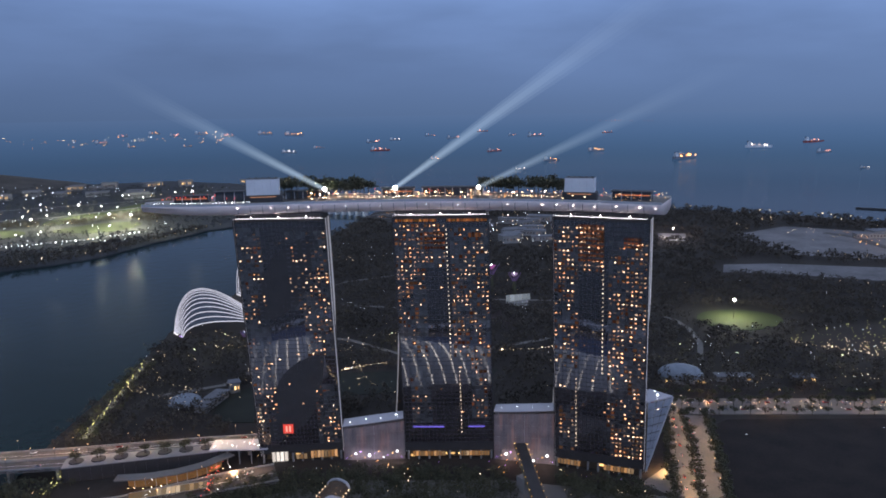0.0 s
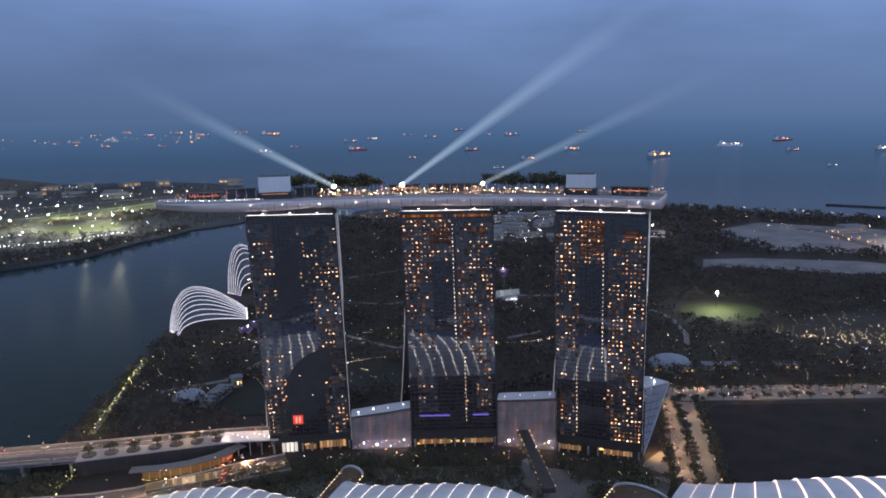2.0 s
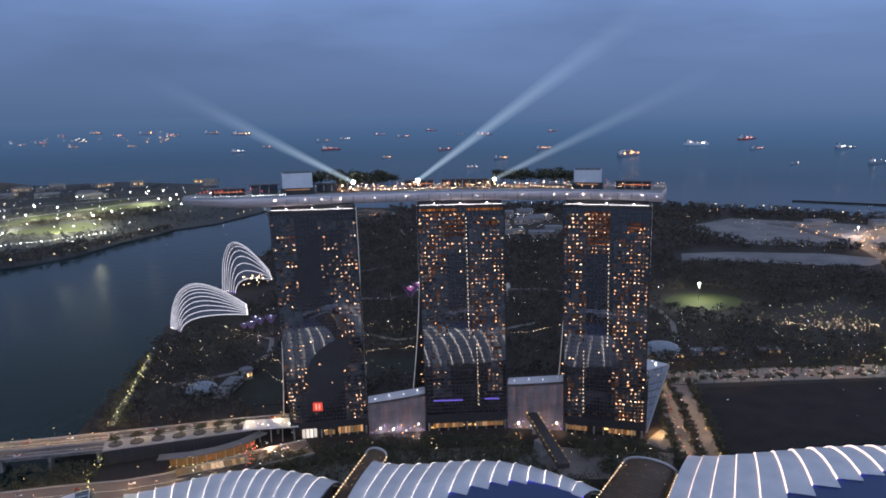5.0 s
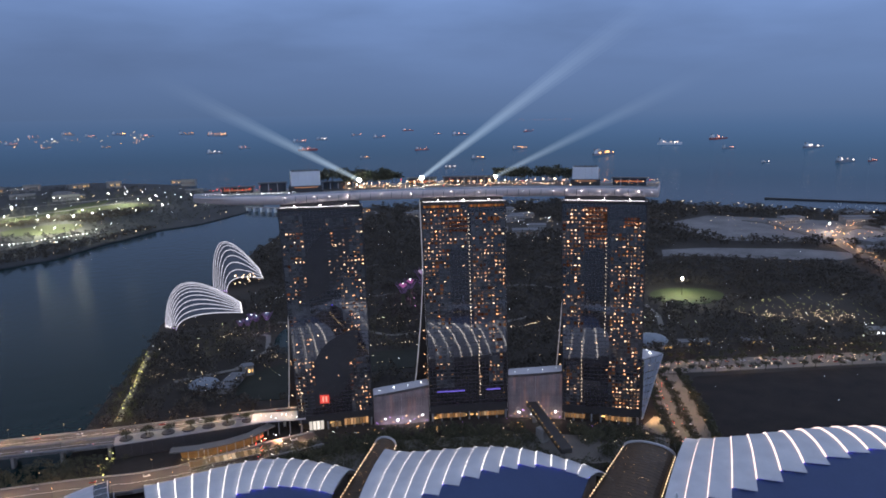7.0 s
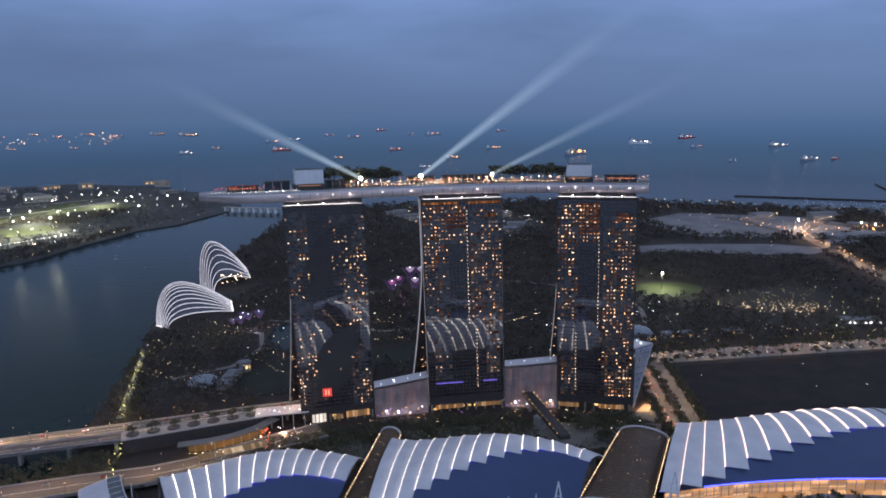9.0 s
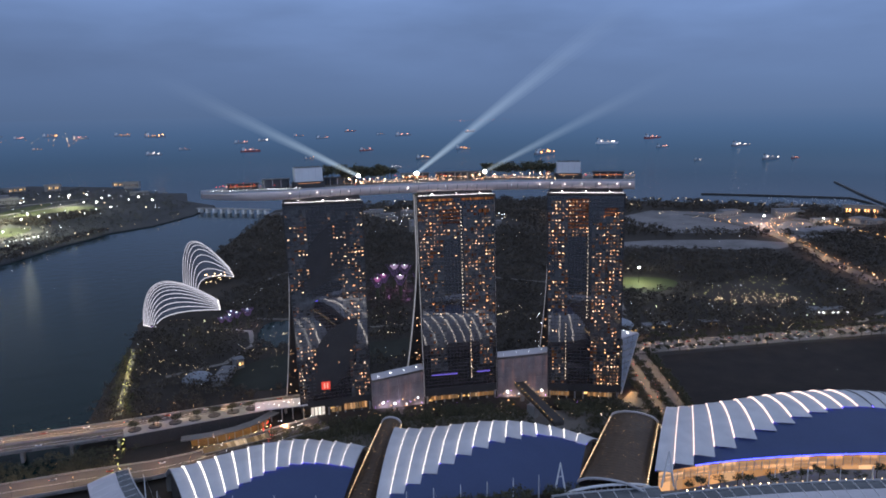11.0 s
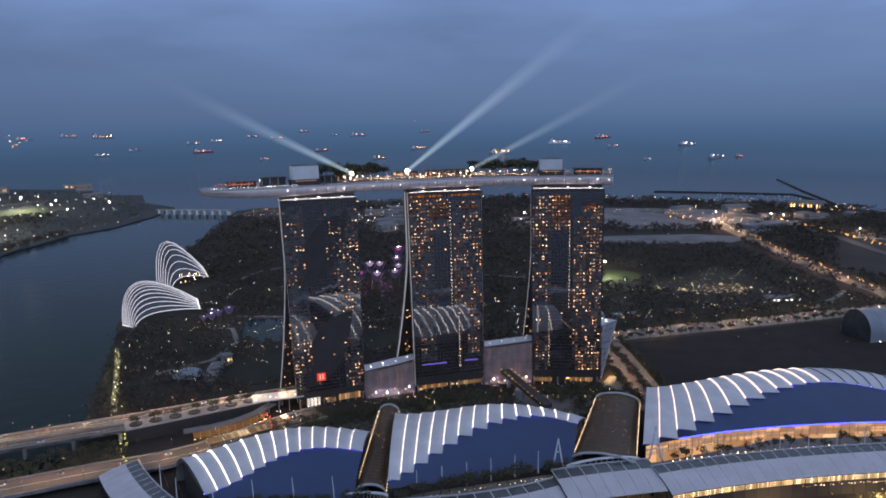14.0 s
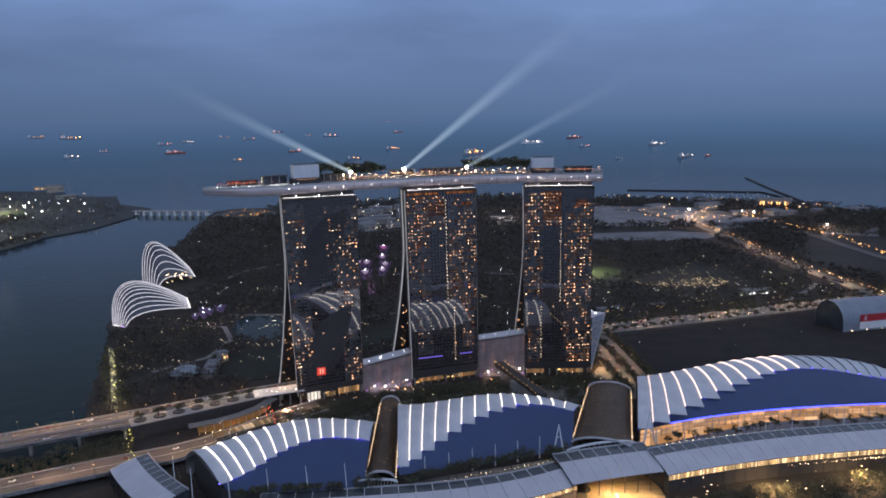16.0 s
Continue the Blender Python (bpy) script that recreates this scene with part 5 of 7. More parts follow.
dots("path_lights", pts, 0.5, E_dot, "row of warm terrace path lights", category="path lights")


# ---- elevated roads and the low buildings beside the first tower ----
def viaduct(name, pts, width, z, label):
    T = thing("viaduct", label, "viaduct", (pts[1][0], pts[1][1], 0), group="viaducts")
    o = Vector((-pts[1][0], -pts[1][1]))
    loc = [(x + o.x, y + o.y) for x, y in pts]
    v, f = ribbon(loc, width, z - 1.6, z)
    raw("deck", v, f, M_asphalt, T, "worn asphalt deck")
    for s in (-1, 1):
        side = []
        for i, p in enumerate(loc):
            a, b = Vector(loc[max(i - 1, 0)]), Vector(loc[min(i + 1, len(loc) - 1)])
            d = (b - a).normalized()
            side.append(tuple(Vector(p) + Vector((-d.y, d.x)) * s * (width / 2 - 0.3)))
        v, f = ribbon(side, 0.6, z - 1.8, z + 1.1)
        raw("parapet", v, f, M_concrete, T, "pale concrete parapet")
    v, f = ribbon(loc, 0.25, z + 0.01, z + 0.03)
    raw("lane_line", v, f, M_white, T)
    for p, h in along(loc, 34, 8):
        bm = bmesh.new()
        box(bm, (p.x, p.y, z / 2 - 1.2), (2.2, width * 0.45, z - 1.4), h, 0.3)
        part("pier", bm, M_concrete, T)
    return T


HI_A = [(-420, 604), (-330, 592), (-230, 577), (-140, 563), (-40, 551), (20, 540)]
HI_B = [(-420, 589), (-330, 576), (-230, 561), (-150, 548), (-139, 546)]
LO = [(-420, 520), (-330, 511), (-234, 500), (-170, 491), (-125, 482), (-95, 481), (-60, 487), (-25, 494), (10, 497)]
viaduct("viaduct", HI_A, 14.5, 11.5, "elevated asphalt road with pale concrete parapets")
viaduct("viaduct", HI_B, 14.5, 11.5, "elevated asphalt road with pale concrete parapets")
viaduct("viaduct", LO, 26, 5.5, "wide low asphalt road with concrete parapets")


def tree_deck():
    T = thing("deck_building", "long pale flat-roofed building with planters on its roof", "building", (-85, 543, 0), -3)
    bm = bmesh.new()
    box(bm, (0, 0, 5.6), (108, 17, 11.2), 0, 0.3)
    part("body", bm, M_dark, T, "dark louvred sides")
    bm = bmesh.new()
    box(bm, (0, 0, 11.5), (109, 18, 0.6), 0, 0.1)
    part("roof", bm, M_concrete, T, "pale flat roof")
    for k in range(14):
        bm = bmesh.new()
        box(bm, (-50 + 7.6 * k, -8.7, 5.5), (0.5, 0.5, 9.5))
        part("fin", bm, M_mullion, T)
    for k in range(7):
        bm = bmesh.new()
        cyl(bm, (-46 + 15.4 * k, 0, 11.8), (-46 + 15.4 * k, 0, 12.5), 5.2, 5.0, 16)
        part("planter", bm, M_dark, T, "dark round planter")


tree_deck()
for k in range(7):
    for j in range(3):
        x, y = -85 + (-46 + 15.4 * k) + random.uniform(-2.5, 2.5), 543 - 0.05 * (-46 + 15.4 * k) + random.uniform(-2, 2)
        tree(x, y, 12.4, random.uniform(0.75, 1.0), "low dark shrub-like tree in a round planter", "planter trees", k + j)


def gold_drum():
    T = thing("drum_building", "low curved building with softly lit golden wall", "building", (-60, 518, 0), 9)
    rings = []
    for a in range(13):
        t = math.radians(200 + 140 * a / 12)
        x, y = 34 * math.cos(t), 9 + 13 * math.sin(t)
        rings.append([(x, y, 0.6), (x * 1.03, y - 0.4, 8.5)])
    v, f = loft(rings)
    raw("wall", v, f, M_drum, T, "golden curved wall", smooth=True)
    v, f = ribbon([(-40, 4), (-20, -3), (0, -5.5), (20, -3), (40, 6)], 9, 8.6, 9.4)
    raw("roof", v, f, M_paving, T, "grey curved roof")
    for k in range(9):
        bm = bmesh.new()
        x = -28 + 7 * k
        cyl(bm, (x, -5 + 0.006 * x * x, 0.4), (x, -5 + 0.006 * x * x, 8.4), 0.25)
        part("column", bm, M_alu, T)
    washer = boxmesh("wall_washer", (0.4, 0.3, 0.22), glow("wall_washer_light", (1.0, 0.62, 0.26), 60.0, spread=0.5), 0.05)
    for k in range(12):
        t = math.radians(208 + 124 * k / 11)
        shared("wall_washer", washer, T, pose(37 * math.cos(t), 7.2 + 14 * math.sin(t), 1.0))


M_drum = mat("gold_wall", (0.42, 0.26, 0.10), (0.26, 0.16, 0.07), rough=0.45, scale=0.15, fine=1.2)
gold_drum()


def drive_canopy():
    T = thing("glass_canopy", "long low glass canopy glowing pale gold beside the drive", "canopy", (-63, 488, 5.5), 2)
    light = glow("canopy_light", (1.0, 0.66, 0.36), 0.34, spread=0.6, other=(1.0, 0.82, 0.6))
    for k in range(17):
        raw("pane", [(-25 + 3 * k + dx, y, z) for dx, y, z in ((0.15, -4, 2.2), (2.85, -4, 2.2), (2.85, 4, 3.4), (0.15, 4, 3.4))], [(0, 1, 2, 3)], light, T)
        bm = bmesh.new()
        cyl(bm, (-25 + 3 * k, -4, 2.2), (-25 + 3 * k, 4, 3.4), 0.16, 0.16, 6)
        part("beam", bm, M_brown, T)
        if k % 4 == 0:
            for y, z in ((-3.6, 2.2), (3.6, 3.3)):
                bm = bmesh.new()
                cyl(bm, (-25 + 3 * k, y, 0), (-25 + 3 * k, y, z), 0.18, 0.16, 6)
                part("post", bm, M_alu, T)
    for y, z in ((-4, 2.2), (4, 3.4)):
        bm = bmesh.new()
        box(bm, (0.5, y, z), (51.5, 0.35, 0.4))
        part("edge_beam", bm, M_concrete, T)


drive_canopy()


def entry_roof():
    T = thing("entry_roof", "pale sloping entrance roof dotted with violet lamps", "roof", (-14, 536, 0), -14)
    bm = bmesh.new()
    box(bm, (0, 0, 12.2), (44, 18, 0.9), 0, 0.2)
    part("slab", bm, M_canopy, T)
    for k in range(5):
        bm = bmesh.new()
        cyl(bm, (-18 + 9 * k, -7, 0), (-18 + 9 * k, -7, 11.8), 0.4)
        part("column", bm, M_concrete, T)
    for k in range(10):
        bm = bmesh.new()
        bmesh.ops.create_icosphere(bm, subdivisions=1, radius=0.4, matrix=Matrix.Translation((-19 + 4.2 * k, -4 + 7 * ((k * 3) % 4) / 3, 13.2)))
        part("roof_lamp", bm, E_dotw, T, "small white violet lamp")


entry_roof()
gallery("curved grey end of the gallery roof", [(-141, 468), (-138, 432), (-131, 398)], 27, 17.0, 12.0, 9, False)


# ---- glass conservatories ----
def bez(p, t):
    a, b, c, d = p
    s = 1 - t
    return a * s ** 3 + b * 3 * s * s * t + c * 3 * s * t * t + d * t ** 3


def conservatory(label, L0, L1, R0, R1, h0, h1, n, lean, swell):
    T = thing("conservatory", label, "greenhouse", ((L0[0] + R0[0]) / 2, (L0[1] + R0[1]) / 2, 0), group="conservatories")
    o = Vector((-(L0[0] + R0[0]) / 2, -(L0[1] + R0[1]) / 2, 0))
    L0, L1, R0, R1 = (Vector(p) for p in (L0, L1, R0, R1))
    ribs = []
    for i in range(n):
        s = i / (n - 1)
        a, d = L0.lerp(L1, s), R0.lerp(R1, s)
        h = h0 + (h1 - h0) * math.sin(s * math.pi / 2 * 1.05)
        b = a + (d - a) * 0.05 + Vector((0, swell * s, h * 1.4))
        c = a + (d - a) * lean + Vector((0, swell * s, h * 1.05))
        ribs.append([bez((a, b, c, d), t / 20) + o for t in range(21)])
    v, f = loft(ribs)
    raw("glass_shell", v, f, M_shell, T, "dim grey glass shell", smooth=True)
    ribobs = []
    for r in ribs:
        rings = []
        for k, p in enumerate(r):
            d = (r[min(k + 1, 20)] - r[max(k - 1, 0)]).normalized()
            u = d.cross(Vector((0, 0, 1)))
            u = u.normalized() if u.length > 0.01 else Vector((1, 0, 0))
            w = d.cross(u)
            rad = 0.55
            rings.append([p + u * rad + w * rad * 0, p + w * rad, p - u * rad, p - w * rad])
        v, f = loft(rings, closed=True)
        ribobs.append(raw("rib", v, f, E_rib, T, "white steel rib glowing as if lit"))
    for k in range(0, n, 1):
        bm = bmesh.new()
        bmesh.ops.create_icosphere(bm, subdivisions=1, radius=0.75, matrix=Matrix.Translation(ribs[k][-1] - Vector((1, 0, -0.5))))
        part("end_lamp", bm, E_strip, ribobs[k], "bright lamp at the rib's foot")
        bm = bmesh.new()
        bmesh.ops.create_icosphere(bm, subdivisions=1, radius=0.55, matrix=Matrix.Translation(ribs[k][0] + Vector((0, -1, 1.5))))
        part("foot_lamp", bm, E_violet if k < 4 else E_strip, ribobs[k], "bright lamp at the rib's foot")
    return T


M_shell = mat("shell_glass", (0.06, 0.07, 0.085), (0.09, 0.10, 0.12), rough=0.3, scale=0.05, fine=0.4)
conservatory("large low glass conservatory with white lit ribs", (-80, 873, 0), (-91, 893, 0), (1, 878, 11), (1, 889, 21), 13, 44, 10, 0.45, 40)
conservatory("tall glass conservatory with white lit ribs", (-2, 1042, 0), (-18, 1062, 0), (52, 1038, 16), (51, 1062, 25), 16, 66, 8, 0.42, 30)
pts = [(10 + rngt.uniform(0, 36), 1036 + rngt.uniform(-2, 2), 12 + rngt.uniform(0, 16)) for k in range(16)]
dots("walkway_lights", pts, 1.0, E_dot, "warm lights on walkways inside the conservatory", category="walkway lights")


# ---- vertical garden towers with lit crowns ----
def supertree(x, y, h, light):
    T = thing("garden_tower", "tree-shaped steel garden tower with a violet lit crown", "garden tower", (x, y, 0), group="garden towers")
    rings = []
    for k in range(9):
        t = k / 8
        r = h * (0.06 + 0.03 * (1 - t) + 0.26 * max(0.0, t - 0.62) ** 1.3 * 3.2)
        rings.append([(r * math.cos(a * math.pi / 6), r * math.sin(a * math.pi / 6), h * t) for a in range(12)])
    v, f = loft(rings[:6], closed=True)
    raw("trunk", v, f, M_leaf, T, "planted trunk")
    for a in range(12):
        bm = bmesh.new()
        cyl(bm, rings[5][a], rings[7][a], 0.35, 0.3, 5)
        cyl(bm, rings[7][a], rings[8][a], 0.3, 0.2, 5)
        part("branch", bm, M_branch, T)
    bm = bmesh.new()
    cyl(bm, (0, 0, h * 0.84), (0, 0, h * 0.96), h * 0.05, h * 0.15, 12)
    part("crown_light", bm, light, T, "glowing crown")
    bm = bmesh.new()
    bmesh.ops.create_icosphere(bm, subdivisions=1, radius=h * 0.028, matrix=Matrix.Translation((0, 0, h * 0.99)))
    part("top_lamp", bm, E_dotw, T, "small white lamp on the crown")


M_branch = mat("violet_painted_steel", (0.30, 0.16, 0.34), rough=0.5)
E_vio = glow("crown_violet", (0.80, 0.60, 1.0), 0.40)
E_ice = glow("crown_blue", (0.42, 0.48, 1.0), 0.22)
E_mag = glow("crown_magenta", (0.85, 0.25, 0.75), 0.35)
for k, (x, y, h) in enumerate([(233, 829, 38), (246, 878, 42), (203, 838, 36), (268, 842, 34), (266, 886, 38), (222, 862, 34), (290, 872, 34), (318, 930, 32), (340, 965, 40), (362, 930, 34)]):
    supertree(x, y, h, E_vio if k % 3 != 2 else E_mag)
for k, (x, y, h) in enumerate([(-2, 808, 22), (10, 824, 20), (22, 818, 24), (6, 838, 19), (-9, 820, 17)]):
    supertree(x, y, h, E_ice)


# ---- hall with a flag panel, shell dome, pavilion ----
M_hangar = mat("grey_hall_sheet", (0.23, 0.26, 0.30), (0.17, 0.19, 0.23), rough=0.5, scale=0.06, fine=0.5)


def hangar():
    T = thing("vaulted_hall", "large grey barrel-vaulted hall with red and white panel", "hall", (590, 340, 0), -22)
    L, W, H = 170, 46, 32
    for i in range(12):
        rings = []
        for x in (L * (i + 0.01) / 12, L * (i + 0.99) / 12):
            rings.append([(x, W / 2 - W / 2 * math.cos(math.pi * a / 14), 9 + (H - 9) * math.sin(math.pi * a / 14)) for a in range(15)])
        v, f = loft(rings)
        raw("roof_sheet", v, f, M_hangar, T, smooth=True)
    for x in (0.4, L - 0.4):
        v = [(x, 0, 0)] + [(x, W / 2 - W / 2 * math.cos(math.pi * a / 14), 9 + (H - 9) * math.sin(math.pi * a / 14)) for a in range(15)] + [(x, W, 0)]
        raw("gable", v, [tuple(range(len(v)))], M_skylight, T, "dark glazed gable wall")
    for y in (0.3, W - 0.3):
        raw("side_wall", [(0, y, 0), (L, y, 0), (L, y, 9.2), (0, y, 9.2)], [(0, 1, 2, 3)], M_hangar, T)
    raw("red_panel", [(22, -0.4, 11), (62, -0.4, 11), (62, -0.2, 19.5), (22, -0.2, 19.5)], [(0, 1, 2, 3)], M_redpaint, T, "red upper half of a flag panel")
    raw("white_panel", [(22, -0.4, 2.5), (62, -0.4, 2.5), (62, -0.4, 11), (22, -0.4, 11)], [(0, 1, 2, 3)], M_white, T, "white lower half of a flag panel")
    bm = bmesh.new()
    cyl(bm, (30, -0.6, 15.2), (30, -0.5, 15.2), 2.4, 2.4, 20)
    part("white_disc", bm, M_white, T)
    bm = bmesh.new()
    cyl(bm, (31.2, -0.75, 15.2), (31.2, -0.65, 15.2), 2.0, 2.0, 20)
    part("red_disc", bm, M_redpaint, T)
    for k in range(8):
        bm = bmesh.new()
        bmesh.ops.create_icosphere(bm, subdivisions=1, radius=0.7, matrix=Matrix.Translation((8 + 20 * k, -5, 3.0)))
        part("wall_lamp", bm, E_dot, T)


hangar()


M_shellroof = mat("grey_shell_sheet", (0.24, 0.27, 0.31), (0.17, 0.19, 0.22), rough=0.6, scale=0.15, fine=0.9)


def shell_dome():
    T = thing("shell_dome", "pale half-dome shell roof over a garden hall", "dome", (402, 584, 0), -20)
    rings = []
    for i in range(9):
        e = math.pi / 2 * i / 8
        rings.append([(22 * math.cos(e) * math.cos(a * math.pi / 12), 16 * math.cos(e) * math.sin(a * math.pi / 12), 3 + 10 * math.sin(e)) for a in range(25)])
    v, f = loft(rings)
    raw("shell", v, f, M_shellroof, T, "pale shell", smooth=True)
    bm = bmesh.new()
    cyl(bm, (0, 0, 0), (0, 0, 3.2), 20, 20, 24)
    part("base", bm, M_concrete, T)
    for k in range(9):
        bm = bmesh.new()
        box(bm, (-18 + 4.5 * k, -17, 2.0), (2.4, 0.6, 1.8))
        part("lit_opening", bm, E_gold, T, "warm lit opening")


shell_dome()


M_roofgrey = mat("grey_roof_felt", (0.13, 0.13, 0.14), (0.20, 0.20, 0.21), rough=0.85, scale=0.05, fine=0.4)


def low_block(x, y, rz, w, d, h, light, label):
    T = thing("low_building", label, "building", (x, y, 0), rz, "low buildings")
    bm = bmesh.new()
    box(bm, (0, 0, h / 2), (w, d, h), 0, 0.2)
    part("body", bm, M_concrete, T)
    bm = bmesh.new()
    box(bm, (0, 0, h + 0.3), (w + 2, d + 2, 0.6))
    part("roof", bm, M_roofgrey, T, "flat pale roof")
    n = max(3, int(w / 6))
    for k in range(n):
        bm = bmesh.new()
        box(bm, (-w / 2 + w * (k + 0.5) / n, -d / 2 - 0.2, h * 0.5), (w / n * 0.4, 0.4, h * 0.3))
        part("window", bm, light if (k * 7) % 3 else M_dark, T)


low_block(672, 499, -28, 48, 14, 6, E_white, "low white-lit pavilion among dark trees")
low_block(446, 562, -18, 34, 10, 5, E_gold, "low warm-lit pavilion beside the avenue")
low_block(508, 540, -18, 22, 10, 5, E_gold, "low warm-lit pavilion beside the avenue")
low_block(-40, 655, 62, 40, 12, 6, M_dark, "pale low flat-roofed garden building")
low_block(-20, 681, 10, 9, 9, 10, E_gold, "small warm-lit garden pavilion")


def glass_pavilion():
    T = thing("glass_pavilion", "small glass pavilion glowing cool white among trees", "pavilion", (350, 884, 0), -20)
    T.scale = (0.8, 0.7, 0.75)
    light = glow("pavilion_light", (0.70, 0.84, 1.0), 0.30, spread=0.3)
    for k in range(6):
        raw("roof_pane", [(-20 + 6.7 * k + dx, y, z) for dx, y, z in ((0.2, -12, 8 + k * 0.9), (6.4, -12, 8.9 + k * 0.9), (6.4, 12, 15 + k * 0.6), (0.2, 12, 14.4 + k * 0.6))], [(0, 1, 2, 3)], light, T)
        for y, z in ((-12, 8 + k * 0.9), (12, 14.4 + k * 0.6)):
            bm = bmesh.new()
            cyl(bm, (-20 + 6.7 * k, y, 0), (-20 + 6.7 * k, y, z), 0.4, 0.3, 6)
            part("column", bm, M_alu, T)
    bm = bmesh.new()
    box(bm, (0, 0, 3), (34, 18, 6), 0, 0.2)
    part("body", bm, M_concrete, T)


glass_pavilion()


def garden_dome():
    T = thing("garden_dome", "low pale domed garden pavilion", "dome", (-64, 662, 0))
    rings = []
    for i in range(7):
        e = math.pi / 2 * i / 6
        rings.append([(15 * math.cos(e) * math.cos(a * math.pi / 10), 15 * math.cos(e) * math.sin(a * math.pi / 10), 3 + 6 * math.sin(e)) for a in range(21)])
    v, f = loft(rings)
    raw("shell", v, f, M_shellroof, T, "pale shell", smooth=True)
    for a in range(10):
        bm = bmesh.new()
        cyl(bm, (14 * math.cos(a * math.pi / 5), 14 * math.sin(a * math.pi / 5), 0), (14 * math.cos(a * math.pi / 5), 14 * math.sin(a * math.pi / 5), 3.4), 0.4, 0.4, 6)
        part("column", bm, M_concrete, T)


garden_dome()
low_block(1465, 960, -58, 80, 16, 24, E_doto, "long far building with orange lights")
rngb = random.Random(12)
for k in range(26):
    x, y = rngb.uniform(480, 760), rngb.uniform(1250, 1640)
    low_block(x, y, rngb.uniform(-40, 10), rngb.uniform(25, 60), rngb.uniform(14, 30), rngb.uniform(6, 16), rngb.choice([E_dim, E_dim, M_dark]), "far low port building with a few lights")
for k in range(22):
    x, y = rngb.uniform(1080, 1560), rngb.uniform(780, 1150)
    low_block(x, y, rngb.uniform(-40, 10), rngb.uniform(30, 80), rngb.uniform(14, 30), rngb.uniform(6, 14), rngb.choice([E_dim, M_dark, M_dark]), "far low shed on the cleared ground")
for k in range(18):
    x, y = rngb.uniform(-900, 60), rngb.uniform(2420, 2850)
    low_block(x, y, rngb.uniform(-40, 40), rngb.uniform(30, 80), rngb.uniform(14, 30), rngb.uniform(8, 26), rngb.choice([E_dim, E_gold, M_dark]), "far low building on the opposite shore")


# ---- barrage bridge, breakwaters ----
def barrage():
    a, b = Vector((146, 1946)), Vector((305, 1800))
    d = b - a
    T = thing("barrage", "long low river barrage with white piers", "barrage", (a.x, a.y, 0), math.degrees(math.atan2(d.y, d.x)))
    bm = bmesh.new()
    box(bm, (d.length / 2, 0, 9), (d.length, 12, 2.2))
    part("deck", bm, M_concrete, T)
    for k in range(10):
        bm = bmesh.new()
        box(bm, (d.length * (k + 0.5) / 10, 0, 2.5), (6, 16, 12), 0, 0.5)
        part("pier", bm, M_white, T, "white pier")


barrage()
for pts in ([(1500, 1470), (1620, 1330), (1745, 1170), (1690, 1080), (1605, 981)], [(2090, 1450), (1850, 1210), (1640, 985)]):
    v, f = ribbon(pts, 6, -4, 1.2)
    tagged(raw("breakwater", v, f, M_dark), "long dark rock breakwater", "breakwater", kind="structure")
# round hill garden at the barrage
for r in (28, 52, 78):
    ring = [(368 + r * math.cos(a), 1735 + 0.9 * r * math.sin(a)) for a in np.linspace(0, 2 * math.pi, 25)]
    v, f = ribbon(ring, 3.5, 0.4 + (78 - r) * 0.10, 1.2 + (78 - r) * 0.10)
    tagged(raw("ring_path", v, f, M_pale), "pale ring path on a round garden hill", "path", kind="structure")


# ---- woods ----
def woods(name, poly, count, size, seed, gaps, per, leaf, label, m=M_leaf_far):
    rng = np.random.default_rng(seed)
    p = np.array(poly, float)
    x = rng.uniform(p[:, 0].min(), p[:, 0].max(), count)
    y = rng.uniform(p[:, 1].min(), p[:, 1].max(), count)
    ok = inside(x, y, poly)
    for g in gaps:
        ok &= ~inside(x, y, g)
    x, y = x[ok], y[ok]
    hgt = rng.uniform(0.7, 1.25, len(x)) * size
    c = np.stack([x, y, hgt * 0.62], 1)
    s = np.stack([hgt * 0.48, hgt * 0.48, hgt * 0.38], 1)
    v, f = foliage(rng, c, s, per, leaf)
    k = len(v)
    tv = []
    for i in range(len(x)):
        tv += [(x[i] - 0.3, y[i], 0), (x[i] + 0.3, y[i], 0), (x[i], y[i], hgt[i] * 0.6)]
    v += tv
    f = [tuple(q) for q in f] + [(k + 3 * i, k + 3 * i + 1, k + 3 * i + 2) for i in range(len(x))]
    tagged(raw(name, v, f, m), label, "trees", kind="stuff")


def line_gap(pts, w):
    v, f = ribbon(pts, w, 0, 1)
    n = len(pts)
    return [(v[4 * i][0], v[4 * i][1]) for i in range(n)] + [(v[4 * i + 1][0], v[4 * i + 1][1]) for i in range(n - 1, -1, -1)]


FIELD = [(300, 380), (338, 474), (382, 490), (640, 412), (665, 300), (500, 210), (330, 300)]
FLOWER = [(570, 634), (615, 656), (690, 670), (770, 672), (757, 640), (740, 590), (716, 545), (680, 524), (618, 561), (586, 595)]
DOMES = [(-100, 866), (8, 866), (10, 905), (-30, 930), (62, 1028), (60, 1072), (-25, 1078), (-70, 940), (-102, 925)]
LAWN2 = [(518, 738), (540, 682), (604, 680), (650, 712), (640, 762), (588, 788), (540, 780)]
GLAWN = [(55, 640), (210, 612), (245, 662), (80, 705)]
TOWERS = [(-60, 440), (-20, 580), (40, 585), (120, 580), (260, 520), (340, 470), (300, 380), (240, 330)]
PATHS = [[(-20, 840), (20, 800), (10, 745), (-30, 700), (-90, 690)], [(40, 850), (110, 800), (150, 740), (240, 720), (330, 735)], [(502, 770), (507, 754), (502, 717), (482, 666), (450, 620)],
         [(120, 960), (190, 920), (300, 930), (420, 880), (480, 800)], [(60, 1010), (140, 1090), (260, 1120)], [(664, 454), (740, 466), (790, 480)]]
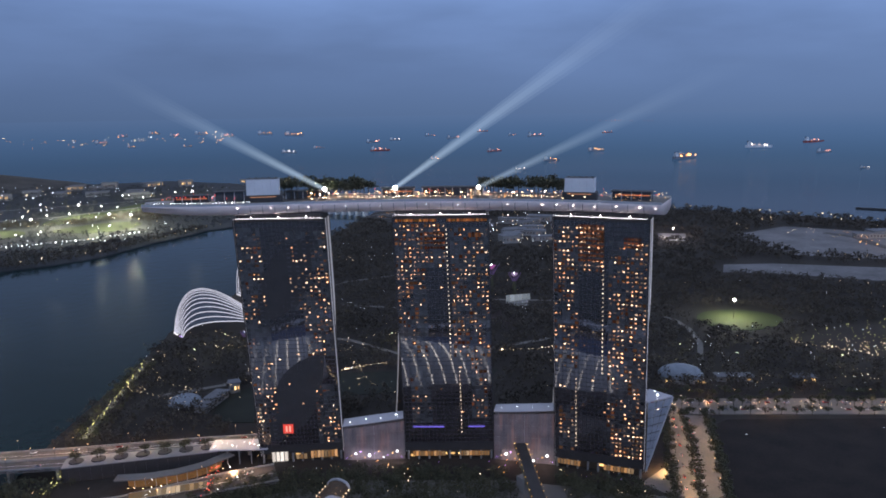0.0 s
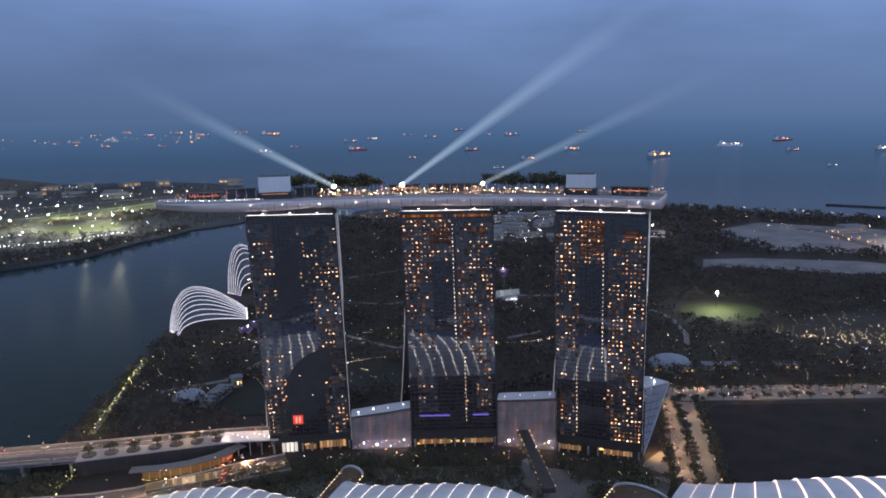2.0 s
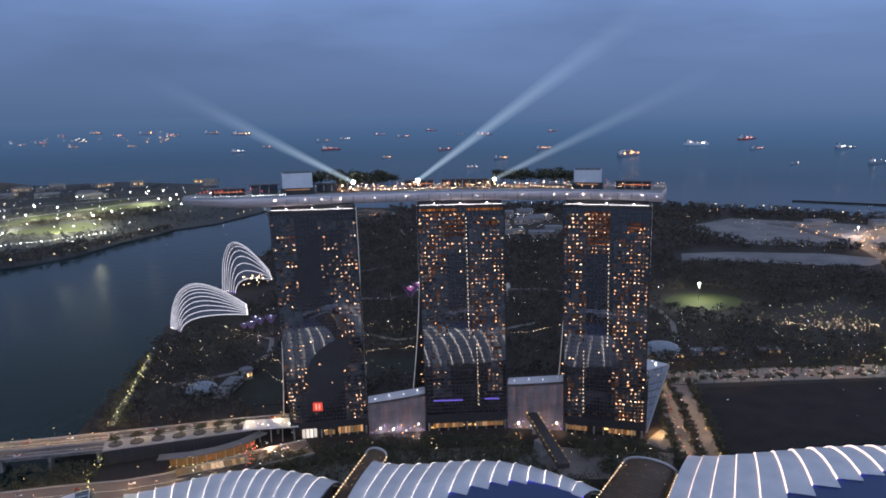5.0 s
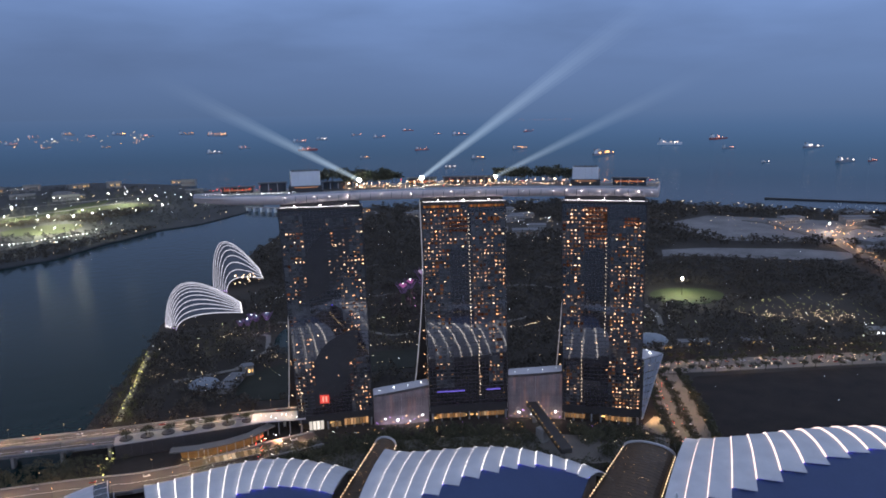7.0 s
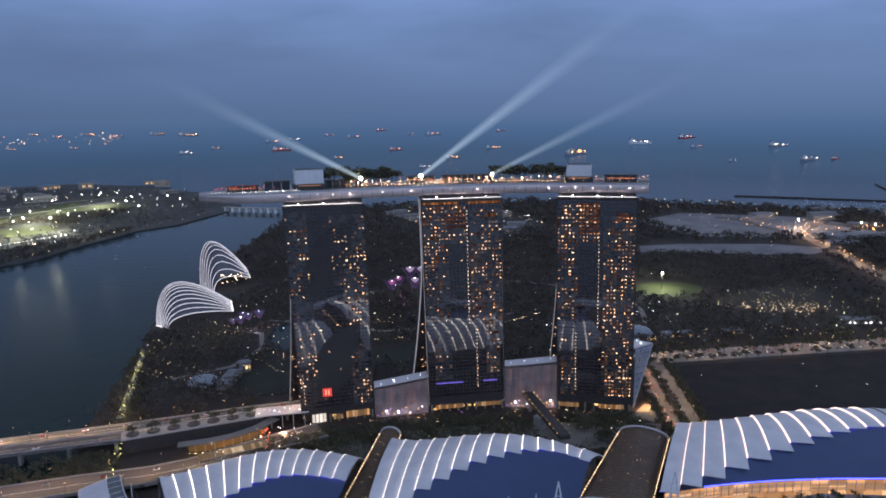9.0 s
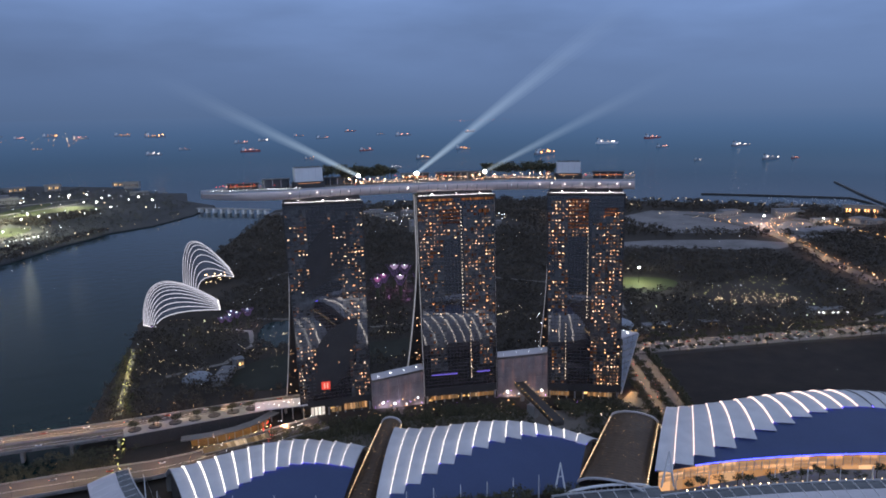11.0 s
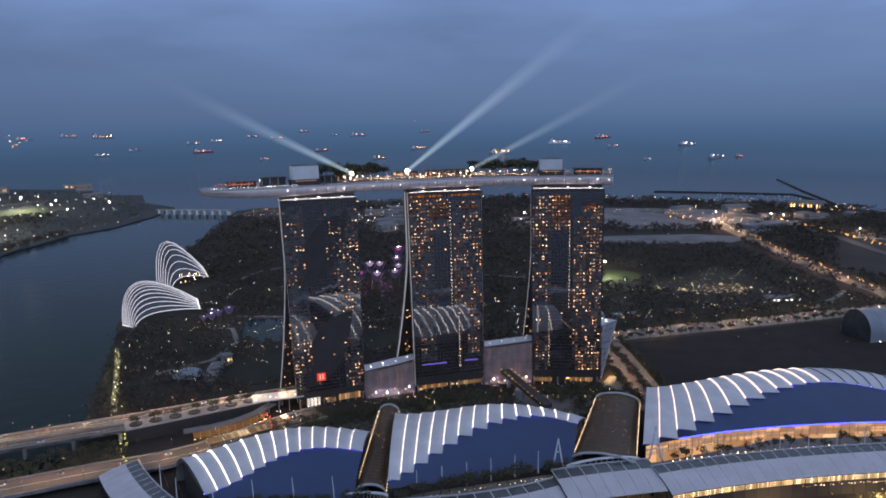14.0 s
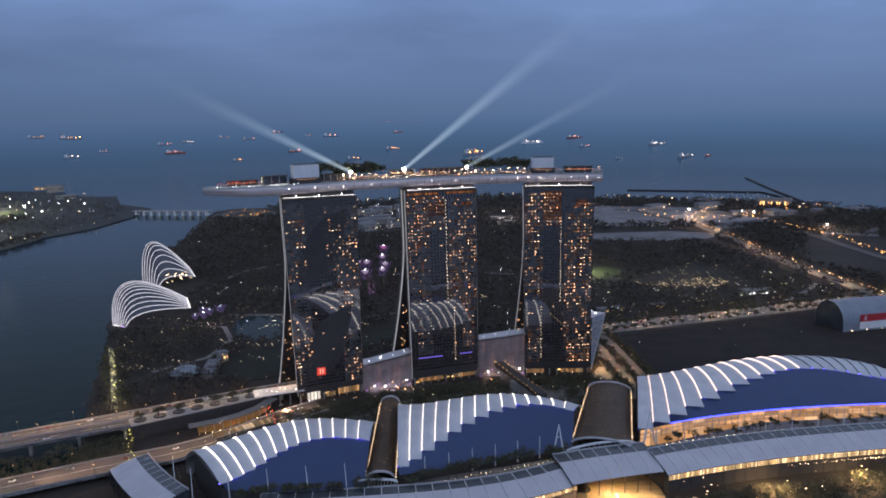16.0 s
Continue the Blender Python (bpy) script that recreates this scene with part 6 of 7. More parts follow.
GAPS = [rounded(LAKE), rounded(MEADOW)] + [line_gap(p, 11) for p in PATHS] + [FIELD, DOMES, LAWN2, GLAWN, TOWERS, line_gap(AVENUE, 44), line_gap(BOULEVARD, 36), line_gap(HIGHWAY, 34), line_gap([(-110, 800), (-117, 755), (-124, 708), (-132, 660), (-140, 612)], 12),
        [(712, 955), (815, 888), (905, 815), (970, 785), (1065, 805), (1000, 910), (845, 1005), (765, 1025)], [(778, 1232), (833, 1200), (889, 1285), (830, 1325)], [(368 + 100 * math.cos(a), 1735 + 100 * math.sin(a)) for a in np.linspace(0, 6.1, 16)], [(930, 1030), (1150, 880), (1300, 930), (1330, 1080), (1130, 1290), (960, 1240)],
        [(322, 868), (372, 860), (385, 915), (335, 925)], [(580, 345), (760, 270), (780, 320), (610, 395)], [(480, 1250), (760, 1250), (760, 1640), (480, 1640)]]
GARDEN = [(-165, 605), (-150, 662), (-133, 723), (-115, 797), (-98, 870), (-90, 900), (-22, 1060), (98, 1370), (160, 1480), (420, 1400), (700, 1120),
          (960, 860), (880, 660), (790, 500), (740, 390), (640, 430), (380, 520), (250, 560), (60, 590), (-140, 585)]
for line in PATHS:
    road("path_garden", line, 6, 0.55, M_paving, "pale winding garden path")
woods("garden_wood", GARDEN, 15000, 11, 31, GAPS + [FLOWER], 32, 0.19, "dense dark tree cover of a large garden")
woods("coast_wood", [(160, 1480), (420, 1400), (700, 1120), (960, 860), (1060, 860), (1340, 900), (1600, 860), (1560, 960), (1440, 1140), (1330, 1320), (1100, 1590), (900, 1680), (460, 1820), (300, 1780)],
      8000, 15, 32, GAPS, 22, 0.24, "dark tree belt along the far coast")
woods("highway_wood", [(770, 390), (810, 500), (890, 640), (970, 780), (1100, 840), (1600, 820), (1620, 700), (1300, 560), (1000, 420), (880, 360)], 5000, 13, 33, GAPS + [[(900, 420), (1250, 580), (1150, 700), (900, 560)]], 20, 0.22, "dark trees beside the highway")
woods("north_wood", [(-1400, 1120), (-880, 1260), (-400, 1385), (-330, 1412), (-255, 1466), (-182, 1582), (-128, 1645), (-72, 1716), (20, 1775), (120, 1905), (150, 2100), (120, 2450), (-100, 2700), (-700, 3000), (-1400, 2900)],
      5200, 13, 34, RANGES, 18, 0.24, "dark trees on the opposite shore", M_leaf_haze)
woods("shore_wood", [(-900, 1245), (-412, 1373), (-335, 1403), (-258, 1458), (-188, 1572), (-134, 1636), (-80, 1708), (-110, 1730), (-215, 1618), (-326, 1552), (-440, 1526), (-620, 1490), (-900, 1400)], 4200, 11, 44, [], 24, 0.22, "dense dark trees along the far bank", M_leaf_far)
woods("shore_row_wood", [(-121, 800), (-128, 755), (-135, 708), (-143, 660), (-152, 612), (-128, 610), (-120, 660), (-112, 708), (-105, 755), (-98, 800)], 420, 7, 45, [line_gap([(-110, 800), (-117, 755), (-124, 708), (-132, 660), (-140, 612)], 6)], 45, 0.15, "trees lit yellow along the shore promenade", M_leaf)
woods("range_wood", [(-700, 1860), (-540, 1890), (-470, 1880), (-380, 1890), (-290, 1935), (-220, 1875), (-150, 1950), (-60, 2060), (-140, 2080), (-330, 2010), (-460, 1885), (-500, 1970), (-700, 1960)], 1500, 12, 46, RANGES, 22, 0.24, "dark tree belt between the lit lawns", M_leaf_far)
woods("field_edge_wood", [(300, 300), (420, 215), (520, 215), (640, 290), (620, 250), (480, 150), (420, 150), (300, 260)], 900, 9, 37, [], 40, 0.16, "dark trees behind the mall roof", M_leaf)
woods("forecourt_wood", [(-40, 500), (60, 492), (170, 455), (262, 405), (250, 388), (160, 430), (50, 462), (-50, 472)], 2000, 8.5, 35, [[(165, 380), (200, 380), (200, 480), (170, 480)]], 70, 0.13, "dark trees in front of the hotel", M_leaf)
woods("courtyard_wood", [(-115, 447), (-50, 442), (10, 424), (45, 448), (62, 440), (60, 412), (120, 395), (160, 365), (205, 362), (250, 375), (255, 388), (160, 430), (50, 464), (-50, 474), (-100, 470)], 1500, 8.5, 41, [[(165, 380), (200, 380), (200, 480), (170, 480)]], 60, 0.14, "dark trees between the hotel and the mall", M_leaf)
woods("promenade_wood", [(-150, 375), (-45, 292), (60, 226), (300, 112), (420, 50), (440, 90), (330, 140), (160, 205), (70, 248), (-40, 312), (-130, 385)], 9000, 8, 36, [], 50, 0.13, "trees along the waterfront promenade", M_leaf)
woods("underpass_wood", [(-330, 522), (-150, 505), (-130, 535), (-230, 548), (-330, 560)], 500, 8, 39, [], 50, 0.14, "dark trees between the elevated roads", M_leaf)

# single street trees along the boulevard and the avenue
for off, gap in ((-18, 5.5), (-1, 7.0), (17, 5.5)):
    for p, h in along(BOULEVARD, gap, random.uniform(0, 6)):
        n = Vector((-math.sin(radians(h)), math.cos(radians(h))))
        q = p + n * off
        tree(q.x, q.y, 0.6, random.uniform(0.95, 1.3), "dark street tree beside the boulevard", "boulevard trees", int(q.x))
for off, gap in ((-20, 13), (1, 7.5), (20, 11)):
    for p, h in along(AVENUE, gap, random.uniform(0, 8)):
        n = Vector((-math.sin(radians(h)), math.cos(radians(h))))
        q = p + n * off
        if random.random() < 0.8:
            tree(q.x, q.y, 0.5, random.uniform(0.9, 1.3), "dark street tree beside the avenue", "avenue trees", int(q.x))


# ---- lamps ----
def street_lamp(x, y, z, h, light, label, group):
    T = thing("street_lamp", label, "street lamp", (x, y, z), group=group)
    shared("pole", POLE, T, Matrix.Diagonal((1, 1, h, 1)))
    shared("lamp_head", light, T, Matrix.Translation((0, 0, h)))


bm = bmesh.new()
cyl(bm, (0, 0, 0), (0, 0, 1), 0.14, 0.10, 6)
POLE = bpy.data.meshes.new("pole")
bm.to_mesh(POLE)
bm.free()
POLE.materials.append(M_dark)
E_street = glow("street_lamp_light", (1.0, 0.62, 0.32), 2.4, cast=False)
HEAD = boxmesh("lamp_head", (0.55, 0.5, 0.35), E_street, 0.1)
for line, w, st, z, h in ((BOULEVARD, 13, 30, 0.7, 9), (AVENUE, 16, 40, 0.5, 9), (HI_A, 7, 40, 11.5, 9), (HI_B, 7, 45, 11.5, 9), (LO, 13, 38, 5.5, 9)):
    for s in (-1, 1):
        for p, hd in along(line, st, 5 if s > 0 else st / 2):
            n = Vector((-math.sin(radians(hd)), math.cos(radians(hd))))
            q = p + n * w * s
            street_lamp(q.x, q.y, z, h, HEAD, "slim street lamp with warm head", "street lamps")


def scatter(name, poly, n, z, r, m, label, seed):
    rng = np.random.default_rng(seed)
    p = np.array(poly, float)
    x, y = rng.uniform(p[:, 0].min(), p[:, 0].max(), n), rng.uniform(p[:, 1].min(), p[:, 1].max(), n)
    ok = inside(x, y, poly)
    x, y = x[ok], y[ok]
    pts = np.stack([x, y, rng.uniform(z[0], z[1], len(x))], 1)
    dots(name, pts, rng.uniform(r[0], r[1], len(x)), m, label)


def rowlights(name, pts, step, z, r, m, label, jit=1.5):
    rng = np.random.default_rng(int(abs(pts[0][0])))
    q = [(p.x + rng.uniform(-jit, jit), p.y + rng.uniform(-jit, jit), z + rng.uniform(-0.5, 0.5)) for p, h in along(pts, step)]
    dots(name, q, rng.uniform(r * 0.7, r * 1.25, len(q)), m, label)


scatter("garden_lights", GARDEN, 170, (7, 15), (0.12, 0.34), E_dot, "scattered small warm garden lights", 50)
scatter("garden_lights", GARDEN, 170, (7, 15), (0.12, 0.36), E_dotw, "scattered small white garden lights", 51)
scatter("garden_lights", [(-130, 650), (-90, 850), (60, 860), (240, 720), (200, 620), (-100, 640)], 100, (8, 12), (0.14, 0.34), E_dot, "scattered small warm garden lights", 52)
def path_lights(poly, n, m, seed, r):
    """Lights strung along winding garden paths."""
    rng = np.random.default_rng(seed)
    p = np.array(poly, float)
    pts = []
    while len(pts) < n:
        x, y, a = rng.uniform(p[:, 0].min(), p[:, 0].max()), rng.uniform(p[:, 1].min(), p[:, 1].max()), rng.uniform(0, 6.3)
        for k in range(int(rng.integers(5, 22))):
            a += rng.normal() * 0.25
            x, y = x + 7.5 * math.cos(a), y + 7.5 * math.sin(a)
            if inside(np.array([x]), np.array([y]), poly)[0]:
                pts.append((x, y, rng.uniform(8, 12)))
    dots("path_lights", pts, rng.uniform(r * 0.6, r * 1.3, len(pts)), m, "small lights strung along garden paths", category="path lights")


path_lights(GARDEN, 330, E_dot, 70, 0.22)
path_lights(GARDEN, 180, E_dotw, 71, 0.24)
EASTGARDEN = [(380, 530), (640, 440), (760, 420), (800, 500), (700, 560), (600, 600), (520, 690), (440, 640)]
path_lights(EASTGARDEN, 100, E_dotw, 73, 0.2)
path_lights(EASTGARDEN, 60, E_dot, 74, 0.2)
path_lights([(-130, 650), (-90, 850), (60, 860), (240, 720), (200, 620), (-100, 640)], 160, E_dot, 72, 0.26)
scatter("flower_lights", FLOWER, 260, (2, 7), (0.18, 0.45), E_dotg, "dense yellow lights of a lit flower garden", 53)
scatter("flower_lights", [(568, 626), (637, 616), (690, 572), (700, 540), (655, 546), (599, 584)], 330, (2, 7), (0.25, 0.55), E_dot, "dense warm lights of a lit flower garden", 54)
scatter("shore_lights", [(-1400, 1150), (-880, 1290), (-400, 1420), (-250, 1500), (-170, 1610), (-60, 1740), (100, 1960), (120, 2400), (-700, 2900), (-1400, 2700)], 380, (14, 22), (0.4, 1.1), E_dotw, "white lamps on the opposite shore", 55)
scatter("shore_lights", [(-1400, 1150), (-880, 1290), (-400, 1420), (-250, 1500), (-170, 1610), (-60, 1740), (100, 1960), (120, 2400), (-700, 2900), (-1400, 2700)], 110, (12, 20), (0.5, 1.1), E_dot, "warm lamps on the opposite shore", 56)
rowlights("shore_lights", [(-1300, 1140), (-880, 1262), (-412, 1390), (-255, 1474), (-180, 1590), (-72, 1722), (20, 1782), (120, 1908)], 34, 8, 0.7, E_dot, "row of lamps along the opposite shore", 4)
rowlights("shore_lights", [(-620, 1505), (-440, 1540), (-326, 1566), (-249, 1613), (-219, 1631)], 8.5, 15, 0.85, E_dotw, "close row of white lamps on the opposite shore", 2)
rowlights("highway_lights", [(1110, 930), (1138, 1062), (1165, 1137), (1146, 1193)], 12, 9, 0.7, E_doto, "orange road lamps", 8)
rowlights("highway_lights", HIGHWAY, 9, 9, 0.45, E_doto, "orange highway lamps", 8)
rowlights("highway_lights", HIGHWAY, 22, 9, 0.75, E_dot, "warm highway lamps", 8)
rowlights("road_lights", [(1258, 914), (1206, 763), (1158, 649), (1051, 510), (1000, 420)], 9, 9, 1.0, E_doto, "orange road lamps", 8)
rowlights("road_lights", [(1100, 1060), (1148, 950), (1258, 914), (1450, 900), (1570, 880)], 14, 9, 1.1, E_doto, "orange road lamps", 14)
road("path_promenade", [(-110, 800), (-117, 755), (-124, 708), (-132, 660), (-140, 612)], 5.5, 0.6, M_paving, "lamp-lit shore promenade")
rowlights("promenade_lights", [(-112, 790), (-123, 714), (-132, 660), (-140, 612)], 5, 3, 0.55, E_dotg, "yellow lamps of a shore promenade", 2)
rowlights("promenade_lights", [(-141, 545), (-146, 520), (-152, 470), (-158, 455)], 2.5, 5, 0.5, E_dotg, "yellow lamps in trees below the road", 3)
rowlights("bridge_lights", [(255, 700), (300, 690), (350, 700)], 4, 6, 0.6, E_dot, "string of warm bridge lights", 1)
rowlights("bridge_lights", [(80, 690), (120, 700), (165, 690)], 4, 6, 0.5, E_dot, "string of warm bridge lights", 1)
rowlights("traffic_lights", AVENUE, 3.4, 2.0, 0.3, E_dot, "small car lights along the avenue", 13)
rowlights("traffic_lights", BOULEVARD, 9, 1.8, 0.3, E_red, "red car lights along the boulevard", 6)
rowlights("traffic_lights", [(-31, 528), (-34, 504), (-39, 478)], 2.0, 6.8, 0.42, E_red, "red car lights by the hotel drive", 4)
scatter("port_lights", [(480, 1250), (760, 1250), (760, 1640), (480, 1640)], 70, (8, 16), (0.4, 0.9), E_dotw, "white lamps of a far port yard", 57)
scatter("port_lights", [(480, 1250), (760, 1250), (760, 1640), (480, 1640)], 90, (8, 16), (0.4, 0.9), E_dot, "warm lamps of a far port yard", 65)
scatter("port_lights", [(900, 900), (1600, 780), (1560, 980), (1300, 1350), (1000, 1350)], 130, (8, 16), (0.4, 0.9), E_dot, "warm lamps on the cleared coast", 58)
scatter("hotel_front_lights", [(-40, 498), (60, 494), (170, 458), (262, 408), (240, 380), (50, 455)], 130, (7, 10), (0.12, 0.30), E_dot, "small warm lights in front of the hotel", 59)
scatter("hotel_front_lights", [(-5, 512), (60, 498), (170, 465), (262, 405), (258, 398), (160, 450), (50, 488)], 60, (4, 8), (0.15, 0.35), E_violet, "small violet lights in front of the hotel", 66)
scatter("field_lights", FIELD, 26, (0.8, 1.6), (0.12, 0.25), E_dotw, "few faint lamps on the bare field", 68)
scatter("hotel_front_lights", [(-5, 512), (60, 498), (170, 465), (262, 405), (258, 398), (160, 450), (50, 488)], 110, (4, 9), (0.15, 0.38), E_doto, "small orange lights in front of the hotel", 67)
scatter("hotel_drive_lights", [(-75, 520), (-20, 512), (0, 492), (-45, 470), (-80, 480)], 26, (2, 5), (0.25, 0.5), E_red, "red lights round the hotel drive", 63)
scatter("hotel_drive_lights", [(-75, 520), (40, 505), (40, 488), (-45, 470), (-80, 480)], 34, (6, 10), (0.15, 0.35), E_dotw, "white lights round the hotel drive", 64)
scatter("waterfront_lights", [(40, 240), (150, 200), (300, 130), (430, 70), (440, 100), (330, 150), (170, 215), (70, 250)], 420, (3, 8), (0.25, 0.6), E_dot, "small warm lights along the waterfront", 60)
rowlights("gallery_lights", [(150, 226), (200, 210), (260, 182), (320, 150)], 2.2, 8.0, 0.5, E_dot, "row of warm lights under the gallery roof", 0.3)
rowlights("terrace_row_lights", [(-60, 338), (0, 312), (70, 291), (112, 277), (170, 254), (250, 222), (335, 180)], 3.6, 17.0, 0.3, E_dot, "row of small lights along the roof terrace", 0.5)
rowlights("hill_lights", [(315, 1720), (340, 1690), (380, 1680), (420, 1710), (425, 1745), (390, 1785), (340, 1780)], 9, 7, 0.8, E_doto, "warm lights on the round garden hill", 8)
rowlights("coast_lights", [(640, 1760), (900, 1640), (1105, 1560), (1293, 1360), (1420, 1130), (1560, 930)], 32, 11, 1.2, E_dot, "lamps along the coast road", 10)


def flood_mast(x, y, h, r, power, colour, light=E_flood):
    T = thing("flood_mast", "tall mast with a bright white floodlight", "floodlight", (x, y, 0), group="floodlights")
    shared("pole", POLE, T, Matrix.Diagonal((2, 2, h, 1)))
    bm = bmesh.new()
    bmesh.ops.create_icosphere(bm, subdivisions=2, radius=r, matrix=Matrix.Translation((0, 0, h)))
    part("lamp_head", bm, light, T, "dazzling lamp head")
    if power:
        lamp = bpy.data.lights.new("floodlight", "POINT")
        lamp.energy, lamp.color, lamp.shadow_soft_size = power, colour, 1.5
        ob = new("floodlight", lamp)
        ob.location = (x, y - 0.5, h - r - 2.5)


flood_mast(580, 738, 24, 1.2, 110000, (0.95, 1.0, 0.75))
MASTS = [(-451, 1627), (-411, 1654), (-511, 1914), (-479, 1854), (-445, 1858), (-414, 1933), (-363, 2066), (-317, 1892), (-306, 1951), (-248, 1970), (-223, 1905), (-254, 1789), (-325, 1773),
         (-284, 1688), (-202, 2359), (-150, 2369), (-106, 2349), (-269, 2151), (-344, 2312), (-412, 2040), (-155, 2243), (-119, 2141), (-70, 2219), (-88, 2115), (-6, 2132), (24, 2185), (50, 2084), (-61, 1983),
         (-125, 1892), (-600, 1740), (-560, 1820), (-640, 1790)]
for k, (x, y) in enumerate(MASTS):
    strong = k in (4, 8, 11, 12, 17, 19, 20, 30)
    flood_mast(x, y, 33 if strong else 24, 1.0 + (k % 4) * 0.3, 430000 if strong else 0, (0.95, 1.0, 0.70), E_farflood)
for x, y in ((835, 1262), (1253, 909), (1258, 883), (1183, 1001), (1210, 690)):
    flood_mast(x, y, 18, 1.5, 90000, (1.0, 0.80, 0.70), E_farflood)
for x, y, z, p, c in ((-70, 490, 9, 4000, (1.0, 0.62, 0.3)), (-20, 505, 7, 13000, (1.0, 0.5, 0.25)), (280, 420, 9, 16000, (1.0, 0.62, 0.3)),
                      (105, 243, 12, 20000, (1.0, 0.68, 0.36)), (78, 246, 11, 18000, (1.0, 0.68, 0.36)), (118, 228, 11, 18000, (1.0, 0.68, 0.36)), (200, 186, 13, 30000, (1.0, 0.70, 0.34)), (260, 158, 13, 30000, (1.0, 0.70, 0.34)), (330, 118, 13, 30000, (1.0, 0.70, 0.34)),
                      (235, 845, 22, 26000, (0.75, 0.35, 1.0)), (262, 868, 22, 20000, (0.75, 0.35, 1.0)), (70, 506, 3, 1300, (0.9, 0.75, 1.0)), (84, 502, 3, 1300, (0.9, 0.75, 1.0)), (98, 498, 3, 1300, (1.0, 0.8, 0.85)), (178, 472, 3, 1400, (1.0, 0.75, 0.75)), (192, 464, 3, 1400, (0.95, 0.75, 0.95)), (205, 457, 4, 1400, (1.0, 0.7, 0.55)), (-117, 755, 9, 5200, (0.95, 0.88, 0.40)), (-124, 708, 9, 5200, (0.95, 0.88, 0.40)), (-132, 660, 9, 5200, (0.95, 0.88, 0.40)), (-139, 618, 9, 5200, (0.95, 0.88, 0.40)), (-150, 478, 9, 4000, (0.95, 0.85, 0.3)), (4, 798, 5, 5000, (0.6, 0.7, 1.0)), (16, 806, 5, 4000, (0.7, 0.6, 1.0)), (350, 872, 5, 7000, (0.75, 0.85, 1.0))):
    if z >= 6:
        lamp = bpy.data.lights.new("court_lamp", "AREA")
        lamp.energy, lamp.color, lamp.shape, lamp.size = p * (0.75 if y < 260 else 0.4), c, "DISK", 3.0
    else:
        lamp = bpy.data.lights.new("court_lamp", "POINT")
        lamp.energy, lamp.color, lamp.shadow_soft_size = p, c, 0.5
    new("court_lamp", lamp).location = (x, y, z)


for line, z, st, pw in ((HI_A, 11.5, 27, 7800), (LO, 5.5, 29, 6800), (BOULEVARD, 0.7, 20, 5500), (AVENUE, 0.5, 45, 9000), (HIGHWAY, 0.5, 75, 24000)):
    for k, (p, h) in enumerate(along(line, st, 14)):
        p = p + Vector((-math.sin(radians(h)), math.cos(radians(h)))) * ((9 if k % 2 else -9) if line in (BOULEVARD, AVENUE) else 0)
        lamp = bpy.data.lights.new("road_lamp", "AREA")
        lamp.energy, lamp.color, lamp.shape, lamp.size = pw * 0.45, (1.0, 0.62, 0.36), "DISK", 2.0
        new("road_lamp", lamp).location = (p.x, p.y, z + 10)

# tall lamps added to green the crowns round them, mostly in the eastern garden
E_green = glow("crown_fill_light", (0.90, 1.0, 0.55), 5.0, cast=False)
GHEAD = boxmesh("lamp_head", (0.8, 0.8, 0.5), E_green, 0.15)
for x, y in ((640, 497), (690, 468), (560, 548), (430, 628), (468, 586), (735, 520), (590, 470), (150, 760), (-60, 770), (-30, 815), (100, 900)):
    street_lamp(x, y, 0.3, 17, GHEAD, "tall lamp added to light dark garden trees", "garden lamps")
    lamp = bpy.data.lights.new("crown_fill_lamp", "POINT")
    lamp.energy, lamp.color, lamp.shadow_soft_size = 3200, (0.92, 1.0, 0.5), 0.6
    new("crown_fill_lamp", lamp).location = (x, y, 16.2)

# ---- cars ----
def car_meshes(m):
    bm = bmesh.new()
    box(bm, (0, 0, 0.65), (4.4, 1.8, 0.75), 0, 0.18)
    a = bpy.data.meshes.new("body")
    bm.to_mesh(a)
    bm.free()
    a.materials.append(m)
    bm = bmesh.new()
    box(bm, (-0.2, 0, 1.25), (2.3, 1.55, 0.6), 0, 0.2)
    b = bpy.data.meshes.new("cabin")
    bm.to_mesh(b)
    bm.free()
    b.materials.append(M_dark)
    return a, b


bm = bmesh.new()
cyl(bm, (0, -0.12, 0), (0, 0.12, 0), 0.33, 0.33, 10)
WHEEL = bpy.data.meshes.new("wheel")
bm.to_mesh(WHEEL)
bm.free()
WHEEL.materials.append(M_dark)
HEADL, TAILL = boxmesh("headlight", (0.12, 0.4, 0.25), E_strip), boxmesh("tail_light", (0.12, 0.4, 0.2), E_red)
CARS = [(car_meshes(M_white), "white"), (car_meshes(M_shipgrey), "grey"), (car_meshes(M_red), "red")]


def car(x, y, z, rz, k):
    (a, b), c = CARS[k % 3]
    T = thing("car", "small " + c + " car with its lights on the road", "car", (x, y, z), rz, "cars")
    hull = shared("body", a, T, Matrix())
    shared("cabin", b, T, Matrix())
    for wx in (-1.4, 1.4):
        for wy in (-0.8, 0.8):
            shared("wheel", WHEEL, T, pose(wx, wy, 0.33))
    for wy in (-0.6, 0.6):
        shared("headlight", HEADL, hull, pose(2.2, wy, 0.7))
        shared("tail_light", TAILL, hull, pose(-2.2, wy, 0.75))


for line, z, st, off in ((HI_A, 11.52, 31, 3.2), (HI_B, 11.52, 43, -3.2), (LO, 5.52, 37, 6), (BOULEVARD, 0.72, 13, 3), (BOULEVARD, 0.72, 17, -9), (AVENUE, 0.52, 17, 7), (AVENUE, 0.52, 15, -8)):
    for k, (p, h) in enumerate(along(line, st, 9)):
        n = Vector((-math.sin(radians(h)), math.cos(radians(h))))
        q = p + n * off
        car(q.x, q.y, z, h + (180 if off < 0 else 0), k + int(st))


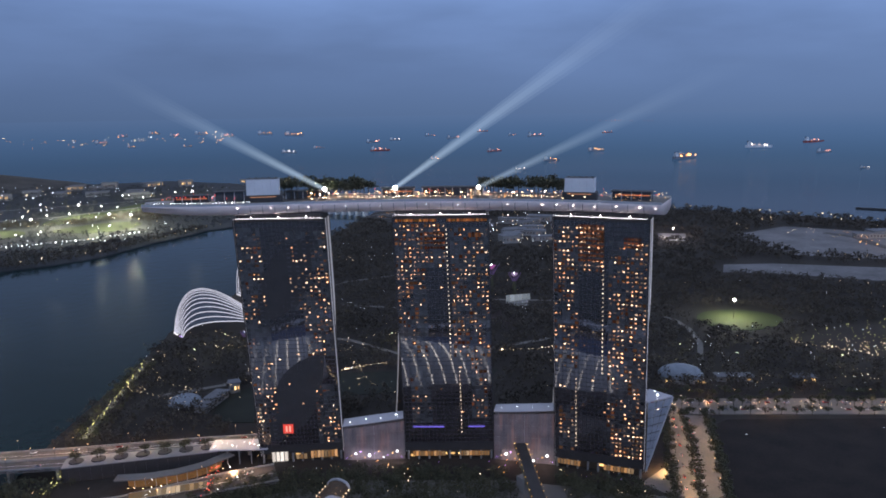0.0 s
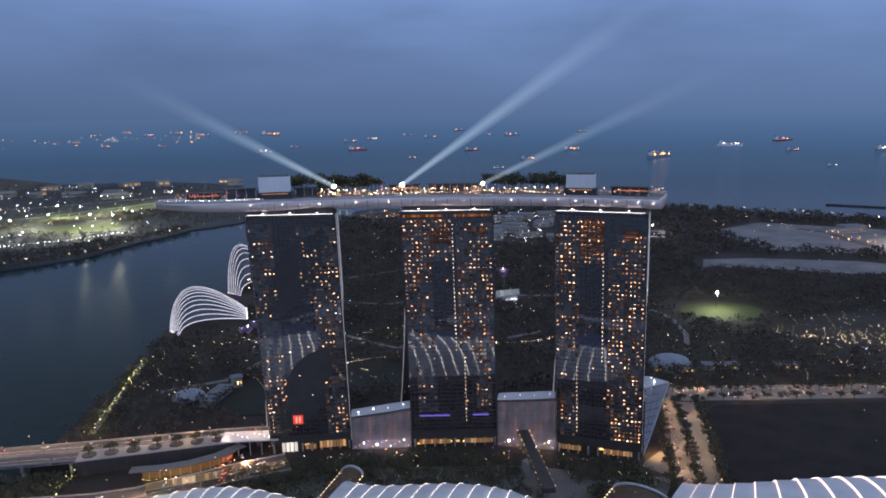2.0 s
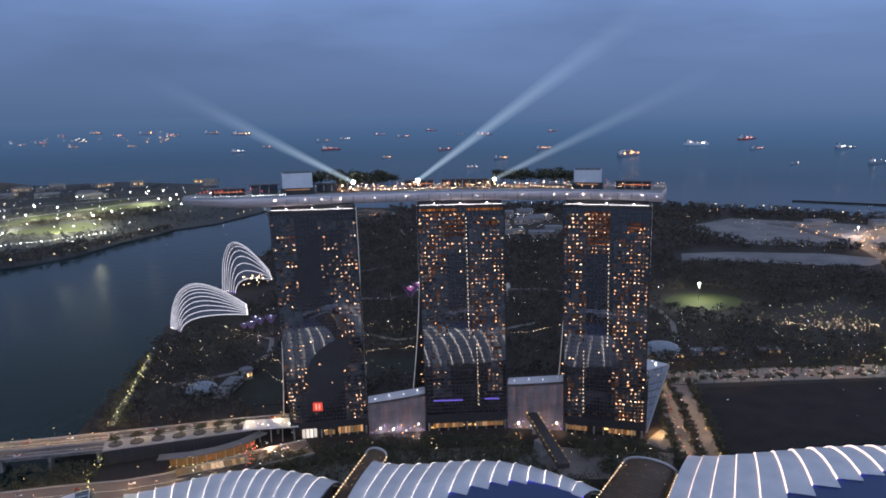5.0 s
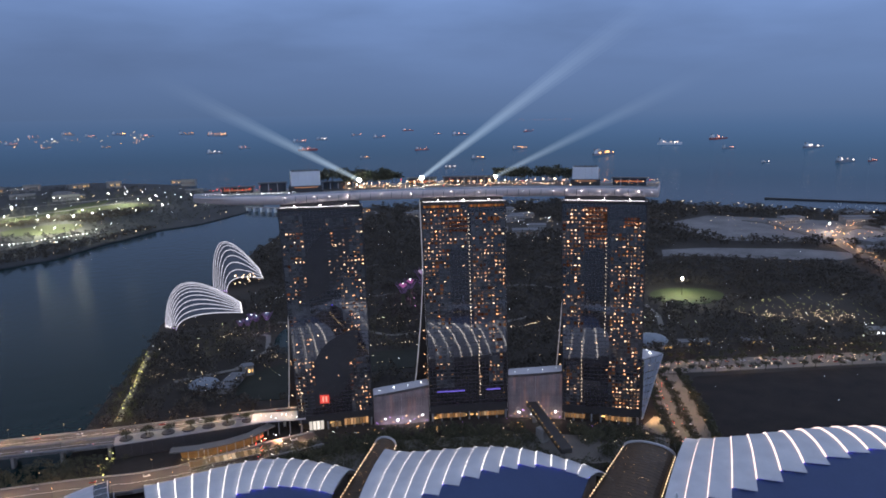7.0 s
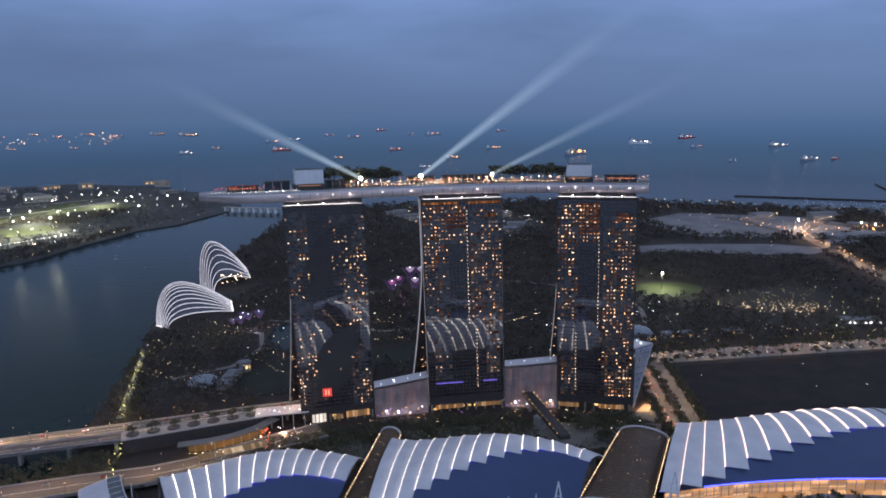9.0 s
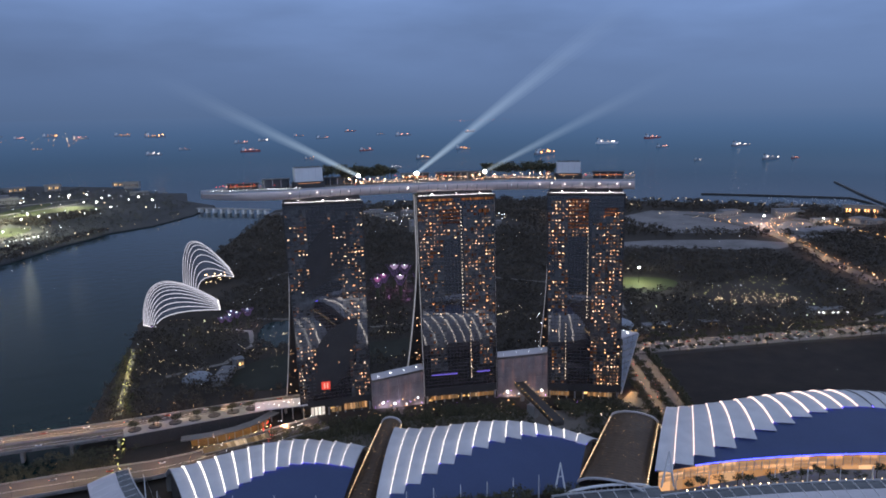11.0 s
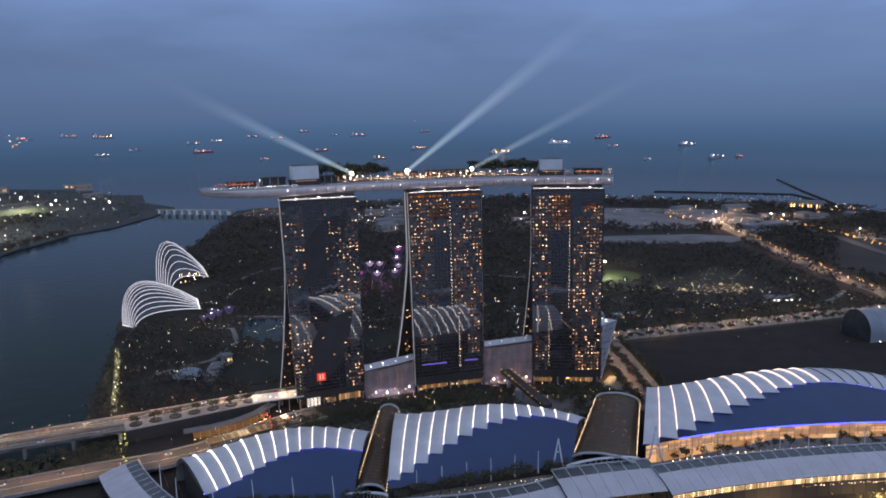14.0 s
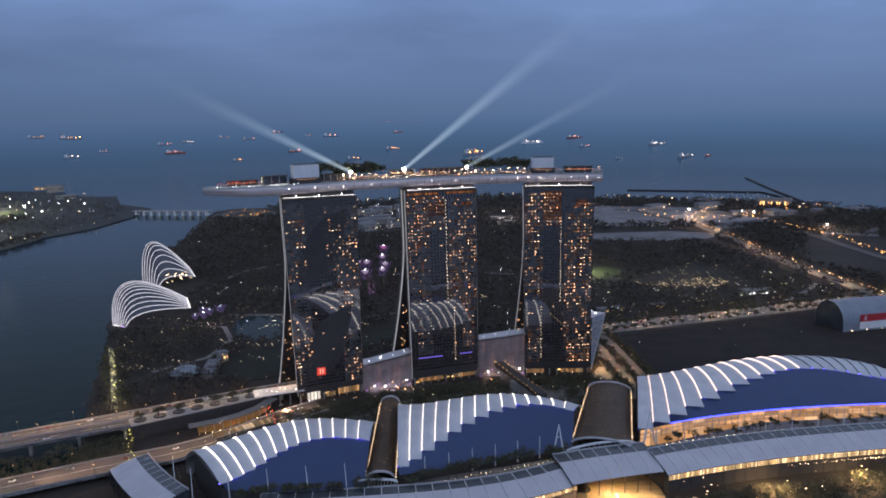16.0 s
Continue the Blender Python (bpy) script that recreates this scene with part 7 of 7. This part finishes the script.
# ---- ships on the roads of the sea ----
def ship(x, y, length, hull, light, label, rz):
    d = math.hypot(x + 115, y + 30)
    T = thing("ship", label, "ship", (x, y, sea_height(d) - 0.5), rz, "anchored ships")
    L, W = length * 0.85, length * 0.14
    rings = []
    for t, w, h in ((-0.5, 0.75, 1.0), (-0.42, 1.0, 0.95), (0.3, 1.0, 0.92), (0.44, 0.6, 1.05), (0.5, 0.05, 1.2)):
        z = L * 0.085 * h
        rings.append([(t * L, -w * W / 2, z), (t * L, -w * W * 0.42, -1), (t * L, w * W * 0.42, -1), (t * L, w * W / 2, z)])
    v, f = loft(rings, closed=True)
    raw("hull", v, f, hull, T)
    bm = bmesh.new()
    box(bm, (-L * 0.36, 0, L * 0.14), (L * 0.13, W * 0.8, L * 0.13), 0, L * 0.004)
    box(bm, (-L * 0.35, 0, L * 0.22), (L * 0.07, W * 0.95, L * 0.035))
    house = part("deckhouse", bm, M_white, T, "white deckhouse")
    bm = bmesh.new()
    cyl(bm, (-L * 0.42, 0, L * 0.2), (-L * 0.42, 0, L * 0.27), L * 0.018)
    part("funnel", bm, M_dark, house)
    for k in range(3):
        bm = bmesh.new()
        cyl(bm, (L * (-0.15 + 0.2 * k), 0, L * 0.08), (L * (-0.15 + 0.2 * k), 0, L * 0.2), L * 0.006, L * 0.004, 5)
        part("mast", bm, M_dark, T)
    rng = random.Random(int(x * 7 + y))
    for k in range(5 + int(length / 30)):
        t = rng.uniform(-0.42, 0.45)
        shared("deck_lamp", light, T, pose(t * L, rng.uniform(-0.4, 0.4) * W, L * rng.uniform(0.09, 0.16)) @ Matrix.Scale(length / 100, 4))


def lampmesh(m):
    bm = bmesh.new()
    bmesh.ops.create_icosphere(bm, subdivisions=1, radius=2.1)
    me = bpy.data.meshes.new("deck_lamp")
    bm.to_mesh(me)
    bm.free()
    me.materials.append(m)
    return me


E_far = glow("far_pink_lamp", (1.0, 0.45, 0.35), 1.0, cast=False, spread=0.8)
L_o, L_w = lampmesh(E_doto), lampmesh(glow("deck_lamp_white", (1.0, 0.86, 0.80), 5.0, cast=False, spread=0.8))
L_p = lampmesh(glow("peach_lamp", (1.0, 0.42, 0.30), 3.4, cast=False, spread=0.7))
for x, y, l in ((682, 3620, 115), (1217, 3402, 85), (2589, 2810, 120), (2630, 1996, 60), (1944, 3603, 70), (1344, 3957, 75)):
    ship(x, y, l, M_red, L_p, "far cargo ship with red hull and deck lights", -14 + (x % 17))
for x, y, l in ((889, 3313, 60), (300, 4163, 130), (1368, 3053, 85), (1662, 3188, 90), (1905, 2818, 130), (1960, 2900, 65), (-259, 3950, 55), (-526, 3958, 55), (-202, 4274, 90), (142, 4232, 100), (-449, 4301, 80)):
    ship(x, y, l, M_shipgrey, L_o, "far ship with orange deck lights", -25 + (x % 23))
for x, y, l in ((235, 3688, 90), (392, 3784, 70), (820, 3890, 75), (692, 3869, 85), (1032, 3948, 70), (1132, 3834, 85), (1145, 2874, 60), (1562, 3696, 110), (1462, 3786, 60),
                (2457, 2602, 80), (2310, 2239, 50), (2725, 2363, 120), (2540, 2047, 110), (-62, 4206, 90), (-681, 4057, 80), (-339, 4244, 70), (-602, 4237, 70)):
    ship(x, y, l, M_shipgrey, L_w if x % 5 == 0 else L_p, "far grey ship with white deck lights", -20 + (x % 19))
ship(2326, 2861, 135, M_white, L_w, "long pale ship at anchor", -40)
rowlights("far_ship_lights", [(2000, 3960), (2110, 3890), (2250, 3820), (2330, 3770)], 14, 181, 1.6, E_far, "row of faint pink lights of ships near the horizon", 6)
rngf = np.random.default_rng(61)
for m, cnt, lab in ((E_dot, 34, "warm lights of far boats near the horizon"), (E_doto, 50, "orange lights of far boats near the horizon"), (E_dotw, 8, "white lights of far boats near the horizon")):
    fx = rngf.uniform(-1500, -50, cnt)
    fy = 4200 + 0.10 * fx + rngf.normal(size=cnt) * 70
    dots("far_boats", [(a, b, sea_height(math.hypot(a + 115, b + 30)) + 3) for a, b in zip(fx, fy)], rngf.uniform(1.0, 2.2, cnt), m, lab, category="boats")


def hill():
    rings = []
    for i in range(9):
        e = i / 8
        rings.append([(-1040 + (470 * (1 - e)) * math.cos(a), 3000 + (330 * (1 - e)) * math.sin(a), 1 + 58 * math.sin(e * math.pi / 2) ** 1.4 * (0.8 + 0.25 * math.sin(3 * a + e))) for a in np.linspace(0, 2 * math.pi, 40)])
    v, f = loft(rings)
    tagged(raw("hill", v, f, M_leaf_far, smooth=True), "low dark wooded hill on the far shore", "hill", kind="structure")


hill()
scatter("small_boats", [(1560, 1300), (1720, 1150), (1640, 1020), (1480, 1250)], 110, (-1.5, 0.5), (1.2, 2.4), M_white, "small pale boats in a basin", 62)
